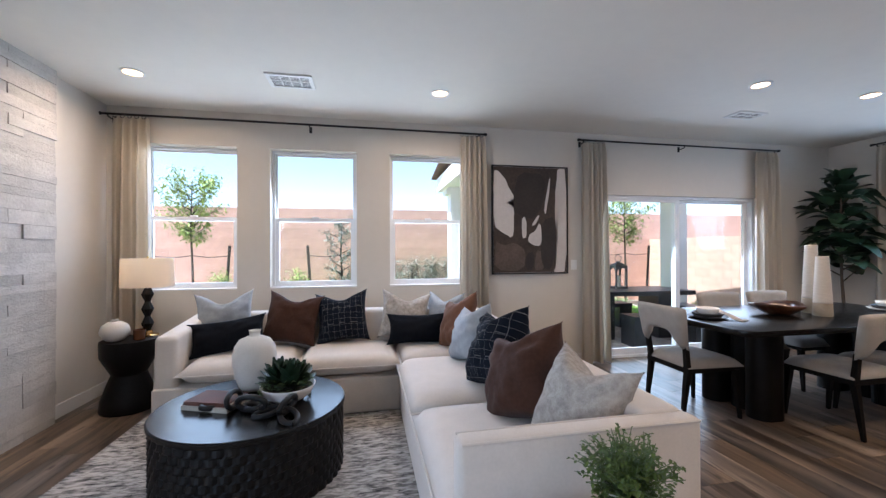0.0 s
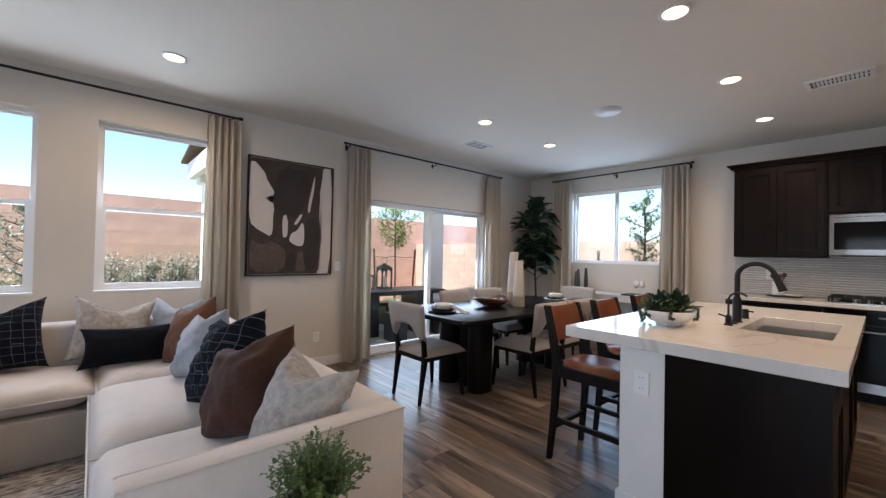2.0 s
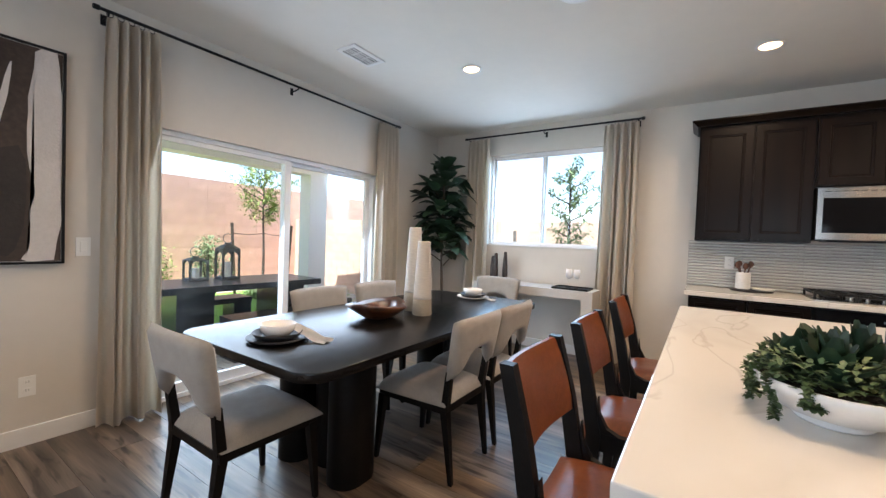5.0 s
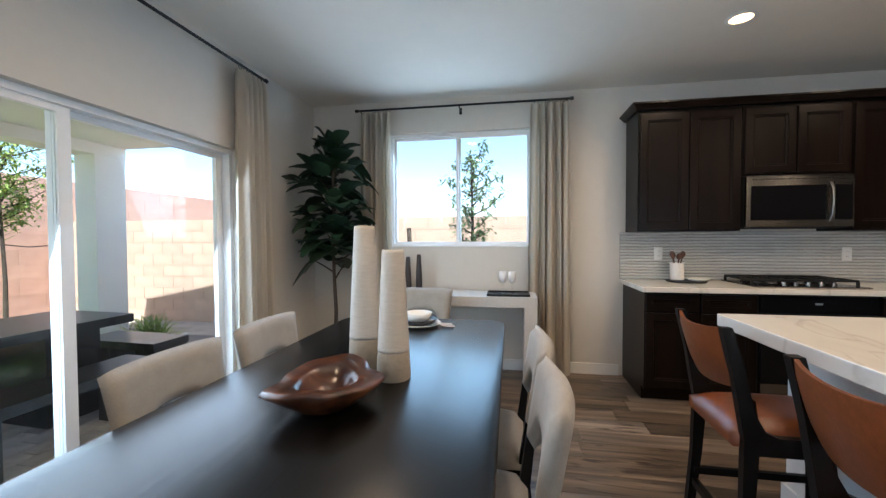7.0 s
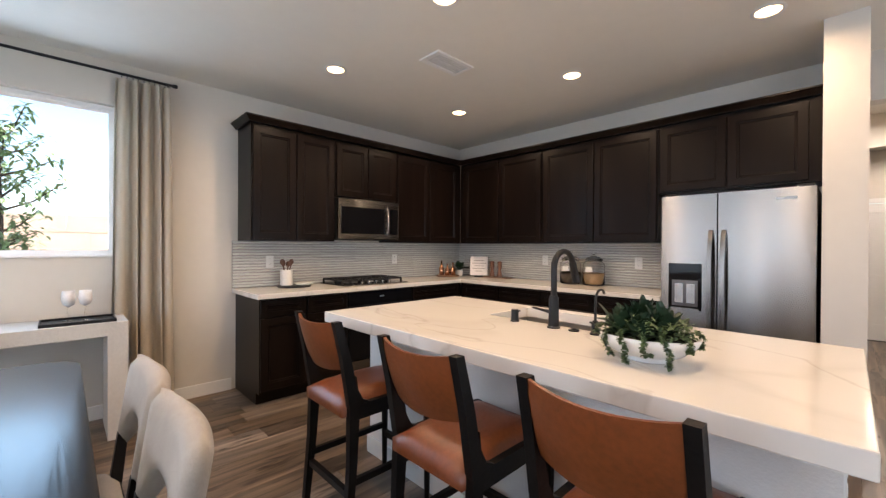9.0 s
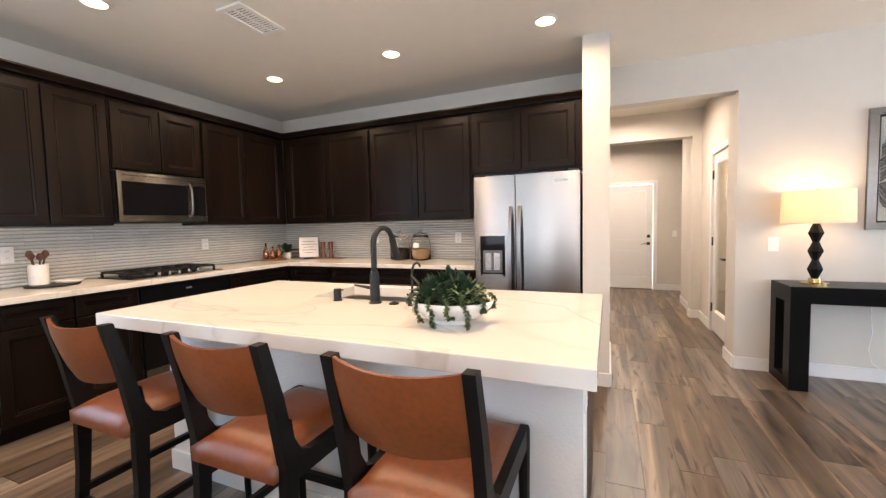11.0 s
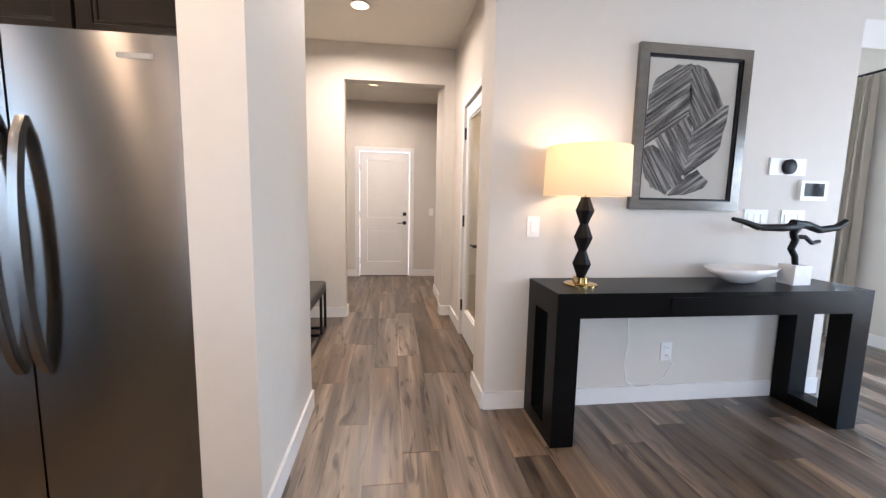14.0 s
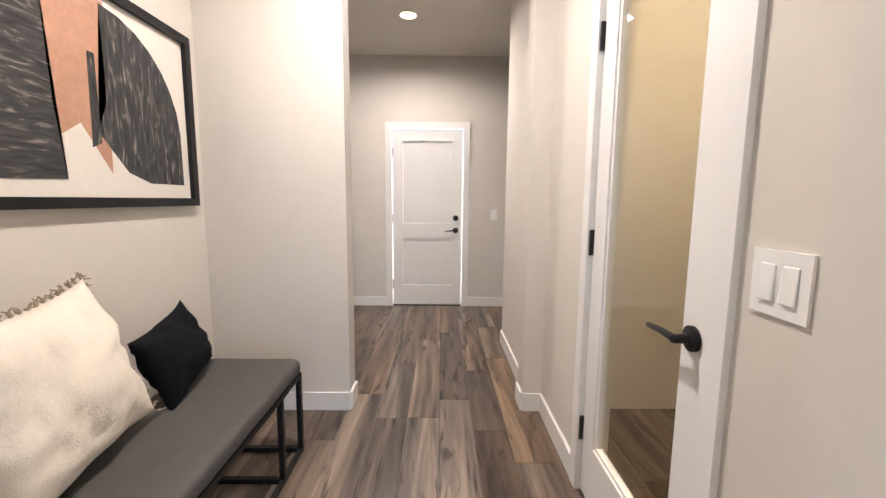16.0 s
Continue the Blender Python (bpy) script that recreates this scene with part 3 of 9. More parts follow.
def window_e():
    y0, y1, z0, z1 = WIN_E
    w = tagged(new("window_4"), "white vinyl sliding window above the white console", "window", kind="structure")
    w.location = (EAST + 0.06, (y0 + y1) / 2, z0)
    hw, h, f = (y1 - y0) / 2, z1 - z0, 0.028
    bm = bmesh.new()
    box(bm, 0, 0.07, -hw, -hw + f, 0, h)
    box(bm, 0, 0.07, hw - f, hw, 0, h)
    box(bm, 0, 0.07, -hw + f, hw - f, 0, f)
    box(bm, 0, 0.07, -hw + f, hw - f, h - f, h)
    part("window_frame", bm, VINYL, w, bevel=0.004)
    for nm, a, b, xx in (("sliding_sash", -hw + f, 0.035, 0.012), ("fixed_sash", -0.01, hw - f, 0.042)):
        t = 0.024
        bm = bmesh.new()
        box(bm, xx, xx + 0.028, a, a + t, f, h - f)
        box(bm, xx, xx + 0.028, b - t, b, f, h - f)
        box(bm, xx, xx + 0.028, a + t, b - t, f, f + t)
        box(bm, xx, xx + 0.028, a + t, b - t, h - f - t, h - f)
        s = part(nm, bm, VINYL, w, bevel=0.003)
        g = part("pane", bx(xx + 0.011, xx + 0.017, a + t, b - t, f + t, h - f - t), GLASS, s)
        g.visible_shadow = False
    part("window_sill", bx(-0.06, 0.0, -hw, hw, -0.004, 0.012), TRIM, w, bevel=0.004)


window_e()


def glass_door(name, x, y, turn, width, height, label):
    """A two-leaf sliding glass door; its width runs along local x, outside is +y."""
    d = tagged(new(name), label, "sliding door", kind="structure")
    d.matrix_world = pose(x, y, 0, 0, 0, turn)
    hw, f = width / 2, 0.035
    bm = bmesh.new()
    box(bm, -hw, -hw + f, 0, 0.12, 0, height)
    box(bm, hw - f, hw, 0, 0.12, 0, height)
    box(bm, -hw + f, hw - f, 0, 0.12, height - f, height)
    box(bm, -hw + f, hw - f, 0, 0.12, 0, 0.03)
    part("door_frame", bm, VINYL, d, bevel=0.004)
    for nm, a, b, yy in (("sliding_leaf", -hw + f, 0.075, 0.02), ("fixed_leaf", 0.02, hw - f, 0.065)):
        t = 0.060
        bm = bmesh.new()
        box(bm, a, a + t, yy, yy + 0.035, 0.032, height - f)
        box(bm, b - t, b, yy, yy + 0.035, 0.032, height - f)
        box(bm, a + t, b - t, yy, yy + 0.035, 0.032, 0.11)
        box(bm, a + t, b - t, yy, yy + 0.035, height - f - 0.035, height - f)
        s = part(nm, bm, VINYL, d, bevel=0.004)
        g = part("pane", bx(a + t, b - t, yy + 0.014, yy + 0.021, 0.11, height - f - 0.035), GLASS, s)
        g.visible_shadow = False
    part("pull_handle", bx(-hw + f + 0.02, -hw + f + 0.045, -0.015, 0.02, 0.92, 1.12), VINYL, d, bevel=0.005)
    return d


glass_door("door_1", (SLIDER[0] + SLIDER[1]) / 2, NORTH + 0.05, 0, SLIDER[1] - SLIDER[0], SLIDER[2], "white vinyl sliding glass door to the patio")
glass_door("door_2", WEST - 0.05, -0.35, 90, 2.0, 2.03, "white vinyl sliding glass door, partly curtained")
w5 = window_n("window_5", -0.8, 0.8, 0.86, 2.36, 0)
w5.matrix_world = pose(WEST - 0.08, -3.75, 0.86, 0, 0, 90)
tagged(w5, "bright white vinyl window beside a curtain")


# ---- lights in the ceiling, vents ----
LAMPGLOW = glow("lamp_lens", (1.0, 0.62, 0.30), 3.4)


def downlight(x, y, power=1.0, colour=LAMP_COLOUR):
    d = thing("recessed_downlight", x, y, CEILING, 0, "round white recessed ceiling downlight, lit warm", "ceiling light", "recessed downlights")
    part("trim_ring", turned([(0.085, 0.0), (0.088, -0.004), (0.080, -0.008), (0.066, -0.008), (0.064, -0.003), (0.064, 0.0)], 28), TRIM, d, smooth=True)
    part("lens", turned([(0.064, -0.002), (0.04, -0.0035), (0, -0.004)], 28), LAMPGLOW, d, "glowing lens", smooth=True)
    lamp = new("downlight_beam", bpy.data.lights.new("downlight_beam", "AREA"))
    lamp.data.shape, lamp.data.size, lamp.data.energy, lamp.data.color, lamp.data.spread = "DISK", 0.12, LAMP_POWER * power, colour, radians(165)
    lamp.matrix_world = look((x, y, CEILING - 0.012), (x, y, 0))


for lx, ly in ((-1.73, 3.54), (0.72, 3.50), (3.38, 2.82), (4.60, 2.82), (2.76, 0.80), (4.0, 0.80), (5.26, 0.79), (2.74, -0.66), (3.99, -0.65), (5.26, -0.64)):
    downlight(lx, ly)
downlight(2.11, -3.01, 2.3, HALL_COLOUR)
downlight(2.09, -5.10, 1.9, HALL_COLOUR)


def vent(x, y, w, d, cols, label):
    v = thing("ceiling_vent", x, y, CEILING, 0, label, "vent")
    bm = bmesh.new()
    for a, b, c, e in ((-w, w, -d, -d + 0.03), (-w, w, d - 0.03, d), (-w, -w + 0.03, -d + 0.03, d - 0.03), (w - 0.03, w, -d + 0.03, d - 0.03)):
        box(bm, a, b, c, e, -0.012, 0.0)
    part("frame", bm, TRIM, v, bevel=0.003)
    # flat black sheet for the shade inside the duct; the ceiling above is solid
    part("backing", bx(-w + 0.03, w - 0.03, -d + 0.03, d - 0.03, -0.003, -0.001), mat("duct_shade_black", (0.012, 0.012, 0.012), 0.9), v)
    for k in range(1, cols):
        xx = -w + 0.03 + (2 * w - 0.06) * k / cols
        part("divider", bx(xx - 0.006, xx + 0.006, -d + 0.03, d - 0.03, -0.007, -0.004), TRIM, v)
    part("divider", bx(-w + 0.03, w - 0.03, -0.006, 0.006, -0.0075, -0.0045), TRIM, v)
    n = round((2 * d - 0.07) / 0.024)
    for k in range(n):
        yy = -d + 0.035 + (2 * d - 0.07) * (k + 0.5) / n
        part("slat", bx(-w + 0.03, w - 0.03, yy - 0.0085, yy + 0.0085, -0.0006, 0.0006), TRIM, v, m=Matrix.Translation((0, 0, -0.0035)) @ Matrix.Translation((0, yy, 0)) @ pose(0, 0, 0, 8, 0, 0) @ Matrix.Translation((0, -yy, 0)))


vent(-0.54, 3.48, 0.18, 0.13, 4, "white metal ceiling air vent with louvres")
vent(3.96, 3.47, 0.17, 0.10, 3, "white metal ceiling air vent with louvres")
vent(4.56, 0.23, 0.105, 0.19, 2, "white metal ceiling air vent with louvres")
speaker = thing("ceiling_speaker", 3.97, 1.77, CEILING, 0, "round white flat ceiling speaker cover", "speaker")
part("cover", turned([(0.125, 0.0), (0.125, -0.010), (0.118, -0.016), (0, -0.018)], 36), TRIM, speaker, smooth=True)


# ---- curtains ----
def curtain(x, y, turn, width, folds, top, bottom, label, depth=0.05):
    """A pleated panel; width along local x."""
    c = thing("curtain", x, y, 0, turn, label, "curtain", "linen curtains")
    bm = bmesh.new()
    n = folds * 8
    levels = [top, top - 0.09, top - 0.5, (top + bottom) / 2, bottom + 0.4, bottom]
    rnd = random.Random(int(abs(x * 100 + y * 37)))
    ph = [rnd.uniform(-0.5, 0.5) for _ in range(folds + 1)]
    front, back = [], []
    for li, z in enumerate(levels):
        amp = depth * (0.5 if li == 0 else 0.75 + 0.08 * li)
        spread = 1.0 + 0.035 * li
        f, b = [], []
        for i in range(n + 1):
            u = i / n
            a = u * folds * 2 * math.pi + ph[int(u * folds) if u < 1 else folds] * 0.25 * li / 3
            yy = amp * (math.sin(a) + 0.25 * math.sin(2 * a + li * 0.4))
            xx = (u - 0.5) * width * spread + 0.006 * li * math.sin(a * 0.5)
            f.append(bm.verts.new((xx, yy - 0.0015, z)))
            b.append(bm.verts.new((xx, yy + 0.0015, z)))
        front.append(f)
        back.append(b)
    for grid, flip in ((front, False), (back, True)):
        for r in range(len(levels) - 1):
            for i in range(n):
                q = (grid[r][i], grid[r + 1][i], grid[r + 1][i + 1], grid[r][i + 1])
                bm.faces.new(tuple(reversed(q)) if flip else q)
    part("panel", bm, CURTAIN, c, smooth="all")
    for k in range(folds):
        u = (k + 0.25) / folds
        part("ring", rod([((u - 0.5) * width + 0.017 * math.cos(t), 0.0 + 0.003 * math.sin(t), top + 0.012 + 0.017 * math.sin(t)) for t in [2 * math.pi * q / 10 for q in range(11)]], 0.0025, 6), BLACK, c)
    return c


def curtain_rod(x0, x1, y, z, axis, wall, label):
    m = (x0 + x1) / 2
    r = thing("curtain_rod", m if axis == "x" else y, y if axis == "x" else m, z, 0 if axis == "x" else 90, label, "curtain rod")
    h = abs(x1 - x0) / 2
    part("rod", rod([(-h, 0, 0), (h, 0, 0)], 0.0105, 12), BLACK, r, smooth=True)
    for s in (-1, 1):
        part("finial", turned([(0.0105, 0), (0.016, 0.004), (0.016, 0.03), (0.012, 0.034), (0, 0.034)], 14), BLACK, r, smooth=True, m=pose(s * h, 0, 0, 0, 90 * s, 0))
    w = abs(wall - y) * (1 if axis == "x" else -1) * (1 if wall > y else -1)
    for u in (-h * 0.97, 0, h * 0.97) if h > 0.9 else (-h * 0.9, h * 0.9):
        part("bracket", rod([(u, w, -0.03), (u, w * 0.5, -0.03), (u, 0, -0.022), (u, 0, -0.01)], 0.006, 8), BLACK, r, smooth=True)
        part("bracket_plate", bx(u - 0.014, u + 0.014, w - 0.004, w + 0.004, -0.06, 0.005), BLACK, r, bevel=0.002)


RZ = 2.628
ROD_LABEL = "thin matte black curtain rod with brackets"
CUR_LABEL = "floor-length natural linen curtain panel in soft pleats"
curtain_rod(-2.36, 1.36, 4.262, RZ, "x", NORTH, ROD_LABEL)
curtain_rod(2.54, 5.37, 4.262, RZ, "x", NORTH, ROD_LABEL)
curtain_rod(1.712, 3.803, 6.255, RZ, "y", EAST, ROD_LABEL)
curtain(-2.11, 4.262, 0, 0.30, 5, RZ - 0.03, 0.012, CUR_LABEL)
curtain(1.235, 4.262, 0, 0.28, 5, RZ - 0.03, 0.012, CUR_LABEL)
curtain(2.715, 4.262, 0, 0.28, 5, RZ - 0.03, 0.012, CUR_LABEL)
curtain(5.20, 4.262, 0, 0.29, 5, RZ - 0.03, 0.012, CUR_LABEL)
curtain(6.255, 1.90, 90, 0.34, 5, RZ - 0.03, 0.012, CUR_LABEL)
curtain(6.255, 3.62, 90, 0.30, 5, RZ - 0.03, 0.012, CUR_LABEL)
curtain_rod(-1.84, 0.90, -2.40, 2.63, "y", WEST, ROD_LABEL)
curtain(-2.385, -1.60, 90, 0.36, 6, 2.60, 0.012, CUR_LABEL)
curtain_rod(-4.95, -2.62, -2.40, 2.44, "y", WEST, ROD_LABEL)
curtain(-2.375, -2.82, 90, 0.20, 5, 2.41, 0.012, CUR_LABEL, 0.07)


# ---- living room ----
def stone_wall():
    s = tagged(new("fireplace_wall"), "stacked pale grey ledger stone chimney breast", "stone wall", kind="structure")
    STONE = mat("pale_grey_ledger_stone", (0.50, 0.475, 0.445), 0.9, var=0.13, scale=7, bump=0.5, bscale=45, rand=0.12)
    y0, y1 = 1.0, 3.63
    part("core", bx(WEST, WEST + 0.14, y0, y1, 0, CEILING), GROUT, s)
    rnd = random.Random(7)
    meshes = []
    for L in (0.30, 0.42, 0.56, 0.70):
        for k in range(2):
            bm = bx(0, 0.034 + 0.005 * k, 0.001, L - 0.001, 0.0012, 0.0998)
            for v in bm.verts:
                if v.co.x > 0.01:
                    v.co.x += rnd.uniform(-0.003, 0.003)
            me = part("stone", bm, STONE, s)
            meshes.append((L, me.data))
            bpy.data.objects.remove(me)
    z = 0.0
    while z < CEILING - 0.05:
        h = min(rnd.choice((0.055, 0.075, 0.075, 0.10)), CEILING - z)
        y = y1
        while y > y0 + 0.02:
            L, me = meshes[rnd.randrange(len(meshes))]
            w = min(L, y - y0)
            st = new("stone", me)
            st.parent = s
            st.location = (WEST + 0.135 + rnd.uniform(-0.004, 0.004), y - w, z)
            st.scale = (1, w / L, h / 0.1)
            y -= w
        z += h


def puff(w, h, t, seed=0, n=22, slump=0.0):
    """A cushion of w x h x t with drawn-in sides, peaked corners and creases, upright in x, z."""
    bm = bmesh.new()
    rnd = random.Random(seed)
    p1, p2, p3 = rnd.uniform(0, 6), rnd.uniform(0, 6), rnd.uniform(0, 60)
    for side in (-1, 1):
        g = []
        for i in range(n + 1):
            row = []
            for j in range(n + 1):
                u, v = math.sin((i / n - 0.5) * math.pi) * 0.35 + (i / n * 2 - 1) * 0.65, math.sin((j / n - 0.5) * math.pi) * 0.35 + (j / n * 2 - 1) * 0.65
                pin = 1 - 0.14 * (1 - v * v) ** 0.8 * abs(u) ** 1.5
                pin2 = 1 - 0.14 * (1 - u * u) ** 0.8 * abs(v) ** 1.5
                k = max(0.0, (1 - u * u) * (1 - v * v))
                th = t / 2 * k ** 0.5
                th *= 1 + 0.12 * math.sin(3.1 * u + p1) * math.cos(2.7 * v + p2)
                edge = max(abs(u), abs(v))
                ang = math.atan2(v, u)
                crease = 0.034 * min(w, h) / 0.5 * noise.noise((ang * 3.2 + side * 9, edge * 1.4, p3)) * min(1.0, k * 6) * edge
                fold = 0.030 * min(w, h) / 0.5 * (0.25 - abs(noise.noise((u * 2.6 + v * 1.6 + p3, v * 2.8 - u * 1.2, side * 3.0)))) * min(1.0, k * 4)
                dent = slump * math.exp(-(u / 0.5) ** 2) * max(0, v) ** 2 * h
                wav = 0.012 * noise.noise((u * 2.2, v * 2.2, p3 + 5)) * edge
                row.append(bm.verts.new((u * w / 2 * pin, side * max(0, th + crease + fold) + wav, h / 2 + v * h / 2 * pin2 - dent)))
            g.append(row)
        for i in range(n):
            for j in range(n):
                q = (g[i][j], g[i + 1][j], g[i + 1][j + 1], g[i][j + 1])
                bm.faces.new(q if side < 0 else tuple(reversed(q)))
    bmesh.ops.remove_doubles(bm, verts=bm.verts, dist=0.0006)
    return bm


RUST = mat("rust_brown_velvet", (0.050, 0.0215, 0.0135), 0.8, var=0.25, scale=6, bump=0.15, bscale=200, sheen=0.08)
TAN = mat("tan_brown_velvet", (0.12, 0.055, 0.03), 0.8, var=0.2, scale=6, bump=0.15, bscale=200, sheen=0.08)
BLUEGREY = mat("pale_blue_grey_linen", (0.30, 0.325, 0.35), 0.9, var=0.16, scale=20, bump=0.3, bscale=300)
BEIGE = mat("beige_slub_linen", (0.36, 0.33, 0.295), 0.9, var=0.34, scale=34, bump=0.4, bscale=300)
INK = mat("ink_black_wool", (0.006, 0.007, 0.010), 0.9, var=0.3, scale=30, bump=0.4, bscale=400)
IVORY = mat("ivory_cotton", (0.70, 0.64, 0.55), 0.9, var=0.06, scale=14, bump=0.18, bscale=160)


def lattice_cloth():
    """Near-black navy with pairs of short broken dashes in staggered rows."""
    m = bpy.data.materials.new("navy_cloth_with_cream_dashes")
    m.use_nodes = True
    nt = m.node_tree
    L = nt.links.new
    b = shader(m)
    b.inputs["Roughness"].default_value = 0.9
    tc = nt.nodes.new("ShaderNodeTexCoord")
    sep = nt.nodes.new("ShaderNodeSeparateXYZ")
    com = nt.nodes.new("ShaderNodeCombineXYZ")
    L(tc.outputs["Object"], sep.inputs[0])
    L(sep.outputs["X"], com.inputs["X"])
    L(sep.outputs["Z"], com.inputs["Y"])
    tint = None
    for turn, offset in ((0.0, 0.0), (math.pi / 2, 0.021)):
        mp = nt.nodes.new("ShaderNodeMapping")
        mp.inputs["Rotation"].default_value = (0, 0, turn)
        mp.inputs["Location"].default_value = (offset, offset * 0.6, 0)
        L(com.outputs[0], mp.inputs[0])
        br = nt.nodes.new("ShaderNodeTexBrick")
        br.inputs["Color1"].default_value = (0, 0, 0, 1)
        br.inputs["Color2"].default_value = (0, 0, 0, 1)
        br.inputs["Mortar"].default_value = (1, 1, 1, 1)
        br.inputs["Scale"].default_value, br.inputs["Mortar Size"].default_value, br.inputs["Mortar Smooth"].default_value = 1.0, 0.0020, 0.4
        br.inputs["Brick Width"].default_value, br.inputs["Row Height"].default_value = 0.30, 0.052
        L(mp.outputs[0], br.inputs["Vector"])
        ck = nt.nodes.new("ShaderNodeTexChecker")
        ck.inputs["Scale"].default_value = 1 / 0.052
        ck.inputs["Color1"].default_value, ck.inputs["Color2"].default_value = (1, 1, 1, 1), (0, 0, 0, 1)
        L(mp.outputs[0], ck.inputs["Vector"])
        mu = nt.nodes.new("ShaderNodeMath")
        mu.operation = "MULTIPLY"
        L(br.outputs["Color"], mu.inputs[0])
        L(ck.outputs["Color"], mu.inputs[1])
        if tint is None:
            tint = mu.outputs[0]
        else:
            ad = nt.nodes.new("ShaderNodeMath")
            ad.operation, ad.use_clamp = "ADD", True
            L(tint, ad.inputs[0])
            L(mu.outputs[0], ad.inputs[1])
            tint = ad.outputs[0]
    wear = nt.nodes.new("ShaderNodeTexNoise")
    wear.inputs["Scale"].default_value = 90
    w2 = nt.nodes.new("ShaderNodeMath")
    w2.operation = "MULTIPLY"
    L(tint, w2.inputs[0])
    L(wear.outputs["Fac"], w2.inputs[1])
    mx = nt.nodes.new("ShaderNodeValToRGB")
    mx.color_ramp.elements[0].color, mx.color_ramp.elements[1].color = (0.006, 0.008, 0.014, 1), (0.30, 0.29, 0.27, 1)
    L(w2.outputs[0], mx.inputs[0])
    L(mx.outputs[0], b.inputs["Base Color"])
    return m


LATTICE = lattice_cloth()
for cloth in (RUST, TAN, INK, LATTICE):
    shader(cloth).inputs["Specular IOR Level"].default_value = 0.12


def cushion(x, y, z, turn, lean, w, h, t, material, label, seed=0, slump=0.05, spin=0.0, group="sofa cushions"):
    c = thing("throw_pillow", x, y, z, 0, label, "pillow", group)
    c.matrix_world = pose(x, y, z, 0, 0, turn) @ pose(0, 0, 0, -lean, 0, 0) @ pose(0, 0, 0, 0, spin, 0)
    part("cover", puff(w, h, t, seed, slump=slump), material, c, smooth="all")
    return c


def sofa():
    s = thing("sectional_sofa", 0.0, 3.0, 0, 0, "cream upholstered L-shaped sectional sofa on a woven rug", "sofa")
    o = Matrix.Translation((0, -3.0, 0))
    def blk(name, a, b, c, d, e, f, bev=0.035, label=""):
        return part(name, bx(a, b, c, d, e, f), BOUCLE, s, label, smooth=True, bevel=bev, seg=4, m=o)
    # plinths
    blk("base", -1.50, 0.34, 3.33, 4.18, 0.015, 0.30, 0.012)
    blk("base", 0.34, 1.22, 1.30, 4.18, 0.015, 0.30, 0.012)
    # backs and arms
    blk("backrest", -1.44, 1.20, 3.99, 4.19, 0.28, 0.755)
    blk("backrest", 1.05, 1.248, 1.34, 4.17, 0.28, 0.732)
    bm = bx(-1.51, -1.35, 3.34, 4.19, 0.02, 0.755)
    for v in bm.verts:
        if v.co.y < 3.5 and v.co.z > 0.5:
            v.co.z -= 0.075
            v.co.y += 0.05
    part("arm", bm, BOUCLE, s, smooth=True, bevel=0.035, seg=4, m=o)
    bm = bx(0.35, 1.25, 1.262, 1.352, 0.02, 0.724)
    for v in bm.verts:
        if v.co.x < 0.5 and v.co.z > 0.5:
            v.co.z -= 0.005
    part("arm", bm, BOUCLE, s, smooth=True, bevel=0.022, seg=3, m=o)
    for yy in (1.264, 1.350):
        part("piping", rod([(0.36, yy - 3.0, 0.712), (0.8, yy - 3.0, 0.716), (1.24, yy - 3.0, 0.716)], 0.006, 6), BOUCLE, s, smooth=True)
    def seat(a, b, c, d):
        w, dd, n = b - a, d - c, 12
        bm = bmesh.new()
        gs = []
        for side in (0, 1):
            g = []
            for i in range(n + 1):
                row = []
                for j in range(n + 1):
                    u, v = i / n * 2 - 1, j / n * 2 - 1
                    k = (max(0, (1 - u ** 6) * (1 - v ** 6))) ** 0.5
                    ru = u * (w / 2 - 0.004)
                    rv = v * (dd / 2 - 0.004)
                    row.append(bm.verts.new((a + w / 2 + ru, c + dd / 2 + rv, (0.395 + 0.085 * k) if side else (0.395 - 0.085 * k))))
                g.append(row)
            gs.append(g)
            for i in range(n):
                for j in range(n):
                    q = (g[i][j], g[i + 1][j], g[i + 1][j + 1], g[i][j + 1])
                    bm.faces.new(q if side else tuple(reversed(q)))
        bmesh.ops.remove_doubles(bm, verts=bm.verts, dist=0.0008)
        p = part("seat_cushion", bm, BOUCLE, s, smooth="all", m=o)
        ring = [(a, c), (b, c), (b, d), (a, d), (a, c)]
        part("piping", rod([(x, y - 3.0, 0.395) for x, y in ring], 0.006, 6), BOUCLE, p, smooth=True)
    seat(-1.34, -0.50, 3.30, 4.0)
    seat(-0.49, 0.345, 3.30, 4.0)
    seat(0.31, 1.05, 2.30, 3.31)
    seat(0.35, 1.05, 3.32, 4.0)
    seat(0.31, 1.05, 1.345, 2.29)


sofa()
SEAT = 0.475
PL = "square %s throw pillow leaning on the sofa back"
cushion(-1.17, 3.89, SEAT, 8, 17, 0.50, 0.51, 0.22, BLUEGREY, PL % "pale blue-grey linen", 1, 0.20, -4)
cushion(-1.06, 3.64, SEAT, 6, 20, 0.62, 0.30, 0.20, INK, "long black wool lumbar pillow on the sofa", 2, 0.02, -7)
cushion(-0.64, 3.82, SEAT, -4, 20, 0.51, 0.50, 0.24, RUST, PL % "rust brown velvet", 3, 0.13, 7)
cushion(-0.14, 3.82, SEAT, -7, 20, 0.50, 0.50, 0.24, LATTICE, PL % "navy patterned", 4, 0.13, -6)
cushion(0.41, 3.84, SEAT, 4, 18, 0.50, 0.48, 0.22, BEIGE, PL % "beige slub linen", 5, 0.16, 8)
cushion(0.53, 3.64, SEAT, -4, 20, 0.58, 0.29, 0.20, INK, "long black wool lumbar pillow on the sofa", 6, 0.02)
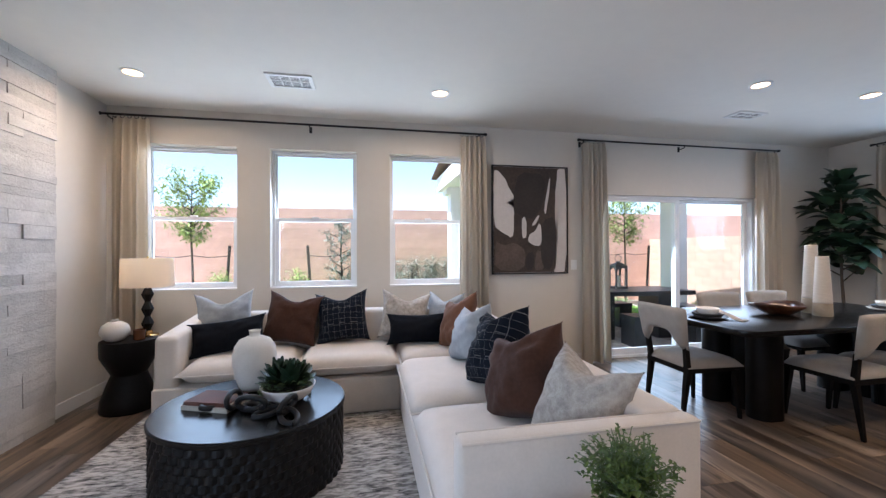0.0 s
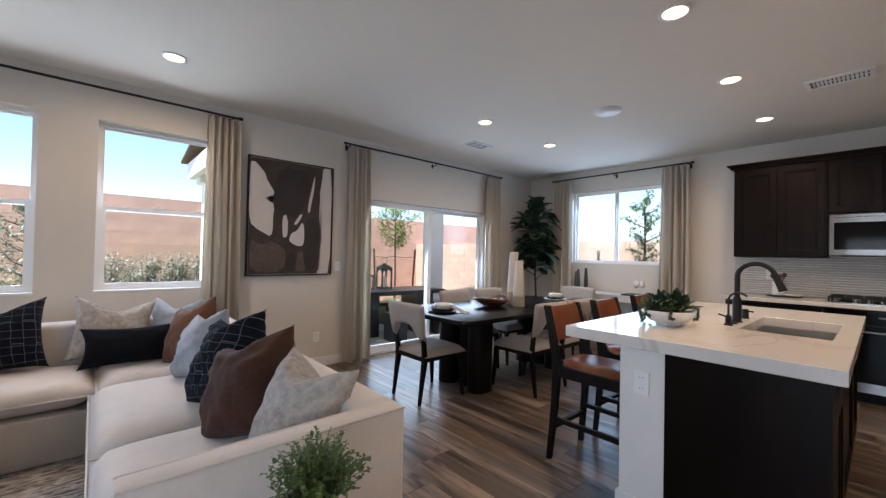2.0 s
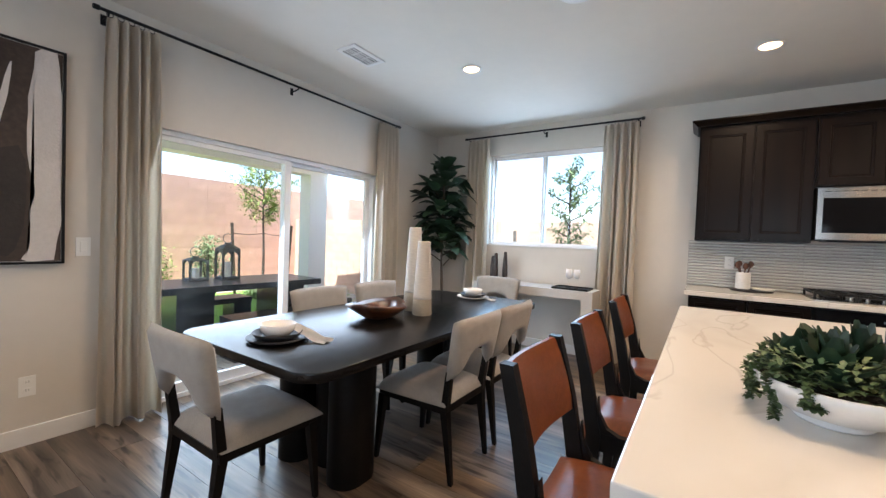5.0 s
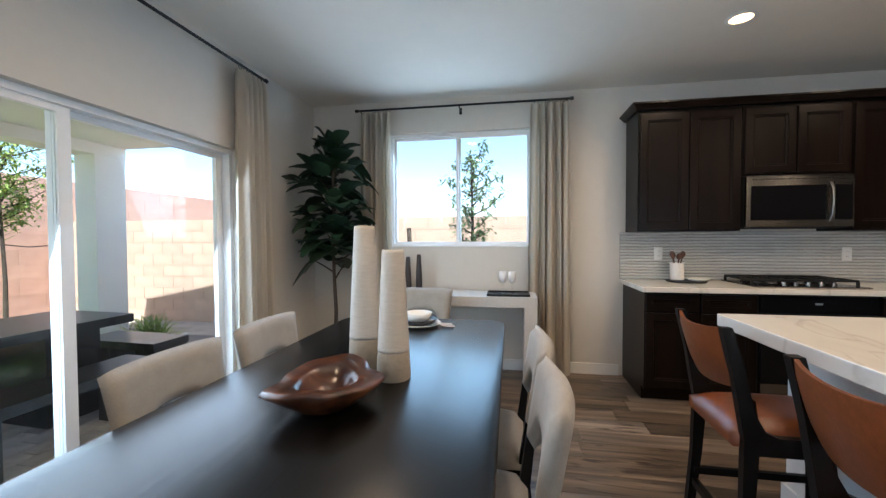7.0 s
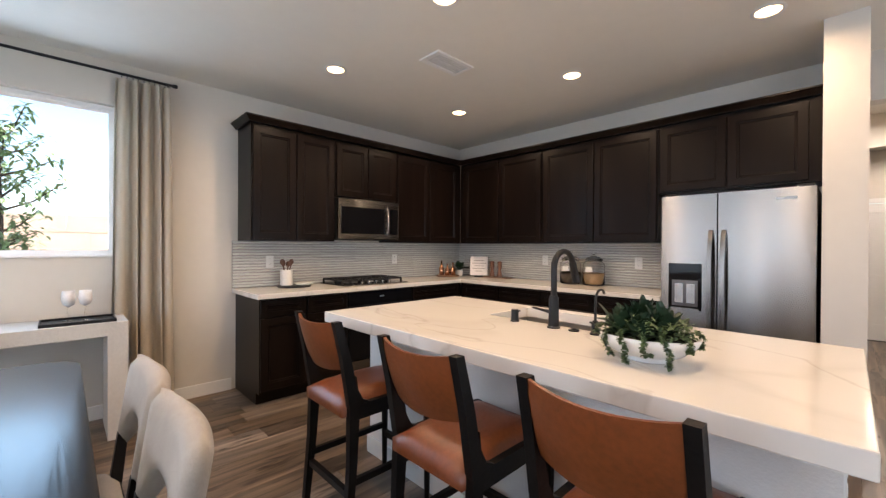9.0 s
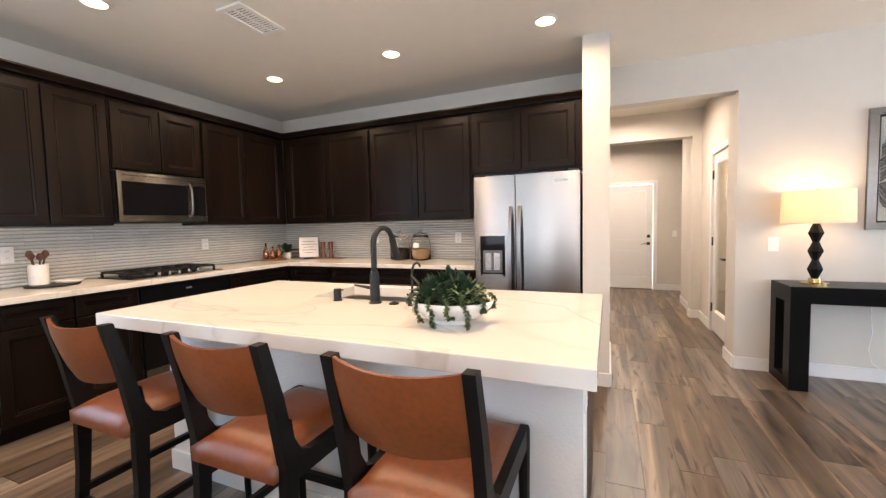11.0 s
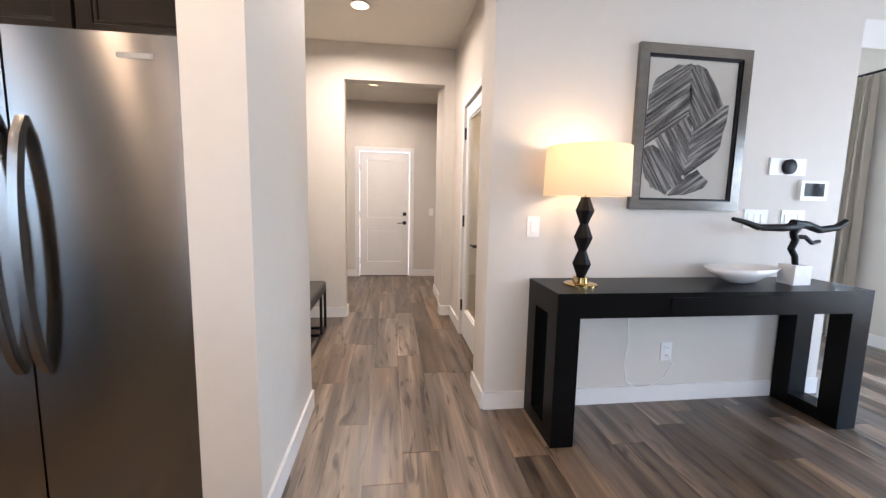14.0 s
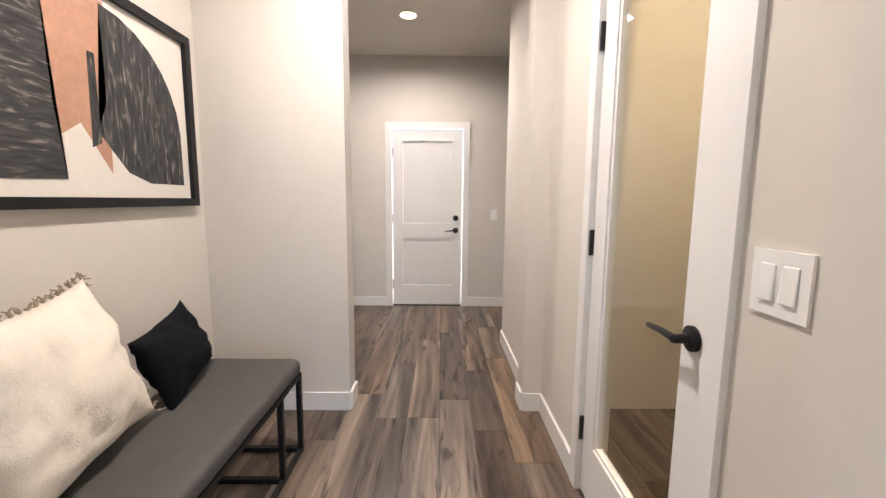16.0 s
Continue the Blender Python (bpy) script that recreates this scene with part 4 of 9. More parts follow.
cushion(0.79, 3.90, SEAT, -40, 18, 0.42, 0.46, 0.20, BLUEGREY, PL % "pale blue-grey linen", 7, 0.18)
cushion(0.80, 3.40, SEAT, -76, 22, 0.47, 0.50, 0.22, TAN, PL % "tan velvet", 8, 0.14, -18)
cushion(0.78, 2.96, SEAT, -82, 22, 0.46, 0.47, 0.22, BLUEGREY, PL % "pale blue-grey linen", 9, 0.14, -12)
cushion(0.79, 2.38, SEAT, -82, 24, 0.50, 0.53, 0.30, LATTICE, PL % "navy patterned", 10, 0.16, -14)
cushion(0.80, 1.88, SEAT, -74, 26, 0.50, 0.50, 0.30, RUST, PL % "rust brown velvet", 11, 0.14, -22)
cushion(0.86, 1.58, SEAT - 0.02, -70, 26, 0.42, 0.47, 0.28, BEIGE, PL % "beige slub linen", 12, 0.16, 6)


def rug():
    bm = bmesh.new()
    x0, x1, y0, y1 = -1.66, 1.15, 1.20, 3.62
    r = thing("area_rug", (x0 + x1) / 2, (y0 + y1) / 2, 0.0, 0, "cream and grey woven wool rug with dark flecks", "rug")
    nx, ny = 70, 200
    hx, hy = (x1 - x0) / 2, (y1 - y0) / 2
    vs = [[bm.verts.new((-hx + 2 * hx * i / nx, -hy + 2 * hy * j / ny, 0.010 + 0.005 * (j % 2) + 0.004 * noise.noise((i * 0.9, j * 0.55, 0)))) for j in range(ny + 1)] for i in range(nx + 1)]
    for i in range(nx):
        for j in range(ny):
            bm.faces.new((vs[i][j], vs[i + 1][j], vs[i + 1][j + 1], vs[i][j + 1]))
    ret = bmesh.ops.extrude_edge_only(bm, edges=[e for e in bm.edges if e.is_boundary])
    for v in ret["geom"]:
        if isinstance(v, bmesh.types.BMVert):
            v.co.z = 0.0
    RUG = banded("cream_wool_with_flecks", [(0.018, 0.016, 0.015), (0.20, 0.18, 0.16), (0.46, 0.42, 0.375), (0.60, 0.55, 0.49)], 22, 0.9, rough=0.95, detail=5, bump=0.9, stretch=(0.55, 2.2, 1))
    part("woven_face", bm, RUG, r, smooth="all")


rug()


def coffee_table():
    t = thing("coffee_table", -0.60, 2.615, 0.014, 0, "round dark wood coffee table with carved scalloped side", "coffee table")
    R, H = 0.53, 0.408
    part("top", turned([(R - 0.03, H - 0.03), (R, H - 0.028), (R + 0.002, H - 0.008), (R - 0.006, H), (0, H)], 72), EBONY, t, smooth=True)
    bm = bmesh.new()
    rows, cols, sub = 9, 48, 4
    n = cols * sub
    zs = rows * sub
    g = []
    for j in range(zs + 1):
        z = (H - 0.03) * j / zs
        row = []
        for i in range(n):
            rr = j // sub if j < zs else rows - 1
            off = 0.5 if rr % 2 else 0.0
            u = ((i / sub) + off) % 1.0
            v = (j % sub) / sub
            bulge = 0.013 * (1 - (2 * u - 1) ** 2) * (0.35 + 0.65 * (1 - v))
            r = R - 0.018 + bulge
            a = 2 * math.pi * i / n
            row.append(bm.verts.new((r * math.cos(a), r * math.sin(a), z)))
        g.append(row)
    for j in range(zs):
        for i in range(n):
            bm.faces.new((g[j][i], g[j][(i + 1) % n], g[j + 1][(i + 1) % n], g[j + 1][i]))
    bm.faces.new(list(reversed(g[0])))
    part("carved_drum", bm, EBONY_LEG, t, "carved scalloped drum")


coffee_table()
CTZ = 0.4225


def leafy(bm, at, direction, length, width, curl=0.3, folds=4):
    """One leaf from a point along a direction, cupped and bent down."""
    d = Vector(direction).normalized()
    side = d.cross(Vector((0, 0, 1)))
    side = side.normalized() if side.length > 1e-3 else Vector((1, 0, 0))
    up = side.cross(d)
    prev = None
    for k in range(folds + 1):
        s = k / folds
        w = width * math.sin(math.pi * min(0.97, 0.12 + 0.86 * s)) ** 0.7 / 2
        c = Vector(at) + d * (length * s) - Vector((0, 0, 1)) * (curl * length * s * s) + up * 0.0
        l, m_, r = bm.verts.new(c - side * w + up * w * 0.3), bm.verts.new(c), bm.verts.new(c + side * w + up * w * 0.3)
        if prev:
            bm.faces.new((prev[0], prev[1], m_, l))
            bm.faces.new((prev[1], prev[2], r, m_))
        prev = (l, m_, r)


def succulents(parent, rim, r, seed, trail=True):
    rnd = random.Random(seed)
    bm = bmesh.new()
    for cx, cy, size in ((-0.45, 0.15, 1.2), (0.15, -0.3, 1.3), (0.45, 0.35, 1.0), (-0.1, 0.55, 0.9)):
        for ring in range(4):
            for k in range(9):
                a = 2 * math.pi * (k + ring * 0.5) / 9 + rnd.uniform(-0.15, 0.15)
                el = radians(12 + 22 * ring + rnd.uniform(-6, 6))
                leafy(bm, (cx * r, cy * r, rim - 0.005), (math.cos(a) * math.cos(el), math.sin(a) * math.cos(el), math.sin(el)), size * rnd.uniform(0.085, 0.115), 0.058, -0.12)
    part("rosette_leaves", bm, LEAF, parent, "dark green fleshy leaves", smooth=True)
    bm = bmesh.new()
    for k in range(170):
        a, q = rnd.uniform(0, 6.283), r * rnd.uniform(0.3, 0.98) ** 0.5
        c = (q * math.cos(a), q * math.sin(a), rim + rnd.uniform(-0.01, 0.045))
        leafy(bm, c, (rnd.uniform(-1, 1), rnd.uniform(-1, 1), rnd.uniform(-0.1, 1)), rnd.uniform(0.018, 0.035), 0.014, 0.2, 2)
    part("filler_sprigs", bm, SUCC, parent, "grey-green small sprigs", smooth=True)
    if trail:
        for a in (1.1, 1.75, 2.2, 0.75, 2.9, 3.6):
            bm = bmesh.new()
            drop = rnd.uniform(0.07, 0.11)
            for k in range(26):
                s = k / 25
                q = r * (0.92 + 0.22 * min(1, s * 3))
                c = (q * math.cos(a + 0.1 * s), q * math.sin(a + 0.1 * s), rim + 0.02 - max(0, s - 0.2) * drop * 1.25)
                for e in range(2):
                    leafy(bm, c, (rnd.uniform(-1, 1), rnd.uniform(-1, 1), rnd.uniform(-0.4, 0.5)), 0.016, 0.012, 0.1, 2)
            part("trailing_strand", bm, SUCC, parent, "trailing bead-leaved strand", smooth=True)


def table_decor():
    v = thing("ceramic_jar", -0.66, 2.86, CTZ, 0, "matte off-white ceramic jar with a short neck", "vase")
    part("body", turned([(0.075, 0), (0.09, 0.01), (0.118, 0.08), (0.132, 0.16), (0.135, 0.22), (0.125, 0.28), (0.095, 0.325), (0.05, 0.345), (0.032, 0.352), (0.034, 0.378), (0.038, 0.385), (0.03, 0.385), (0.027, 0.35), (0, 0.34)], 36), CERAMIC_M, v, smooth="all")
    b = thing("succulent_bowl", -0.40, 2.58, CTZ, 0, "cream bowl of dark green artificial succulents", "planter")
    part("bowl", turned([(0.045, 0), (0.06, 0.004), (0.115, 0.04), (0.135, 0.085), (0.137, 0.092), (0.13, 0.09), (0.11, 0.05), (0, 0.04)], 36), CERAMIC_W, b, smooth="all")
    part("soil", turned([(0.126, 0.075), (0, 0.082)], 24), SOIL, b)
    succulents(b, 0.09, 0.12, 5)
    b.scale = (1.16, 1.16, 1.12)
    ys = 0.0
    for k, (w, d, h, colr, nm) in enumerate(((0.30, 0.21, 0.026, (0.50, 0.46, 0.40), "cream"), (0.28, 0.19, 0.022, (0.09, 0.028, 0.018), "red-brown"))):
        bk = thing("book", -0.80, 2.60, CTZ + ys, -22 + 3 * k, "%s hardcover book in a stack of two" % nm, "book", "books on the coffee table")
        cover = mat(nm.replace(" ", "_").replace("-", "_") + "_book_cloth", colr, 0.7, var=0.1)
        bm = bmesh.new()
        box(bm, -w / 2, w / 2, -d / 2, d / 2, 0, 0.003)
        box(bm, -w / 2, w / 2, -d / 2, d / 2, h - 0.003, h)
        box(bm, -w / 2, w / 2, -d / 2, -d / 2 + 0.003, 0.003, h - 0.003)
        part("cover", bm, cover, bk, bevel=0.001)
        part("pages", bx(-w / 2 + 0.005, w / 2 - 0.005, -d / 2 + 0.003, d / 2 - 0.006, 0.003, h - 0.003), mat("book_pages", (0.55, 0.5, 0.42), 0.9, var=0.1, stretch=(1, 1, 60)), bk)
        ys += h + 0.0005
    ch = thing("wooden_chain", -0.58, 2.45, CTZ, 20, "black carved wooden chain links draped on the table", "ornament")
    for k in range(7):
        pts = []
        for q in range(17):
            a = 2 * math.pi * q / 16
            pts.append((0.066 * math.cos(a) * 1.25, 0.042 * math.sin(a), 0))
        flat = k % 2 == 0
        m = pose(-0.16 + 0.055 * k + 0.03 * (k % 3), 0.16 - 0.062 * k, 0.015 if flat else 0.055, 0 if flat else 74, 8 if flat else 0, 20 + 42 * k)
        part("link", rod(pts, 0.0155, 10), BLACK, ch, smooth=True, m=m)


table_decor()


def stacked_lamp(x, y, z, on, label, r_shade=0.215, h_base=0.46, h_shade=0.245, power=6.0):
    l = thing("table_lamp", x, y, z, 0, label, "lamp")
    part("foot", turned([(0.085, 0), (0.085, 0.008), (0.078, 0.012), (0.04, 0.014), (0.038, 0.045), (0.0, 0.045)], 30), GOLD, l, "round brass foot", smooth=True)
    prof = []
    zz, n = 0.045, 3
    seg = (h_base - 0.045) / n
    prof.append((0.022, zz))
    for k in range(n):
        prof += [(0.05, zz + seg * 0.5), (0.022, zz + seg)]
        zz += seg
    bm = turned(prof, 8)
    part("stacked_stem", bm, EBONY_LEG, l, "black faceted stacked stem")
    part("harp", rod([(0, 0, h_base), (0, 0, h_base + h_shade + 0.01)], 0.005, 8), GOLD, l)
    SHADE = bpy.data.materials.get("linen_lampshade")
    if SHADE is None:
        SHADE = bpy.data.materials.new("linen_lampshade")
        SHADE.use_nodes = True
        nt = SHADE.node_tree
        b = shader(SHADE)
        b.inputs["Base Color"].default_value, b.inputs["Roughness"].default_value = (0.80, 0.75, 0.67, 1), 0.9
        tr = nt.nodes.new("ShaderNodeBsdfTranslucent")
        tr.inputs[0].default_value = (0.86, 0.76, 0.62, 1)
        mx = nt.nodes.new("ShaderNodeMixShader")
        mx.inputs[0].default_value = 0.55
        nt.links.new(b.outputs[0], mx.inputs[1])
        nt.links.new(tr.outputs[0], mx.inputs[2])
        nt.links.new(mx.outputs[0], nt.nodes["Material Output"].inputs[0])
    r0 = r_shade
    z0 = h_base + 0.005
    bm = bmesh.new()
    n = 44
    rings = []
    for rr, q in ((r0, z0), (r0 * 0.97, z0 + h_shade), (r0 * 0.97 - 0.003, z0 + h_shade), (r0 - 0.003, z0)):
        rings.append([bm.verts.new((rr * math.cos(2 * math.pi * i / n), rr * math.sin(2 * math.pi * i / n), q)) for i in range(n)])
    for a, b in zip(rings, rings[1:] + rings[:1]):
        for i in range(n):
            bm.faces.new((a[i], a[(i + 1) % n], b[(i + 1) % n], b[i]))
    bmesh.ops.recalc_face_normals(bm, faces=bm.faces)
    part("shade", bm, SHADE, l, "drum shade of pale linen", smooth=True)
    part("finial", turned([(0.006, z0 + h_shade), (0.009, z0 + h_shade + 0.012), (0, z0 + h_shade + 0.024)], 12), GOLD, l, smooth=True)
    part("bulb", turned([(0.0, z0 + 0.05), (0.026, z0 + 0.075), (0.03, z0 + 0.10), (0.016, z0 + 0.135), (0.0, z0 + 0.14)], 16), glow("bulb_glow", (1.0, 0.75, 0.45), 3.0 if on else 0.2), l)
    if on:
        p = new("lamp_light", bpy.data.lights.new("lamp_light", "POINT"))
        p.data.energy, p.data.color, p.data.shadow_soft_size = power, (1.0, 0.66, 0.34), 0.05
        p.location = (x, y, z + z0 + 0.19)


def side_table():
    t = thing("drum_side_table", -1.92, 3.87, 0, 0, "black carved hourglass side table beside the sofa", "side table")
    part("body", turned([(0.20, 0.0), (0.205, 0.02), (0.195, 0.10), (0.155, 0.22), (0.125, 0.30), (0.155, 0.36), (0.20, 0.45), (0.205, 0.56), (0.2, 0.585), (0, 0.588)], 36), EBONY_LEG, t, smooth=True)
    v = thing("round_vase", -1.99, 3.80, 0.588, 0, "small round white speckled vase", "vase")
    part("body", turned([(0.04, 0), (0.06, 0.006), (0.10, 0.055), (0.105, 0.085), (0.09, 0.13), (0.05, 0.158), (0.025, 0.162), (0.022, 0.17), (0.03, 0.175), (0.0, 0.165)], 32), CERAMIC_M, v, smooth="all")
    c = thing("candle_jar", -1.82, 3.82, 0.588, 0, "small amber glass candle jar", "candle")
    part("jar", turned([(0.035, 0), (0.042, 0.005), (0.046, 0.085), (0.041, 0.085), (0.038, 0.05), (0, 0.05)], 24), mat("amber_brown_glass", (0.10, 0.035, 0.012), 0.15), c, smooth=True)
    part("wax", turned([(0.036, 0.051), (0, 0.052)], 16), CERAMIC_W, c)
    stacked_lamp(-1.84, 3.99, 0.588, True, "black stacked-stem table lamp with linen drum shade", 0.20, 0.43, 0.25, 0.35)


side_table()


def canvas():
    a = thing("abstract_painting", 1.94, NORTH, 1.06, 0, "large framed brown and white abstract canvas", "painting")
    w, h = 0.466, 1.25
    bm = bmesh.new()
    for p in ((-w, -w + 0.012, 0, h), (w - 0.012, w, 0, h), (-w + 0.012, w - 0.012, 0, 0.012), (-w + 0.012, w - 0.012, h - 0.012, h)):
        box(bm, p[0], p[1], -0.042, -0.002, p[2], p[3])
    part("frame", bm, BLACK, a, "thin black float frame")
    part("canvas", bx(-w + 0.014, w - 0.014, -0.034, -0.004, 0.014, h - 0.014), mat("white_primed_canvas", (0.55, 0.52, 0.50), 0.8, var=0.06, bump=0.3, bscale=300), a)
    BR = mat("umber_paint_strokes", (0.040, 0.026, 0.020), 0.65, var=0.45, scale=4, bump=0.4, bscale=60)
    DK = mat("dark_umber_paint", (0.020, 0.0145, 0.0125), 0.6, var=0.4, scale=4, bump=0.4, bscale=60)
    WASH = mat("thin_umber_wash", (0.085, 0.062, 0.050), 0.7, var=0.35, scale=5, bump=0.3, bscale=60)
    WHITE = mat("off_white_paint", (0.55, 0.52, 0.50), 0.7, var=0.07, scale=5, bump=0.3, bscale=80)
    def stroke(pts, material, lift):
        bm = bmesh.new()
        if material is not BR:      # cut the corners once
            pts = [tuple(Vector(pts[i]).lerp(Vector(pts[(i + 1) % len(pts)]), q)) for i in range(len(pts)) for q in (0.2, 0.8)]
        n = len(pts)
        out = []
        for i in range(n):      # rounded, ragged outline of a brush mass
            p, q = Vector(pts[i]), Vector(pts[(i + 1) % n])
            for k in range(7):
                s = p.lerp(q, k / 7)
                wob = noise.noise((s.x * 9, s.y * 9, lift * 900)) * (0.0 if material is BR else 0.012)
                out.append((s.x + wob, s.y + wob * 0.7))
        lo = [bm.verts.new((x * w * 1.93 - w * 0.965, -0.034 - lift, y * (h - 0.034) + 0.017)) for x, y in out]
        hi = [bm.verts.new((v.co.x, -0.0335, v.co.z)) for v in lo]
        bm.faces.new(lo)
        m = len(lo)
        for i in range(m):
            bm.faces.new((lo[i], lo[(i + 1) % m], hi[(i + 1) % m], hi[i]))
        bmesh.ops.triangulate(bm, faces=[f for f in bm.faces if len(f.verts) > 4])
        bmesh.ops.recalc_face_normals(bm, faces=bm.faces)
        part("paint_stroke", bm, material, a)
    stroke([(0.0, 0.0), (1.0, 0.0), (1.0, 1.0), (0.0, 1.0)], BR, 0.0010)
    stroke([(0.02, 0.02), (0.40, 0.02), (0.43, 0.20), (0.30, 0.29), (0.12, 0.26), (0.02, 0.30)], WASH, 0.0014)
    stroke([(0.54, 0.02), (0.68, 0.02), (0.67, 0.20), (0.58, 0.22)], WASH, 0.0014)
    stroke([(0.26, 0.72), (0.34, 0.96), (0.72, 0.93), (0.66, 0.62), (0.52, 0.50), (0.36, 0.54), (0.24, 0.60)], DK, 0.0018)
    stroke([(0.67, 0.50), (0.83, 0.54), (0.84, 0.20), (0.78, 0.02), (0.66, 0.04), (0.64, 0.28)], DK, 0.0018)
    stroke([(0.44, 0.18), (0.55, 0.20), (0.53, 0.02), (0.42, 0.02)], DK, 0.0018)
    stroke([(0.0, 0.96), (0.07, 0.97), (0.20, 0.82), (0.28, 0.69), (0.18, 0.67), (0.28, 0.59), (0.27, 0.46), (0.25, 0.32), (0.13, 0.38), (0.0, 0.44)], WHITE, 0.0022)
    stroke([(0.385, 0.51), (0.42, 0.54), (0.445, 0.46), (0.44, 0.33), (0.375, 0.32)], WHITE, 0.0022)
    stroke([(0.50, 0.44), (0.60, 0.55), (0.625, 0.54), (0.56, 0.45)], WHITE, 0.0022)
    stroke([(0.49, 0.37), (0.55, 0.385), (0.635, 0.49), (0.65, 0.31), (0.625, 0.25), (0.53, 0.26), (0.46, 0.30)], WHITE, 0.0022)
    stroke([(0.775, 0.93), (0.73, 0.80), (0.68, 0.60), (0.71, 0.55), (0.74, 0.70), (0.765, 0.82)], WHITE, 0.0022)
    stroke([(0.875, 1.0), (1.0, 1.0), (1.0, 0.0), (0.81, 0.0), (0.865, 0.07), (0.85, 0.24), (0.885, 0.34), (0.84, 0.46), (0.84, 0.73), (0.865, 0.90)], WHITE, 0.0022)


canvas()
outlet("outlet", 2.26, NORTH, 0.345, 180, "white double outlet low on the painted wall")
outlet("light_switch", 2.50, NORTH, 1.16, 180, "white rocker light switch plate", 1)


def end_table_plant():
    t = thing("end_table", 0.68, 0.97, 0, 0, "dark wood end table with square legs by the sofa arm", "table")
    part("top", bx(-0.26, 0.245, -0.17, 0.17, 0.51, 0.545), EBONY, t, bevel=0.004)
    for sx in (-0.235, 0.220):
        for sy in (-0.145, 0.145):
            part("leg", bx(sx - 0.02, sx + 0.02, sy - 0.02, sy + 0.02, 0, 0.51), EBONY_LEG, t, bevel=0.003)
    p = thing("potted_herb", 0.80, 1.06, 0.5455, 0, "bushy green potted herb in a white pot", "plant")
    part("pot", turned([(0.05, 0), (0.06, 0.004), (0.075, 0.09), (0.078, 0.11), (0.07, 0.11), (0.066, 0.09), (0, 0.088)], 28), CERAMIC_W, p, smooth="all")
    rnd = random.Random(11)
    bm, st = bmesh.new(), bmesh.new()
    for k in range(210):
        a, el = rnd.uniform(0, 6.283), radians(rnd.uniform(5, 88))
        L = rnd.uniform(0.09, 0.18)
        d = Vector((math.cos(a) * math.cos(el), math.sin(a) * math.cos(el), math.sin(el)))
        p0 = Vector((rnd.uniform(-0.04, 0.04), rnd.uniform(-0.04, 0.04), 0.09))
        tube(st, [p0, p0 + d * L * 0.6 + Vector((0, 0, 0.01)), p0 + d * L], 0.0012, 4, cap=False)
        for q in range(12):
            c = p0 + d * L * rnd.uniform(0.35, 1.02)
            leafy(bm, c, (rnd.uniform(-1, 1), rnd.uniform(-1, 1), rnd.uniform(-0.3, 0.8)), rnd.uniform(0.010, 0.018), 0.011, 0.2, 2)
    part("stem", st, SUCC, p)
    part("leaves", bm, HERB, p)


end_table_plant()


# ---- dining area ----
def dining_table():
    t = thing("dining_table", 3.835, 2.848, 0, 0, "black-stained oak dining table with lobed pedestal bases", "table")
    w, d = 2.42, 1.105
    part("tabletop", prism(rounded(w, d, 0.13, 8), 0.722, 0.765), EBONY, t, smooth=True, bevel=0.006)
    part("apron", prism(rounded(w - 0.34, d - 0.34, 0.1, 6), 0.68, 0.722), EBONY_LEG, t, smooth=True)
    for sx in (-0.66, 0.66):
        for k, yy in enumerate((-0.21, 0.0, 0.21)):
            bmk = prism(rounded(0.26, 0.20, 0.095, 6), 0.0, 0.68)
            bmesh.ops.translate(bmk, vec=(sx + (0.09 if k == 1 else 0), yy, 0), verts=bmk.verts)
            part("pedestal_lobe", bmk, EBONY_LEG, t, smooth=True)


dining_table()


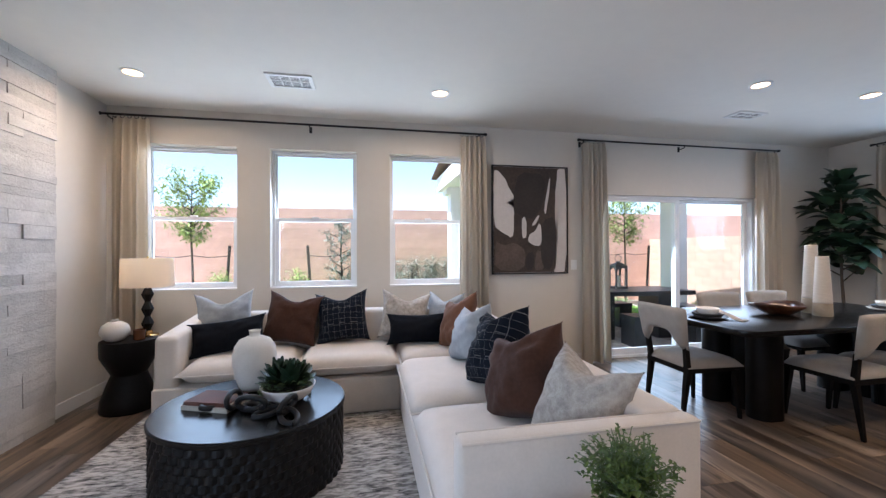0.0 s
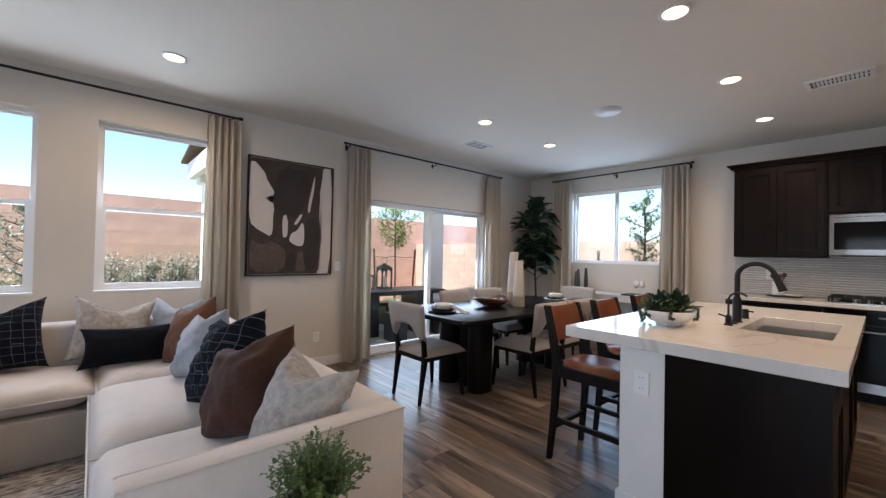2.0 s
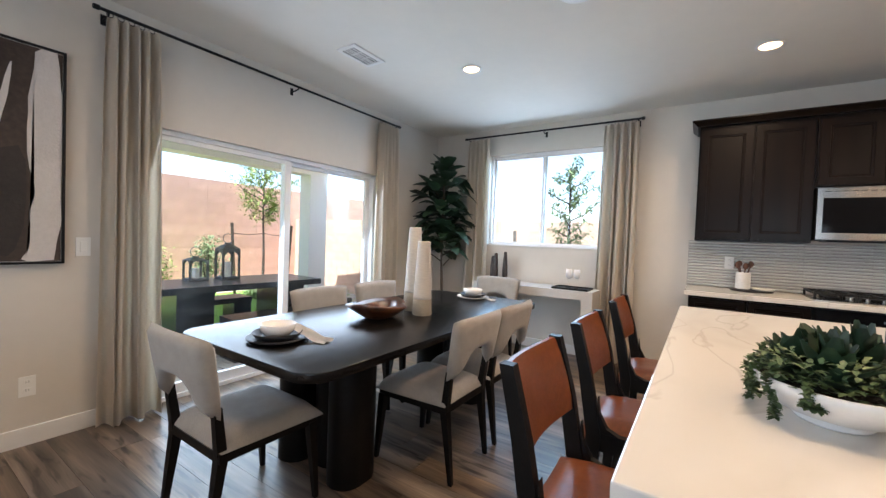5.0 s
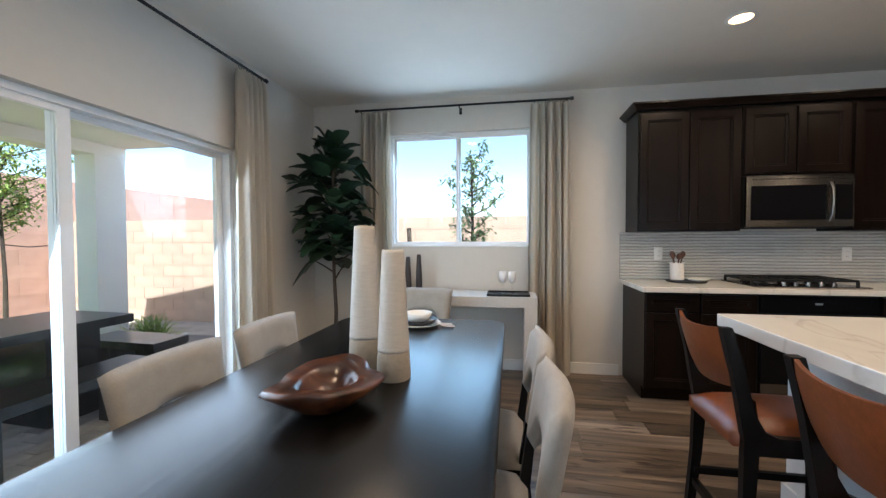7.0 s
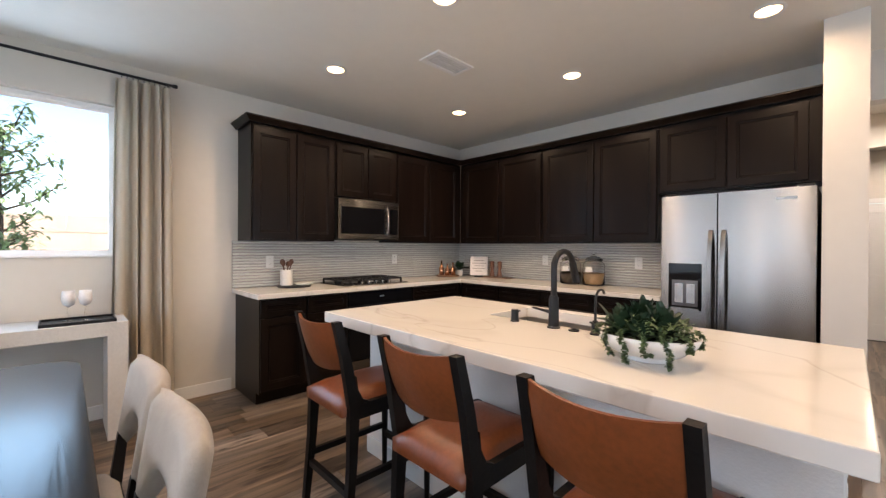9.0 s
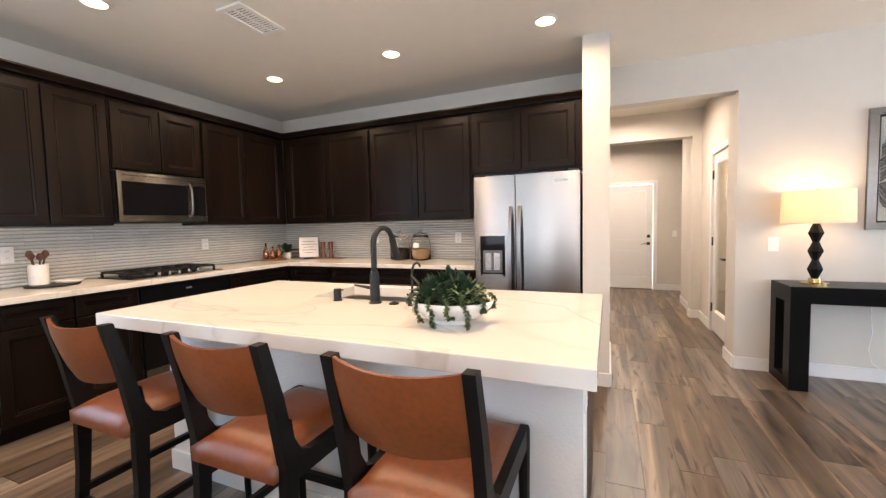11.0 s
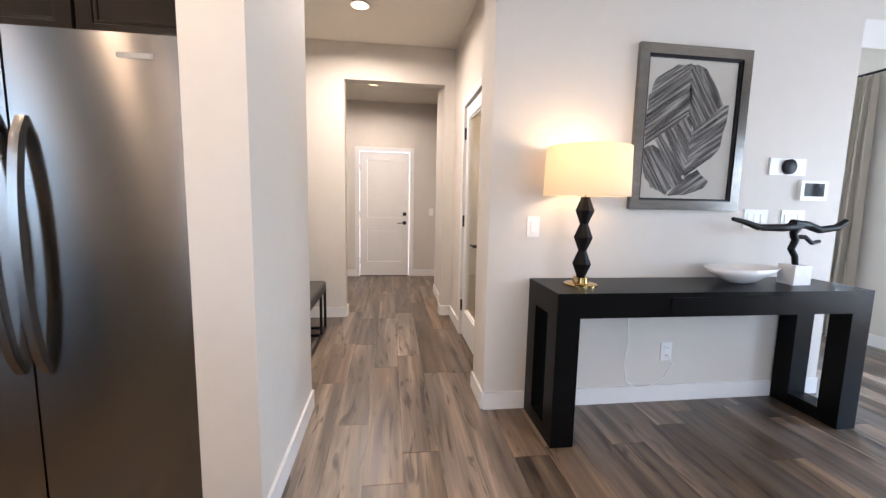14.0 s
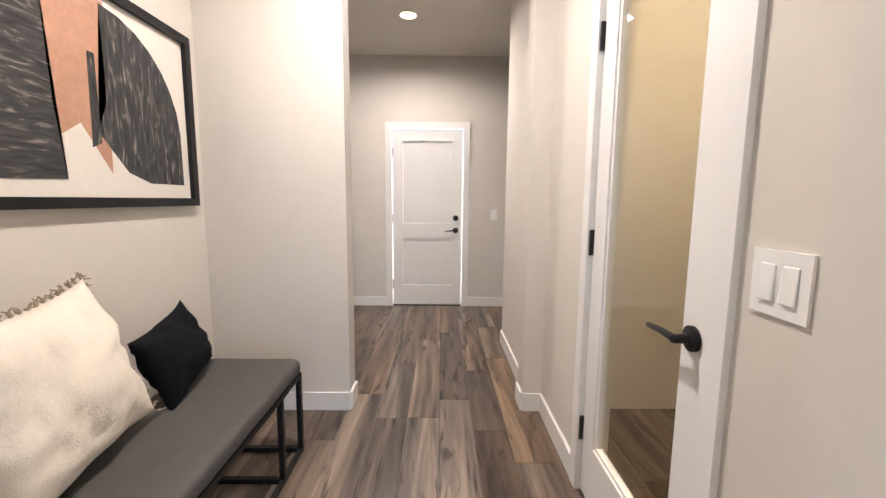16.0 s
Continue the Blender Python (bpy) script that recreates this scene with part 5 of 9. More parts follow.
def chair(x, y, turn, name="dining_chair"):
    """Faces local +y."""
    c = thing(name, x, y, 0, turn, "oatmeal linen dining chair with dark wood legs", "chair", "chairs round the table")
    for sx in (-1, 1):
        bm = bmesh.new()
        def leg(bm, x0, y0, x1, y1, z1, t0, t1, zm=None):
            a = [bm.verts.new((x0 + i * t0, y0 + j * t0, 0)) for i, j in ((-1, -1), (1, -1), (1, 1), (-1, 1))]
            b = [bm.verts.new((x1 + i * t1, y1 + j * t1, z1)) for i, j in ((-1, -1), (1, -1), (1, 1), (-1, 1))]
            bm.faces.new(list(reversed(a)))
            bm.faces.new(b)
            for k in range(4):
                bm.faces.new((a[k], a[(k + 1) % 4], b[(k + 1) % 4], b[k]))
        leg(bm, sx * 0.225, 0.245, sx * 0.21, 0.215, 0.385, 0.011, 0.021)
        part("front_leg", bm, EBONY_LEG, c, bevel=0.003)
        bm = bmesh.new()
        leg(bm, sx * 0.195, -0.255, sx * 0.195, -0.205, 0.385, 0.011, 0.021)
        part("back_leg", bm, EBONY_LEG, c, bevel=0.003)
        bm = bmesh.new()
        a = [bm.verts.new((sx * 0.195 + i * 0.018, -0.205 + j * 0.020, 0.385)) for i, j in ((-1, -1), (1, -1), (1, 1), (-1, 1))]
        b = [bm.verts.new((sx * 0.205 + i * 0.016, -0.232 + j * 0.016, 0.60)) for i, j in ((-1, -1), (1, -1), (1, 1), (-1, 1))]
        bm.faces.new(list(reversed(a)))
        bm.faces.new(b)
        for k in range(4):
            bm.faces.new((a[k], a[(k + 1) % 4], b[(k + 1) % 4], b[k]))
        part("back_post", bm, EBONY_LEG, c, bevel=0.003)
    part("seat_frame", bx(-0.225, 0.225, -0.225, 0.235, 0.375, 0.415), EBONY_LEG, c, bevel=0.006)
    bm = bmesh.new()
    n = 12
    g = []
    for i in range(n + 1):
        row = []
        for j in range(n + 1):
            u, v = i / n * 2 - 1, j / n * 2 - 1
            k = max(0, (1 - u ** 6) * (1 - v ** 6)) ** 0.5
            row.append(bm.verts.new((u * (0.225 + 0.022 * (v + 1) / 2), 0.02 + v * 0.24, 0.418 + 0.066 * k)))
        g.append(row)
    for i in range(n):
        for j in range(n):
            bm.faces.new((g[i][j], g[i + 1][j], g[i + 1][j + 1], g[i][j + 1]))
    ret = bmesh.ops.extrude_edge_only(bm, edges=[e for e in bm.edges if e.is_boundary])
    for v in ret["geom"]:
        if isinstance(v, bmesh.types.BMVert):
            v.co.z = 0.412
    bmesh.ops.recalc_face_normals(bm, faces=bm.faces)
    part("seat", bm, LINEN, c, smooth="all")
    # upholstered back with an arched cutout below
    bm = bmesh.new()
    n, m = 16, 8
    grids = []
    for side in (-1, 1):
        g = []
        for i in range(n + 1):
            u = i / n * 2 - 1
            arch = 0.60 + 0.095 * max(0.0, 1 - (abs(u) / 0.62) ** 4) if abs(u) < 0.62 else 0.56 + 0.04 * max(0, 1 - (abs(u) - 0.62) / 0.1)
            arch = max(0.545, arch)
            row = []
            for j in range(m + 1):
                v = j / m
                z = arch + (0.888 - arch) * v
                half = 0.240 + 0.028 * (z - 0.55) / 0.3
                k = max(0, (1 - u ** 8) * (1 - (2 * v - 1) ** 8)) ** 0.4
                y = -0.222 - 0.16 * (z - 0.5) - 0.028 * (1 - u * u) + side * 0.034 * k
                if j == m:
                    z -= 0.012 * u ** 6
                row.append(bm.verts.new((u * half, y, z)))
            g.append(row)
        grids.append(g)
        for i in range(n):
            for j in range(m):
                q = (g[i][j], g[i + 1][j], g[i + 1][j + 1], g[i][j + 1])
                bm.faces.new(q if side < 0 else tuple(reversed(q)))
    bmesh.ops.remove_doubles(bm, verts=bm.verts, dist=0.0005)
    bmesh.ops.recalc_face_normals(bm, faces=bm.faces)
    part("backrest", bm, LINEN, c, smooth="all")
    return c


c0 = chair(2.715, 2.88, -90)
for cx, cy, ct in ((3.63, 2.42, 0), (4.15, 2.42, 0), (3.69, 3.27, 180), (4.31, 3.27, 180), (5.44, 3.02, 90)):
    copy_thing(c0, pose(cx, cy, 0, 0, 0, ct))
TZ = 0.7655


def table_things():
    for x, y, h, r0, r1 in ((3.975, 2.872, 0.606, 0.072, 0.042), (3.88, 2.718, 0.508, 0.068, 0.042)):
        v = thing("tall_tapered_vase", x, y, TZ, 0, "tall tapered cream ceramic vase with unglazed foot", "vase", "tall vases")
        zf = 0.22 * h
        rf = r0 + (r1 - r0) * 0.22
        part("foot", turned([(r0 * 0.94, 0), (r0, 0.006), (rf, zf)], 36), mat("unglazed_tan_clay", (0.42, 0.34, 0.25), 0.8, var=0.1, bump=0.3), v, "unglazed tan clay foot", smooth=True)
        prof = []
        for k in range(33):
            s = k / 32
            prof.append((rf + 0.0008 + (r1 - rf) * s + 0.0006 * (k % 2), zf + (h - zf) * s))
        prof += [(r1 - 0.006, h), (r1 - 0.008, h - 0.08), (0, h - 0.09)]
        part("body", turned(prof, 40), CLAY, v, smooth="all")
    b = thing("root_wood_bowl", 3.60, 2.86, TZ, 0, "polished red-brown root wood bowl", "bowl")
    bm = bmesh.new()
    n, rings = 56, []
    for r, z, wob in ((0.07, 0.0, 0.0), (0.12, 0.012, 0.1), (0.19, 0.055, 0.5), (0.225, 0.088, 1.0), (0.215, 0.098, 1.0), (0.16, 0.085, 0.9), (0.125, 0.086, 0.5), (0.11, 0.06, 0.3), (0.06, 0.028, 0.1)):
        ring = []
        for i in range(n):
            a = 2 * math.pi * i / n
            q = r * (1 + wob * (0.07 * math.sin(3 * a + 0.6) + 0.06 * math.sin(5 * a + 2.0) + 0.035 * math.sin(9 * a)))
            ring.append(bm.verts.new((q * 1.05 * math.cos(a), q * 0.86 * math.sin(a), z + wob * 0.010 * math.sin(2 * a + 1))))
        rings.append(ring)
    for p, q in zip(rings, rings[1:]):
        for i in range(n):
            bm.faces.new((p[i], p[(i + 1) % n], q[(i + 1) % n], q[i]))
    bm.faces.new(list(reversed(rings[0])))
    bm.faces.new(rings[-1])
    bmesh.ops.recalc_face_normals(bm, faces=bm.faces)
    part("bowl", bm, BURL, b, smooth="all")
    b.scale = (0.88, 0.88, 1.0)
    NAPKIN = mat("white_linen_napkin", (0.68, 0.65, 0.62), 0.9, var=0.05, bump=0.3, bscale=200)
    BLK = mat("matte_charcoal_stoneware", (0.018, 0.018, 0.02), 0.5, var=0.1)
    for x, y, t in ((2.86, 2.85, 0), (4.82, 2.84, 180), ):
        z = TZ
        for nm, prof, mm, lb in (("dinner_plate", [(0.07, 0), (0.12, 0.006), (0.145, 0.018), (0.143, 0.021), (0.115, 0.010), (0, 0.008)], BLK if t == 0 else CERAMIC_W, "round stoneware dinner plate at a place setting"),
                                 ("salad_plate", [(0.06, 0.0), (0.10, 0.010), (0.118, 0.034), (0.115, 0.036), (0.09, 0.014), (0, 0.012)], BLK, "charcoal stoneware salad plate in a stack"),
                                 ("soup_bowl", [(0.045, 0), (0.055, 0.003), (0.078, 0.03), (0.086, 0.062), (0.082, 0.063), (0.07, 0.03), (0, 0.012)], CERAMIC_W, "white glazed soup bowl in a stack")):
            p = thing(nm, x, y, z, t, lb, "plate" if "plate" in nm else "bowl", "place settings")
            part("dish", turned(prof, 44), mm, p, smooth="all")
            z += 0.0085 if nm == "dinner_plate" else 0.0125
        nk = thing("folded_napkin", x + (0.10 if t == 0 else -0.02), y - 0.13, TZ, 20, "white linen napkin draped over a place setting", "napkin", "place settings")
        bm = bmesh.new()
        g = []
        for i in range(9):
            row = []
            for j in range(13):
                u, v = i / 8, j / 12
                yy = -0.10 + 0.24 * v
                q = max(0.0, 1 - abs(yy - 0.13) / 0.16)
                row.append(bm.verts.new((-0.05 + 0.10 * u + 0.02 * v, yy, 0.004 + 0.062 * q ** 0.8 + 0.005 * math.sin(u * 7 + v * 3))))
            g.append(row)
        for i in range(8):
            for j in range(12):
                bm.faces.new((g[i][j], g[i + 1][j], g[i + 1][j + 1], g[i][j + 1]))
        geom = bmesh.ops.solidify(bm, geom=list(bm.faces), thickness=0.003)
        part("cloth", bm, NAPKIN, nk, smooth=True)


table_things()


def white_console():
    PLASTER = mat("pale_plaster", (0.52, 0.49, 0.45), 0.7, var=0.06, scale=5, bump=0.2)
    s = thing("waterfall_console", 6.08, 2.72, 0, 0, "pale plaster waterfall console under the window", "console table")
    y0, y1 = -0.69, 0.69
    part("top", bx(-0.22, 0.20, y0, y1, 0.71, 0.80), PLASTER, s, bevel=0.006)
    part("side_leg", bx(-0.22, 0.20, y0, y0 + 0.11, 0.0, 0.71), PLASTER, s, bevel=0.006)
    part("side_leg", bx(-0.22, 0.20, y1 - 0.11, y1, 0.0, 0.71), PLASTER, s, bevel=0.006)
    t = thing("serving_tray", 6.03, 2.28, 0.8005, 0, "black serving tray on the pale console", "tray")
    bm = bx(-0.13, 0.13, -0.19, 0.19, 0, 0.006)
    part("base", bm, BLACK, t)
    for a in ((-0.13, -0.122, -0.19, 0.19), (0.122, 0.13, -0.19, 0.19), (-0.122, 0.122, -0.19, -0.182), (-0.122, 0.122, 0.182, 0.19)):
        part("rim", bx(a[0], a[1], a[2], a[3], 0.006, 0.02), BLACK, t, bevel=0.001)
    for gy in (2.245, 2.33):
        g = thing("wine_goblet", 6.06, gy, 0.8068, 0, "clear stemmed goblet with frosted white bowl", "glass", "goblets on the tray")
        part("stem", turned([(0.032, 0), (0.032, 0.002), (0.006, 0.006), (0.004, 0.09), (0.008, 0.10)], 20), CLEAR, g, "clear stem", smooth=True)
        part("bowl", turned([(0.008, 0.10), (0.03, 0.115), (0.036, 0.15), (0.032, 0.205), (0.030, 0.205), (0.034, 0.15), (0.027, 0.118), (0, 0.105)], 24), mat("frosted_white_glass", (0.72, 0.70, 0.70), 0.3, var=0.1, scale=40), g, smooth="all")
    for vy, vx, h in ((3.25, 6.12, 0.34), (3.16, 6.20, 0.36), (3.33, 6.2, 0.30)):
        v = thing("bottle_vase", vx, vy, 0.8005, 0, "slim dark brown tapered vase on the console", "vase", "slim dark vases")
        part("body", turned([(0.03, 0), (0.034, 0.004), (0.03, h * 0.5), (0.02, h * 0.97), (0.018, h), (0.014, h), (0.012, h * 0.8), (0, h * 0.75)], 24), mat("dark_umber_glaze", (0.035, 0.025, 0.022), 0.35, var=0.2), v, smooth="all")


white_console()


def fig_tree():
    f = thing("fiddle_leaf_fig", 5.93, 3.93, 0, 0, "artificial fiddle-leaf fig tree in the corner", "plant")
    part("pot", turned([(0.12, 0), (0.13, 0.01), (0.16, 0.28), (0.165, 0.30), (0.15, 0.30), (0.145, 0.26), (0, 0.255)], 30), mat("charcoal_planter", (0.02, 0.02, 0.02), 0.7, var=0.2), f, smooth="all")
    part("soil", turned([(0.143, 0.262), (0, 0.27)], 20), SOIL, f)
    rnd = random.Random(21)
    tr = bmesh.new()
    tube(tr, [(0, 0, 0.26), (0.01, -0.01, 0.6), (-0.01, 0.0, 1.0), (0.0, 0.01, 1.5), (-0.01, 0.0, 2.1), (0, 0, 2.28)], 0.021, 10, 0.006)
    for k in range(16):
        z = 1.0 + 1.2 * k / 16
        a = k * 2.4
        L = 0.20 * (1.25 - 0.6 * k / 16)
        tube(tr, [(0, 0, z - 0.08), (L * 0.5 * math.cos(a), L * 0.5 * math.sin(a), z), (L * math.cos(a), L * math.sin(a), z + 0.07)], 0.008, 6, 0.004)
    part("trunk", tr, BARK, f, "brown woody stem", smooth=True)
    bm = bmesh.new()
    for k in range(150):
        s = k / 150
        z = 1.12 + 1.10 * s + rnd.uniform(-0.07, 0.07)
        a = (k * 0.97 // 1) * 2.39996 + rnd.uniform(-0.5, 0.5)
        clump = 0.62 + 0.55 * noise.noise((math.cos(a) * 1.3, math.sin(a) * 1.3, z * 3.1))
        reach = (0.24 if s < 0.7 else 0.24 * (1.0 - (s - 0.7) * 2.3)) * rnd.uniform(0.15, 1.0) * clump * 1.5
        el = radians(rnd.uniform(-20, 50) + (30 if s > 0.85 else 0))
        c = (reach * math.cos(a), reach * math.sin(a), z)
        L = rnd.uniform(0.20, 0.36) * (1 - 0.2 * s)
        leafy(bm, c, (math.cos(a) * math.cos(el), math.sin(a) * math.cos(el), math.sin(el)), L, L * rnd.uniform(0.6, 0.78), rnd.uniform(0.1, 0.6), 5)
    part("leaves", bm, LEAF, f, "large dark glossy leaves", smooth=True)


fig_tree()


# ---- kitchen ----
def panel_front(bm, u0, u1, z0, z1, place, frame_w=0.058, depth=0.02):
    """A recessed-panel front between u0, u1 and z0, z1; place maps (u, out, z) to the room."""
    u0, u1 = min(u0, u1), max(u0, u1)
    f = min(frame_w, (u1 - u0) * 0.3, (z1 - z0) * 0.3)
    steps = [(0, 0), (0, depth - 0.002), (0.002, depth), (f, depth), (f + 0.003, depth - 0.006), (f + 0.014, depth - 0.007), (f + 0.018, depth - 0.013)]
    rings = []
    for inset, o in steps:
        rings.append([bm.verts.new(place(u, o, z)) for u, z in ((u0 + inset, z0 + inset), (u1 - inset, z0 + inset), (u1 - inset, z1 - inset), (u0 + inset, z1 - inset))])
    bm.faces.new(rings[0])
    bm.faces.new(rings[-1])
    for a, b in zip(rings, rings[1:]):
        for k in range(4):
            bm.faces.new((a[k], a[(k + 1) % 4], b[(k + 1) % 4], b[k]))
    bmesh.ops.recalc_face_normals(bm, faces=bm.faces)


def unit(name, axis, u0, u1, z0, z1, back, face, fronts, label, category, toe=False):
    """A cabinet unit; fronts are (name, u0, u1, z0, z1)."""
    mid = (u0 + u1) / 2
    s = 1 if face > back else -1
    if axis == "y":        # unit on the east wall, width along y
        base = thing(name, (back + face) / 2, mid, 0, 0, label, category)
        place = lambda u, o, z: (face + s * o - (back + face) / 2, u - mid, z)
        rect = lambda a, b, c, d, e, f: bx(c - (back + face) / 2, d - (back + face) / 2, a - mid, b - mid, e, f)
    else:
        base = thing(name, mid, (back + face) / 2, 0, 0, label, category)
        place = lambda u, o, z: (u - mid, face + s * o - (back + face) / 2, z)
        rect = lambda a, b, c, d, e, f: bx(a - mid, b - mid, c - (back + face) / 2, d - (back + face) / 2, e, f)
    part("body", rect(u0 + 0.0015, u1 - 0.0015, back, face, z0, z1), CAB, base, bevel=0.002)
    if toe:
        part("toe_kick", rect(u0 + 0.002, u1 - 0.002, back, face - s * 0.075, 0.0, z0), CAB, base)
    for nm, a, b, c, d in fronts:
        bm = bmesh.new()
        panel_front(bm, a, b, c, d, place)
        part(nm, bm, CAB, base)
    return base


UP_Z0, UP_Z1 = 1.372, 2.40
UP_LABEL = "dark espresso wood upper cabinet with recessed-panel doors"
EF, SF = 6.008, -1.458        # faces of the upper carcasses
eback, sback = EAST - 0.003, SOUTH_K + 0.003


def pair(a, b, z0, z1, name="door"):
    a, b = min(a, b), max(a, b)
    m, g = (a + b) / 2, 0.006
    return [(name, a + 0.014, m - g, z0 + 0.014, z1 - 0.03), (name, m + g, b - 0.014, z0 + 0.014, z1 - 0.03)]


unit("upper_cabinet", "y", 0.387, 1.187, UP_Z0, UP_Z1, eback, EF, pair(0.387, 1.187, UP_Z0, UP_Z1), UP_LABEL, "cabinet")
unit("upper_cabinet", "y", -0.39, 0.385, 1.825, UP_Z1, eback, EF, pair(-0.39, 0.385, 1.825, UP_Z1), "short dark espresso wood cabinet above the microwave", "cabinet")
unit("upper_cabinet", "y", -1.456, -0.392, UP_Z0, UP_Z1, eback, EF, [("door", -0.89, -0.405, UP_Z0 + 0.014, UP_Z1 - 0.03), ("door", -1.39, -0.90, UP_Z0 + 0.014, UP_Z1 - 0.03)], "dark espresso wood corner cabinet with two panel doors", "cabinet")
unit("upper_cabinet", "x", 4.758, 6.005, UP_Z0, UP_Z1, sback, SF, [("door", 5.365, 5.93, UP_Z0 + 0.014, UP_Z1 - 0.03), ("door", 4.772, 5.352, UP_Z0 + 0.014, UP_Z1 - 0.03)], UP_LABEL, "cabinet")
unit("upper_cabinet", "x", 3.578, 4.755, UP_Z0, UP_Z1, sback, SF, pair(3.578, 4.755, UP_Z0, UP_Z1), UP_LABEL, "cabinet")
unit("upper_cabinet", "x", 2.518, 3.575, 1.80, UP_Z1, sback, SF, [("door", 2.60, 3.072, 1.815, UP_Z1 - 0.03), ("door", 3.084, 3.56, 1.815, UP_Z1 - 0.03)], "short dark espresso wood cabinet above the refrigerator", "cabinet")


def crown():
    prof = [(0.0, 0.0), (0.022, 0.0), (0.026, 0.008), (0.048, 0.030), (0.062, 0.040), (0.062, 0.052), (0.0, 0.052)]
    th = thing("crown_moulding", 5.9, -1.4, UP_Z1, 0, "dark espresso stepped crown moulding over the upper cabinets", "moulding")
    ef, sf = EF - 0.02, SF + 0.02
    bm = bmesh.new()
    path = [((EAST - 0.003, 1.187), (0, 1)), ((ef, 1.187), (-1, 1)), ((ef, sf), (-1, 1)), ((2.518, sf), (0, 1))]
    rings = []
    for (x, y), (dx, dy) in path:
        rings.append([bm.verts.new((x + dx * o - 5.9, y + dy * o + 1.4, z)) for o, z in prof])
    for a, b in zip(rings, rings[1:]):
        for i in range(len(prof) - 1):
            bm.faces.new((a[i], a[i + 1], b[i + 1], b[i]))
    bm.faces.new(rings[0])
    bm.faces.new(rings[-1])
    bmesh.ops.recalc_face_normals(bm, faces=bm.faces)
    part("moulding", bm, CAB, th)
    part("top_board", bx(ef - 5.9, EAST - 0.003 - 5.9, sf + 1.4, 1.187 + 1.4, 0.0, 0.02), CAB, th)
    part("top_board", bx(2.518 - 5.9, ef - 5.9, SOUTH_K + 0.003 + 1.4, sf + 1.4, 0.0, 0.02), CAB, th)


crown()

# base units
BF_E, BF_S, B0, B1 = 5.745, -1.19, 0.10, 0.888
BASE_LABEL = "dark espresso wood base cabinet with drawer and doors"


def base_fronts(a, b, n):
    a, b = min(a, b), max(a, b)
    w = (b - a) / n
    out = []
    for i in range(n):
        p, q = a + i * w + 0.008, a + (i + 1) * w - 0.008
        out += [("drawer", p, q, 0.735, 0.872), ("door", p, q, 0.125, 0.722)]
    return out


unit("base_cabinet", "y", 0.40, 1.205, B0, B1, eback, BF_E, base_fronts(0.40, 1.205, 2), BASE_LABEL, "cabinet", True)
unit("base_cabinet", "y", -1.19, -0.402, B0, B1, eback, BF_E, base_fronts(-1.15, -0.402, 1), BASE_LABEL, "cabinet", True)
unit("base_cabinet", "x", 4.60, 5.74, B0, B1, sback, BF_S, base_fronts(4.60, 5.68, 2), BASE_LABEL, "cabinet", True)
unit("base_cabinet", "x", 3.47, 4.598, B0, B1, sback, BF_S, base_fronts(3.47, 4.598, 2), BASE_LABEL, "cabinet", True)


def oven():
    o = thing("built_in_oven", 6.05, 0, 0, 0, "black glass built-in oven with stainless trim under the counter", "oven")
    part("body", bx(-0.30, 0.305, -0.398, 0.398, 0.10, 0.888), IRON, o)
    part("toe_kick", bx(-0.22, 0.3, -0.398, 0.398, 0.0, 0.10), CAB, o)
    part("control_panel", bx(-0.325, -0.30, -0.385, 0.385, 0.745, 0.872), DARKGLASS, o, bevel=0.004)
    d = part("door", bx(-0.335, -0.30, -0.385, 0.385, 0.215, 0.735), DARKGLASS, o, bevel=0.005)
    h = bmesh.new()
    tube(h, [(-0.385, -0.34, 0.685), (-0.385, 0.34, 0.685)], 0.013)
    for yy in (-0.31, 0.31):
        tube(h, [(-0.335, yy, 0.685), (-0.385, yy, 0.685)], 0.008)
    part("handle", h, STEEL, d, "stainless bar handle", smooth=True)
    part("lower_trim", bx(-0.333, -0.30, -0.385, 0.385, 0.115, 0.205), STEEL, o, "stainless lower trim", bevel=0.003)
    part("display", bx(-0.327, -0.3245, -0.025, 0.025, 0.812, 0.826), glow("oven_display", (0.10, 0.12, 0.13), 0.12), o)


oven()


def countertop():
    c = thing("kitchen_countertop", 5.9, -1.4, 0.889, 0, "white veined quartz L-shaped countertop on dark cabinets", "countertop")
    out = [(5.69, 1.236), (5.69, -1.14), (3.462, -1.14), (3.462, SOUTH_K + 0.003), (EAST - 0.003, SOUTH_K + 0.003), (EAST - 0.003, 1.236)]
    part("slab", prism([(x - 5.9, y + 1.4) for x, y in out], 0.0, 0.041), QUARTZ, c, bevel=0.004)


countertop()
CT = 0.9305


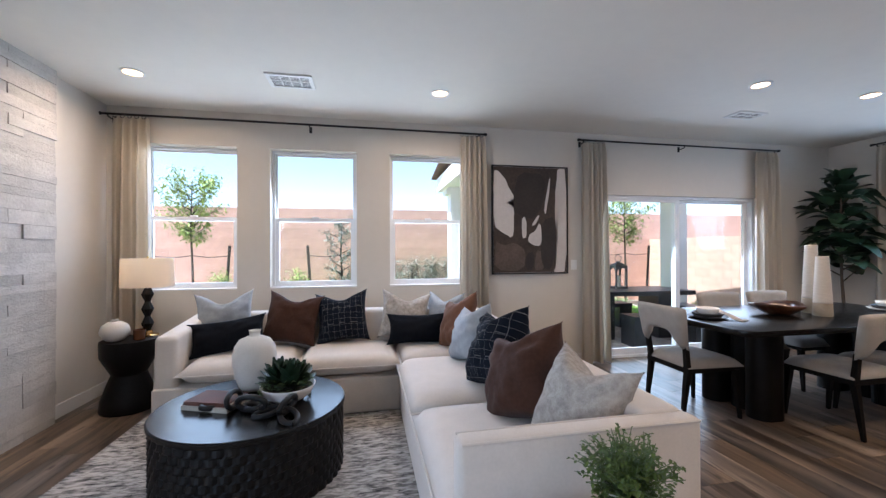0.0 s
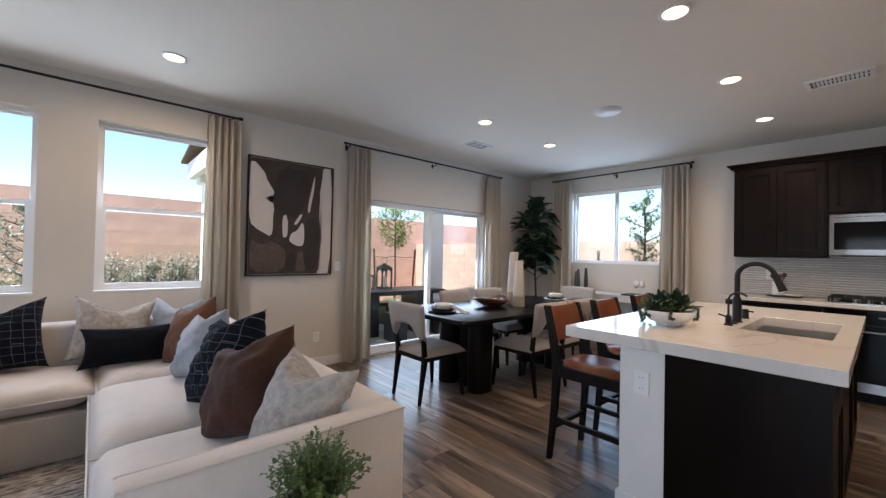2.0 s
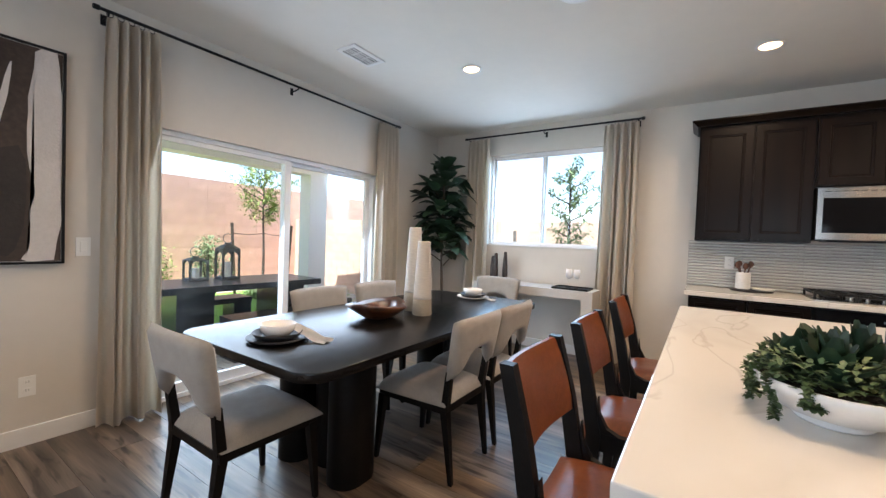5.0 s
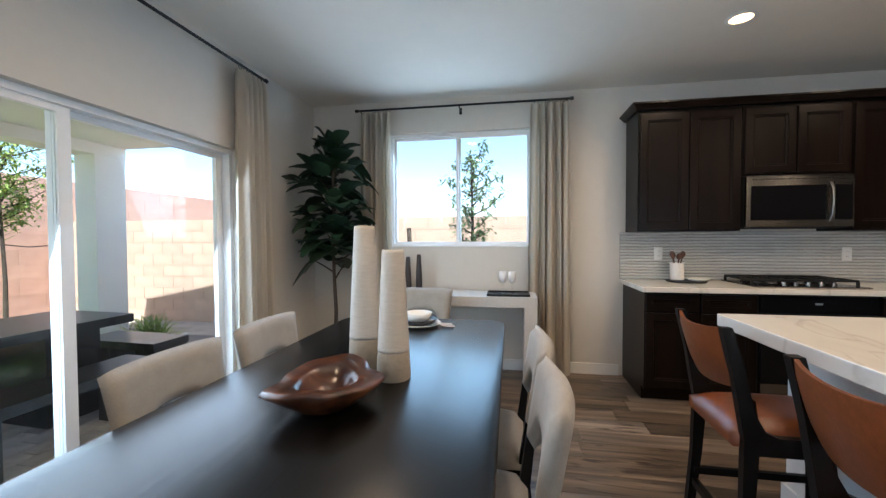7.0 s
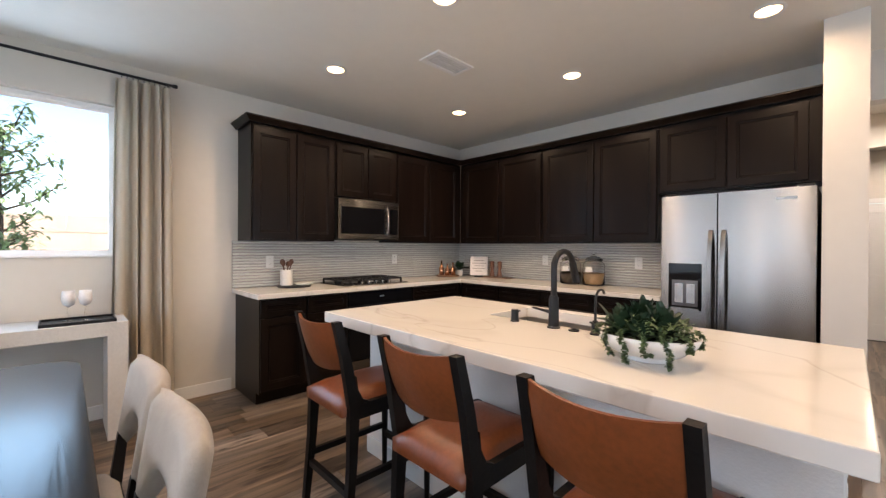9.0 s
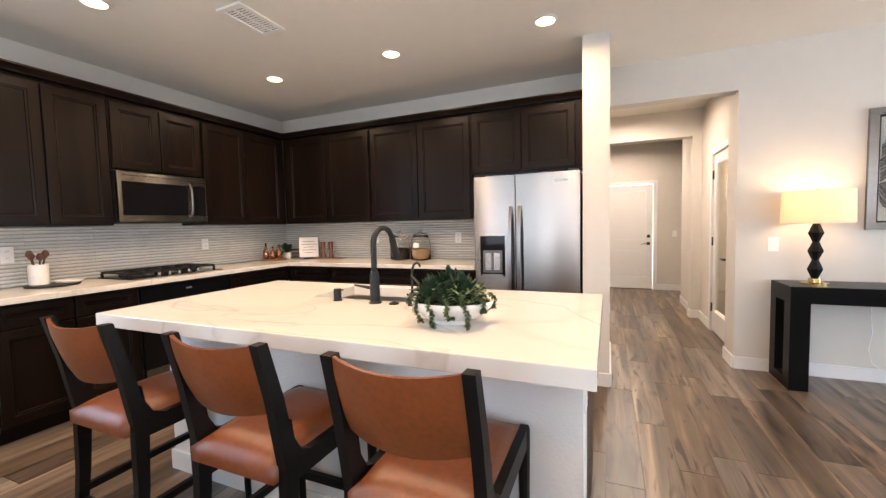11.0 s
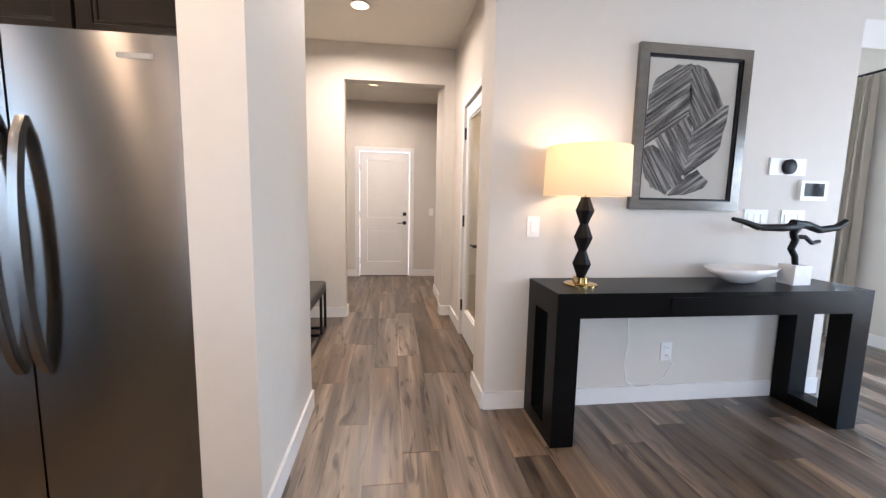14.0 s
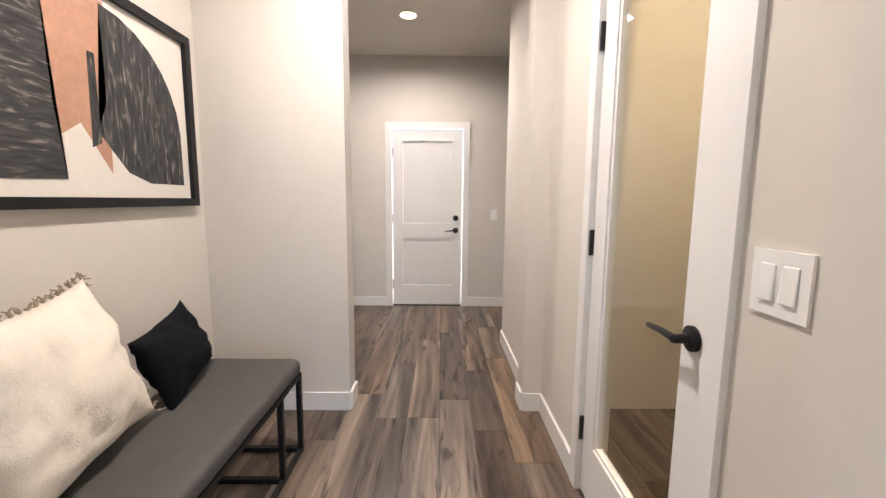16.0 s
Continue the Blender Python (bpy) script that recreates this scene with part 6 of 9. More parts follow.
def microwave():
    m = thing("microwave", 6.16, -0.01, 1.398, 0, "stainless over-the-range microwave with dark glass door", "microwave")
    part("body", bx(-0.17, 0.195, -0.38, 0.38, 0.0, 0.42), IRON, m, bevel=0.004)
    part("door", bx(-0.195, -0.17, -0.235, 0.38, 0.005, 0.415), STEEL, m, bevel=0.006)
    part("window", bx(-0.199, -0.193, -0.185, 0.345, 0.06, 0.335), DARKGLASS, m, "dark glass window", bevel=0.002)
    part("control_panel", bx(-0.195, -0.17, -0.38, -0.24, 0.005, 0.415), STEEL, m, bevel=0.006)
    part("keypad", bx(-0.199, -0.194, -0.365, -0.25, 0.06, 0.335), DARKGLASS, m)
    h = bmesh.new()
    tube(h, [(-0.20, -0.212, 0.05), (-0.228, -0.212, 0.10), (-0.236, -0.212, 0.20), (-0.228, -0.212, 0.30), (-0.20, -0.212, 0.35)], 0.012)
    part("handle", h, STEEL, m, "curved stainless handle", smooth=True)
    bm = bmesh.new()
    for i in range(14):
        box(bm, -0.197, -0.19, -0.36 + i * 0.051, -0.325 + i * 0.051, 0.385, 0.39)
    part("vent_slots", bm, IRON, m)
    part("grease_filter", bx(-0.12, 0.12, -0.3, 0.3, -0.008, 0.0), IRON, m)


microwave()


def cooktop():
    c = thing("gas_cooktop", 6.05, 0.0, CT, 0, "black gas cooktop with five steel knobs on the counter", "cooktop")
    part("glass_top", bx(-0.25, 0.25, -0.385, 0.385, 0.0, 0.010), DARKGLASS, c, bevel=0.003)
    part("steel_rim", bx(-0.262, -0.25, -0.39, 0.39, 0.0, 0.008), STEEL, c, bevel=0.002)
    for gy in (-0.25, 0.0, 0.25):
        bm = bmesh.new()
        for yy in (-0.115, 0.0, 0.115):
            box(bm, -0.17, 0.23, gy + yy - 0.006, gy + yy + 0.006, 0.040, 0.056)
        for xx in (-0.165, 0.03, 0.225):
            box(bm, xx - 0.006, xx + 0.006, gy - 0.12, gy + 0.12, 0.040, 0.056)
        for xx in (-0.165, 0.225):
            for yy in (-0.115, 0.115):
                box(bm, xx - 0.008, xx + 0.008, gy + yy - 0.008, gy + yy + 0.008, 0.010, 0.042)
        part("grate", bm, IRON, c)
    for gx, gy, r in ((-0.07, -0.25, 0.04), (0.13, -0.25, 0.05), (0.03, 0, 0.06), (-0.07, 0.25, 0.05), (0.13, 0.25, 0.04)):
        part("burner", turned([(r, 0.010), (r, 0.022), (r * 0.7, 0.026), (r * 0.7, 0.034), (0, 0.034)], 20, gx, gy), IRON, c, smooth=True)
    for k in range(5):
        part("knob", turned([(0.021, 0.010), (0.021, 0.014), (0.017, 0.018), (0.016, 0.038), (0.013, 0.041), (0, 0.041)], 18, -0.215, -0.17 + 0.085 * k), STEEL, c, "steel knob", smooth=True)


cooktop()


def fridge():
    f = thing("refrigerator", 2.994, -1.46, 0, 0, "stainless side-by-side refrigerator with ice dispenser", "refrigerator")
    part("body", bx(-0.452, 0.452, -0.33, 0.27, 0.02, 1.735), IRON, f, bevel=0.004)
    part("base_grille", bx(-0.44, 0.44, 0.24, 0.275, 0.0, 0.065), IRON, f)
    zs0, zs1 = 0.07, 1.733
    dl = part("freezer_door", bx(0.082, 0.454, 0.272, 0.342, zs0, zs1), STEEL, f, bevel=0.012, seg=3)
    dr = part("fresh_food_door", bx(-0.454, 0.074, 0.272, 0.342, zs0, zs1), STEEL, f, bevel=0.012, seg=3)
    for x, d in ((0.118, dl), (0.038, dr)):
        bm = bmesh.new()
        n = 14
        prev = None
        for i in range(n + 1):
            z = 0.60 + (1.46 - 0.60) * i / n
            o = 0.342 + 0.062 * math.sin(math.pi * i / n) ** 0.55
            ring = [bm.verts.new((x - 0.019, o - 0.012, z)), bm.verts.new((x + 0.019, o - 0.012, z)), bm.verts.new((x + 0.014, o + 0.008, z)), bm.verts.new((x - 0.014, o + 0.008, z))]
            if prev:
                for k in range(4):
                    bm.faces.new((prev[k], prev[(k + 1) % 4], ring[(k + 1) % 4], ring[k]))
            else:
                bm.faces.new(ring)
            prev = ring
        bm.faces.new(prev)
        bmesh.ops.recalc_face_normals(bm, faces=bm.faces)
        part("handle", bm, STEEL, d, "curved stainless handle", smooth=True)
    part("dispenser_frame", bx(0.175, 0.40, 0.336, 0.346, 0.845, 1.205), DARKGLASS, dl, bevel=0.003)
    part("dispenser_recess", bx(0.20, 0.375, 0.30, 0.349, 0.875, 1.075), mat("dispenser_grey", (0.10, 0.10, 0.11), 0.3), dl, bevel=0.003)
    for x in (0.245, 0.325):
        part("paddle", bx(x - 0.028, x + 0.028, 0.348, 0.356, 0.90, 1.05), STEEL, dl, bevel=0.004)
    part("dispenser_tray", bx(0.19, 0.385, 0.345, 0.36, 0.845, 0.862), STEEL, dl, bevel=0.003)
    part("badge", bx(-0.36, -0.25, 0.3415, 0.3445, 1.655, 1.672), mat("grey_badge", (0.30, 0.30, 0.30), 0.3, metal=1.0), dr)
    part("hinge_cover", bx(0.36, 0.44, 0.18, 0.30, 1.733, 1.755), IRON, f, bevel=0.004)
    part("hinge_cover", bx(-0.44, -0.36, 0.18, 0.30, 1.733, 1.755), IRON, f, bevel=0.004)


fridge()


def island():
    i = thing("kitchen_island", 3.47, 0.65, 0, 0, "kitchen island with white knee wall and dark cabinet base", "island")
    x0, x1 = 2.40 - 3.47, 4.545 - 3.47
    part("knee_wall", bx(x0, x1, 0.71 - 0.65, 0.925 - 0.65, 0.0, 0.868), mat("white_knee_wall_paint", (0.72, 0.70, 0.67), 0.7, var=0.02, bump=0.2, bscale=140), i)
    part("baseboard", bx(x0, x1 + 0.014, 0.925 - 0.65, 0.939 - 0.65, 0.0, 0.105), TRIM, i, bevel=0.003)
    part("baseboard", bx(x0 - 0.012, x0, 0.712 - 0.65, 0.939 - 0.65, 0.0, 0.105), TRIM, i, bevel=0.003)
    part("baseboard", bx(x1, x1 + 0.014, 0.71 - 0.65, 0.925 - 0.65, 0.0, 0.105), TRIM, i, bevel=0.003)
    part("end_panel", bx(x0, x0 + 0.02, 0.125 - 0.65, 0.709 - 0.65, 0.0, 0.868), CAB, i, bevel=0.002)
    part("body", bx(x0 + 0.02, x1, 0.145 - 0.65, 0.709 - 0.65, 0.10, 0.60), CAB, i)
    part("toe_kick", bx(x0 + 0.02, x1, 0.20 - 0.65, 0.70 - 0.65, 0.0, 0.10), CAB, i)
    place = lambda u, o, z: (u, 0.145 - 0.65 - o, z)
    xs = [x0 + 0.02, x0 + 0.62, x0 + 1.52, x1]
    for a, b in zip(xs, xs[1:]):
        for c, d, nm in ((0.735, 0.862, "drawer"), (0.115, 0.725, "door")):
            bm = bmesh.new()
            panel_front(bm, a + 0.006, b - 0.006, c, d, place)
            part(nm, bm, CAB, i)
    for a, b in ((x0 + 0.02, 2.98 - 3.47), (3.98 - 3.47, x1)):
        part("body", bx(a, b, 0.145 - 0.65, 0.709 - 0.65, 0.60, 0.868), CAB, i)
    o = part("outlet", bx(x0 - 0.006, x0, 0.78 - 0.65, 0.852 - 0.65, 0.633, 0.75), WHITEP, i, "white wall outlet", bevel=0.003)
    for z in (0.665, 0.718):
        part("socket", turned([(0.017, 0), (0.017, 0.002), (0, 0.002)], 16), WHITEP, o, m=pose(x0 - 0.006, 0.816 - 0.65, z, 0, -90, 0))
        bm = bmesh.new()
        for yy in (-0.006, 0.006):
            box(bm, x0 - 0.0088, x0 - 0.0078, 0.816 - 0.65 + yy - 0.001, 0.816 - 0.65 + yy + 0.001, z - 0.002, z + 0.007)
        part("slot", bm, IRON, o)


island()


def island_top():
    t = thing("island_countertop", 3.473, 0.6515, 0.869, 0, "thick white veined quartz island top with sink cutout", "countertop")
    hx, hy = 1.1235, 0.5685
    sx0, sx1, sy0, sy1 = 3.09 - 3.473, 3.86 - 3.473, 0.17 - 0.6515, 0.56 - 0.6515
    bm = bmesh.new()
    h = 0.061
    ox = [(-hx, -hy), (hx, -hy), (hx, hy), (-hx, hy)]
    ix = [(sx0, sy0), (sx1, sy0), (sx1, sy1), (sx0, sy1)]
    vo = [[bm.verts.new((x, y, z)) for x, y in ox] for z in (0, h)]
    vi = [[bm.verts.new((x, y, z)) for x, y in ix] for z in (0, h)]
    for k in range(4):
        j = (k + 1) % 4
        bm.faces.new((vo[1][k], vo[1][j], vi[1][j], vi[1][k]))
        bm.faces.new((vo[0][j], vo[0][k], vi[0][k], vi[0][j]))
        bm.faces.new((vo[0][k], vo[0][j], vo[1][j], vo[1][k]))
        bm.faces.new((vi[0][j], vi[0][k], vi[1][k], vi[1][j]))
    bmesh.ops.recalc_face_normals(bm, faces=bm.faces)
    part("slab", bm, QUARTZ, t, bevel=0.004)
    s = thing("kitchen_sink", 3.475, 0.365, 0.869, 0, "undermount stainless single-bowl sink in the island", "sink")
    w, d, dep = 0.395, 0.205, 0.22
    bm = bmesh.new()
    box(bm, -w, w, -d, d, -dep, -dep + 0.004)
    box(bm, -w, -w + 0.004, -d, d, -dep, -0.001)
    box(bm, w - 0.004, w, -d, d, -dep, -0.001)
    box(bm, -w, w, -d, -d + 0.004, -dep, -0.001)
    box(bm, -w, w, d - 0.004, d, -dep, -0.001)
    part("bowl", bm, SINK, s)
    part("drain", turned([(0.045, -dep + 0.004), (0.045, -dep + 0.007), (0.03, -dep + 0.005), (0, -dep + 0.005)], 20), SINK, s, smooth=True)


island_top()


def faucets():
    f = thing("kitchen_faucet", 3.40, 0.625, CT, 0, "matte black pull-down kitchen faucet on the island", "faucet")
    part("base", turned([(0.032, 0), (0.032, 0.006), (0.025, 0.012), (0.024, 0.16), (0.018, 0.18)], 20), BLACK, f, smooth=True)
    pts = [(0, 0, 0.16), (0, 0, 0.33)]
    for k in range(1, 13):
        a = math.pi * k / 12 * 0.93
        pts.append((0, -0.095 + 0.095 * math.cos(a), 0.33 + 0.095 * math.sin(a)))
    part("spout", rod(pts, 0.0155, 12), BLACK, f, smooth=True)
    e = Vector(pts[-1])
    d = (Vector(pts[-1]) - Vector(pts[-2])).normalized()
    part("spray_head", rod([e - d * 0.01, e + d * 0.05, e + d * 0.09, e + d * 0.115], 0.018, 12, 0.023), BLACK, f, smooth=True)
    part("lever", rod([(0.02, 0, 0.085), (0.055, 0, 0.09), (0.12, 0, 0.098)], 0.011, 10, 0.006), BLACK, f, smooth=True)
    f.scale = (1, 1, 0.88)
    g = thing("filtered_water_tap", 3.19, 0.625, CT, 0, "small matte black filtered water tap", "faucet")
    part("base", turned([(0.024, 0), (0.024, 0.006), (0.017, 0.012), (0.016, 0.055), (0.008, 0.065)], 18), BLACK, g, smooth=True)
    pts = [(0, 0, 0.06), (0, 0, 0.15)]
    for k in range(1, 9):
        a = math.pi * k / 8 * 0.8
        pts.append((0, -0.05 + 0.05 * math.cos(a), 0.15 + 0.05 * math.sin(a)))
    part("spout", rod(pts, 0.006, 10), BLACK, g, smooth=True)
    part("lever", rod([(0, 0.01, 0.05), (0.0, 0.05, 0.062)], 0.005, 8), BLACK, g, smooth=True)
    s = thing("soap_dispenser", 3.63, 0.625, CT, 0, "matte black round soap dispenser cap", "dispenser")
    part("body", turned([(0.024, 0), (0.024, 0.004), (0.02, 0.008), (0.02, 0.06), (0.017, 0.064), (0, 0.064)], 20), BLACK, s, smooth=True)
    part("nozzle", rod([(0, -0.01, 0.05), (0, -0.045, 0.05)], 0.005, 8), BLACK, s, smooth=True)
    b = thing("disposal_button", 3.295, 0.622, CT, 0, "round black disposal switch button", "switch")
    part("ring", turned([(0.025, 0), (0.025, 0.005), (0.02, 0.008), (0.012, 0.008), (0.011, 0.012), (0, 0.012)], 20), BLACK, b, smooth=True)


faucets()


for yy in (0.90, -0.62):
    outlet("outlet", EAST - 0.0145, yy, 1.17, 90, "white double outlet on the tiled backsplash")
for xx in (4.92, 3.86):
    outlet("outlet", xx, SOUTH_K + 0.0145, 1.17, 0, "white double outlet on the tiled backsplash")


def backsplash():
    b = tagged(new("trim_backsplash"), "pale grey glossy ribbed tile backsplash", "backsplash", kind="structure")
    part("backing", bx(EAST - 0.006, EAST - 0.001, SOUTH_K + 0.002, 1.236, CT, UP_Z0), GROUT, b)
    part("backing", bx(3.46, EAST - 0.007, SOUTH_K + 0.001, SOUTH_K + 0.006, CT, UP_Z0), GROUT, b)
    rows, pitch = 16, (UP_Z0 - CT) / 16
    for axis, a, e in (("y", SOUTH_K + 0.012, 1.234), ("x", 3.462, EAST - 0.014)):
        n = 7
        w = (e - a) / n
        bm = bmesh.new()
        hh = pitch / 2 - 0.0025
        prof = [(0.0, -hh), (0.002, -hh), (0.0085, -hh * 0.62), (0.0115, 0), (0.0085, hh * 0.62), (0.002, hh), (0.0, hh)]
        ends = []
        for u in (-w / 2 + 0.001, w / 2 - 0.001):
            ends.append([bm.verts.new((-o, u, z) if axis == "y" else (u, o, z)) for o, z in prof])
        for i in range(len(prof) - 1):
            bm.faces.new((ends[0][i], ends[0][i + 1], ends[1][i + 1], ends[1][i]))
        bm.faces.new(ends[0])
        bm.faces.new(ends[1])
        bmesh.ops.recalc_face_normals(bm, faces=bm.faces)
        first = part("tile", bm, TILE, b)
        for r in range(rows):
            for c in range(n):
                t = first if r == c == 0 else new("tile", first.data)
                t.parent = b
                u, z = a + (c + 0.5) * w, CT + (r + 0.5) * pitch
                t.location = (EAST - 0.006, u, z) if axis == "y" else (u, SOUTH_K + 0.006, z)


backsplash()


def stool(x, y):
    s = thing("counter_stool", x, y, 0, 0, "cognac leather counter stool with dark wood frame", "stool", "stools at the island")
    w, front, back = 0.190, -0.26, 0.215
    for sx in (-1, 1):
        bm = bmesh.new()
        pts = [(sx * (w + 0.012), back + 0.03, 0.0), (sx * (w + 0.005), back + 0.0, 0.35), (sx * w, back - 0.01, 0.60), (sx * w, back + 0.03, 0.82), (sx * (w - 0.002), back + 0.074, 0.996)]
        sizes = [0.028, 0.04, 0.052, 0.044, 0.036]
        prev = None
        for (px, py, pz), t in zip(pts, sizes):
            ring = [bm.verts.new((px - 0.016, py - t / 2, pz)), bm.verts.new((px + 0.016, py - t / 2, pz)), bm.verts.new((px + 0.016, py + t / 2, pz)), bm.verts.new((px - 0.016, py + t / 2, pz))]
            if prev:
                for k in range(4):
                    bm.faces.new((prev[k], prev[(k + 1) % 4], ring[(k + 1) % 4], ring[k]))
            else:
                bm.faces.new(list(reversed(ring)))
            prev = ring
        bm.faces.new(prev)
        part("back_leg", bm, EBONY_LEG, s, bevel=0.006)
        bm = bmesh.new()
        lathe(bm, [(0.014, 0.0), (0.018, 0.3), (0.022, 0.585), (0.022, 0.61)], 8, sx * w, front + 0.02)
        part("front_leg", bm, EBONY_LEG, s, smooth=True)
        part("side_rail", bx(sx * w - 0.014, sx * w + 0.014, front, back, 0.545, 0.612), EBONY_LEG, s, bevel=0.01)
        part("stretcher", bx(sx * w - 0.011, sx * w + 0.011, front + 0.02, back + 0.01, 0.25, 0.28), EBONY_LEG, s, bevel=0.006)
        bm = bmesh.new()
        prof = [(back - 0.02, 0.61), (back - 0.10, 0.61), (back - 0.055, 0.63), (back - 0.028, 0.68), (back - 0.02, 0.74)]
        lo = [bm.verts.new((sx * w - 0.013, py, pz)) for py, pz in prof]
        hi = [bm.verts.new((sx * w + 0.013, py, pz)) for py, pz in prof]
        bm.faces.new(lo)
        bm.faces.new(list(reversed(hi)))
        for k in range(5):
            bm.faces.new((lo[k], hi[k], hi[(k + 1) % 5], lo[(k + 1) % 5]))
        bmesh.ops.recalc_face_normals(bm, faces=bm.faces)
        part("corner_bracket", bm, EBONY_LEG, s)
    part("footrest", bx(-w, w, front + 0.008, front + 0.032, 0.20, 0.235), EBONY_LEG, s, bevel=0.006)
    part("rear_stretcher", bx(-w, w, back - 0.005, back + 0.02, 0.20, 0.23), EBONY_LEG, s, bevel=0.006)
    part("front_rail", bx(-w, w, front + 0.006, front + 0.034, 0.55, 0.61), EBONY_LEG, s, bevel=0.006)
    # cushioned seat
    bm = bmesh.new()
    n = 10
    g = [[None] * (n + 1) for _ in range(n + 1)]
    for i in range(n + 1):
        for j in range(n + 1):
            u, v = i / n * 2 - 1, j / n * 2 - 1
            puff = (1 - abs(u) ** 4) * (1 - abs(v) ** 4)
            g[i][j] = bm.verts.new((u * (w - 0.012), 0.0 + v * 0.252, 0.610 + 0.052 * puff ** 0.5 - 0.012 * (1 - u * u)))
    for i in range(n):
        for j in range(n):
            bm.faces.new((g[i][j], g[i + 1][j], g[i + 1][j + 1], g[i][j + 1]))
    edges = [e for e in bm.edges if e.is_boundary]
    ret = bmesh.ops.extrude_edge_only(bm, edges=edges)
    for v in ret["geom"]:
        if isinstance(v, bmesh.types.BMVert):
            v.co.z = 0.562
    bmesh.ops.recalc_face_normals(bm, faces=bm.faces)
    part("seat", bm, LEATHER, s, smooth="all")
    # curved leather back
    bm = bmesh.new()
    n, m = 12, 5
    for side in (0, 1):
        rows = []
        for j in range(m + 1):
            z = 0.775 + 0.218 * j / m
            row = []
            for i in range(n + 1):
                u = i / n * 2 - 1
                yy = back + 0.012 + 0.30 * (z - 0.775) + 0.035 * (1 - u * u) + (0.016 if side else -0.016) * (1 - 0.6 * abs(2 * j / m - 1) ** 3)
                row.append(bm.verts.new((u * (w - 0.014), yy, z - 0.02 * (1 - u * u) * (1 - j / m) - (0.016 * (1 - u * u) if j == m else 0.012 * (1 - u * u) * j / m))))
            rows.append(row)
        for j in range(m):
            for i in range(n):
                q = (rows[j][i], rows[j][i + 1], rows[j + 1][i + 1], rows[j + 1][i])
                bm.faces.new(q if side else tuple(reversed(q)))
        if side == 0:
            keep = rows
    for a, b in ((keep[0], rows[0]), (keep[-1], rows[-1]), ([r[0] for r in keep], [r[0] for r in rows]), ([r[-1] for r in keep], [r[-1] for r in rows])):
        for i in range(len(a) - 1):
            bm.faces.new((a[i], a[i + 1], b[i + 1], b[i]))
    bmesh.ops.recalc_face_normals(bm, faces=bm.faces)
    part("backrest", bm, LEATHER, s, smooth=True)
    return s


first_stool = stool(4.125, 1.215)
copy_thing(first_stool, pose(3.402, 1.215, 0, 0, 0, 0))
copy_thing(first_stool, pose(2.782, 1.215, 0, 0, 0, 0))


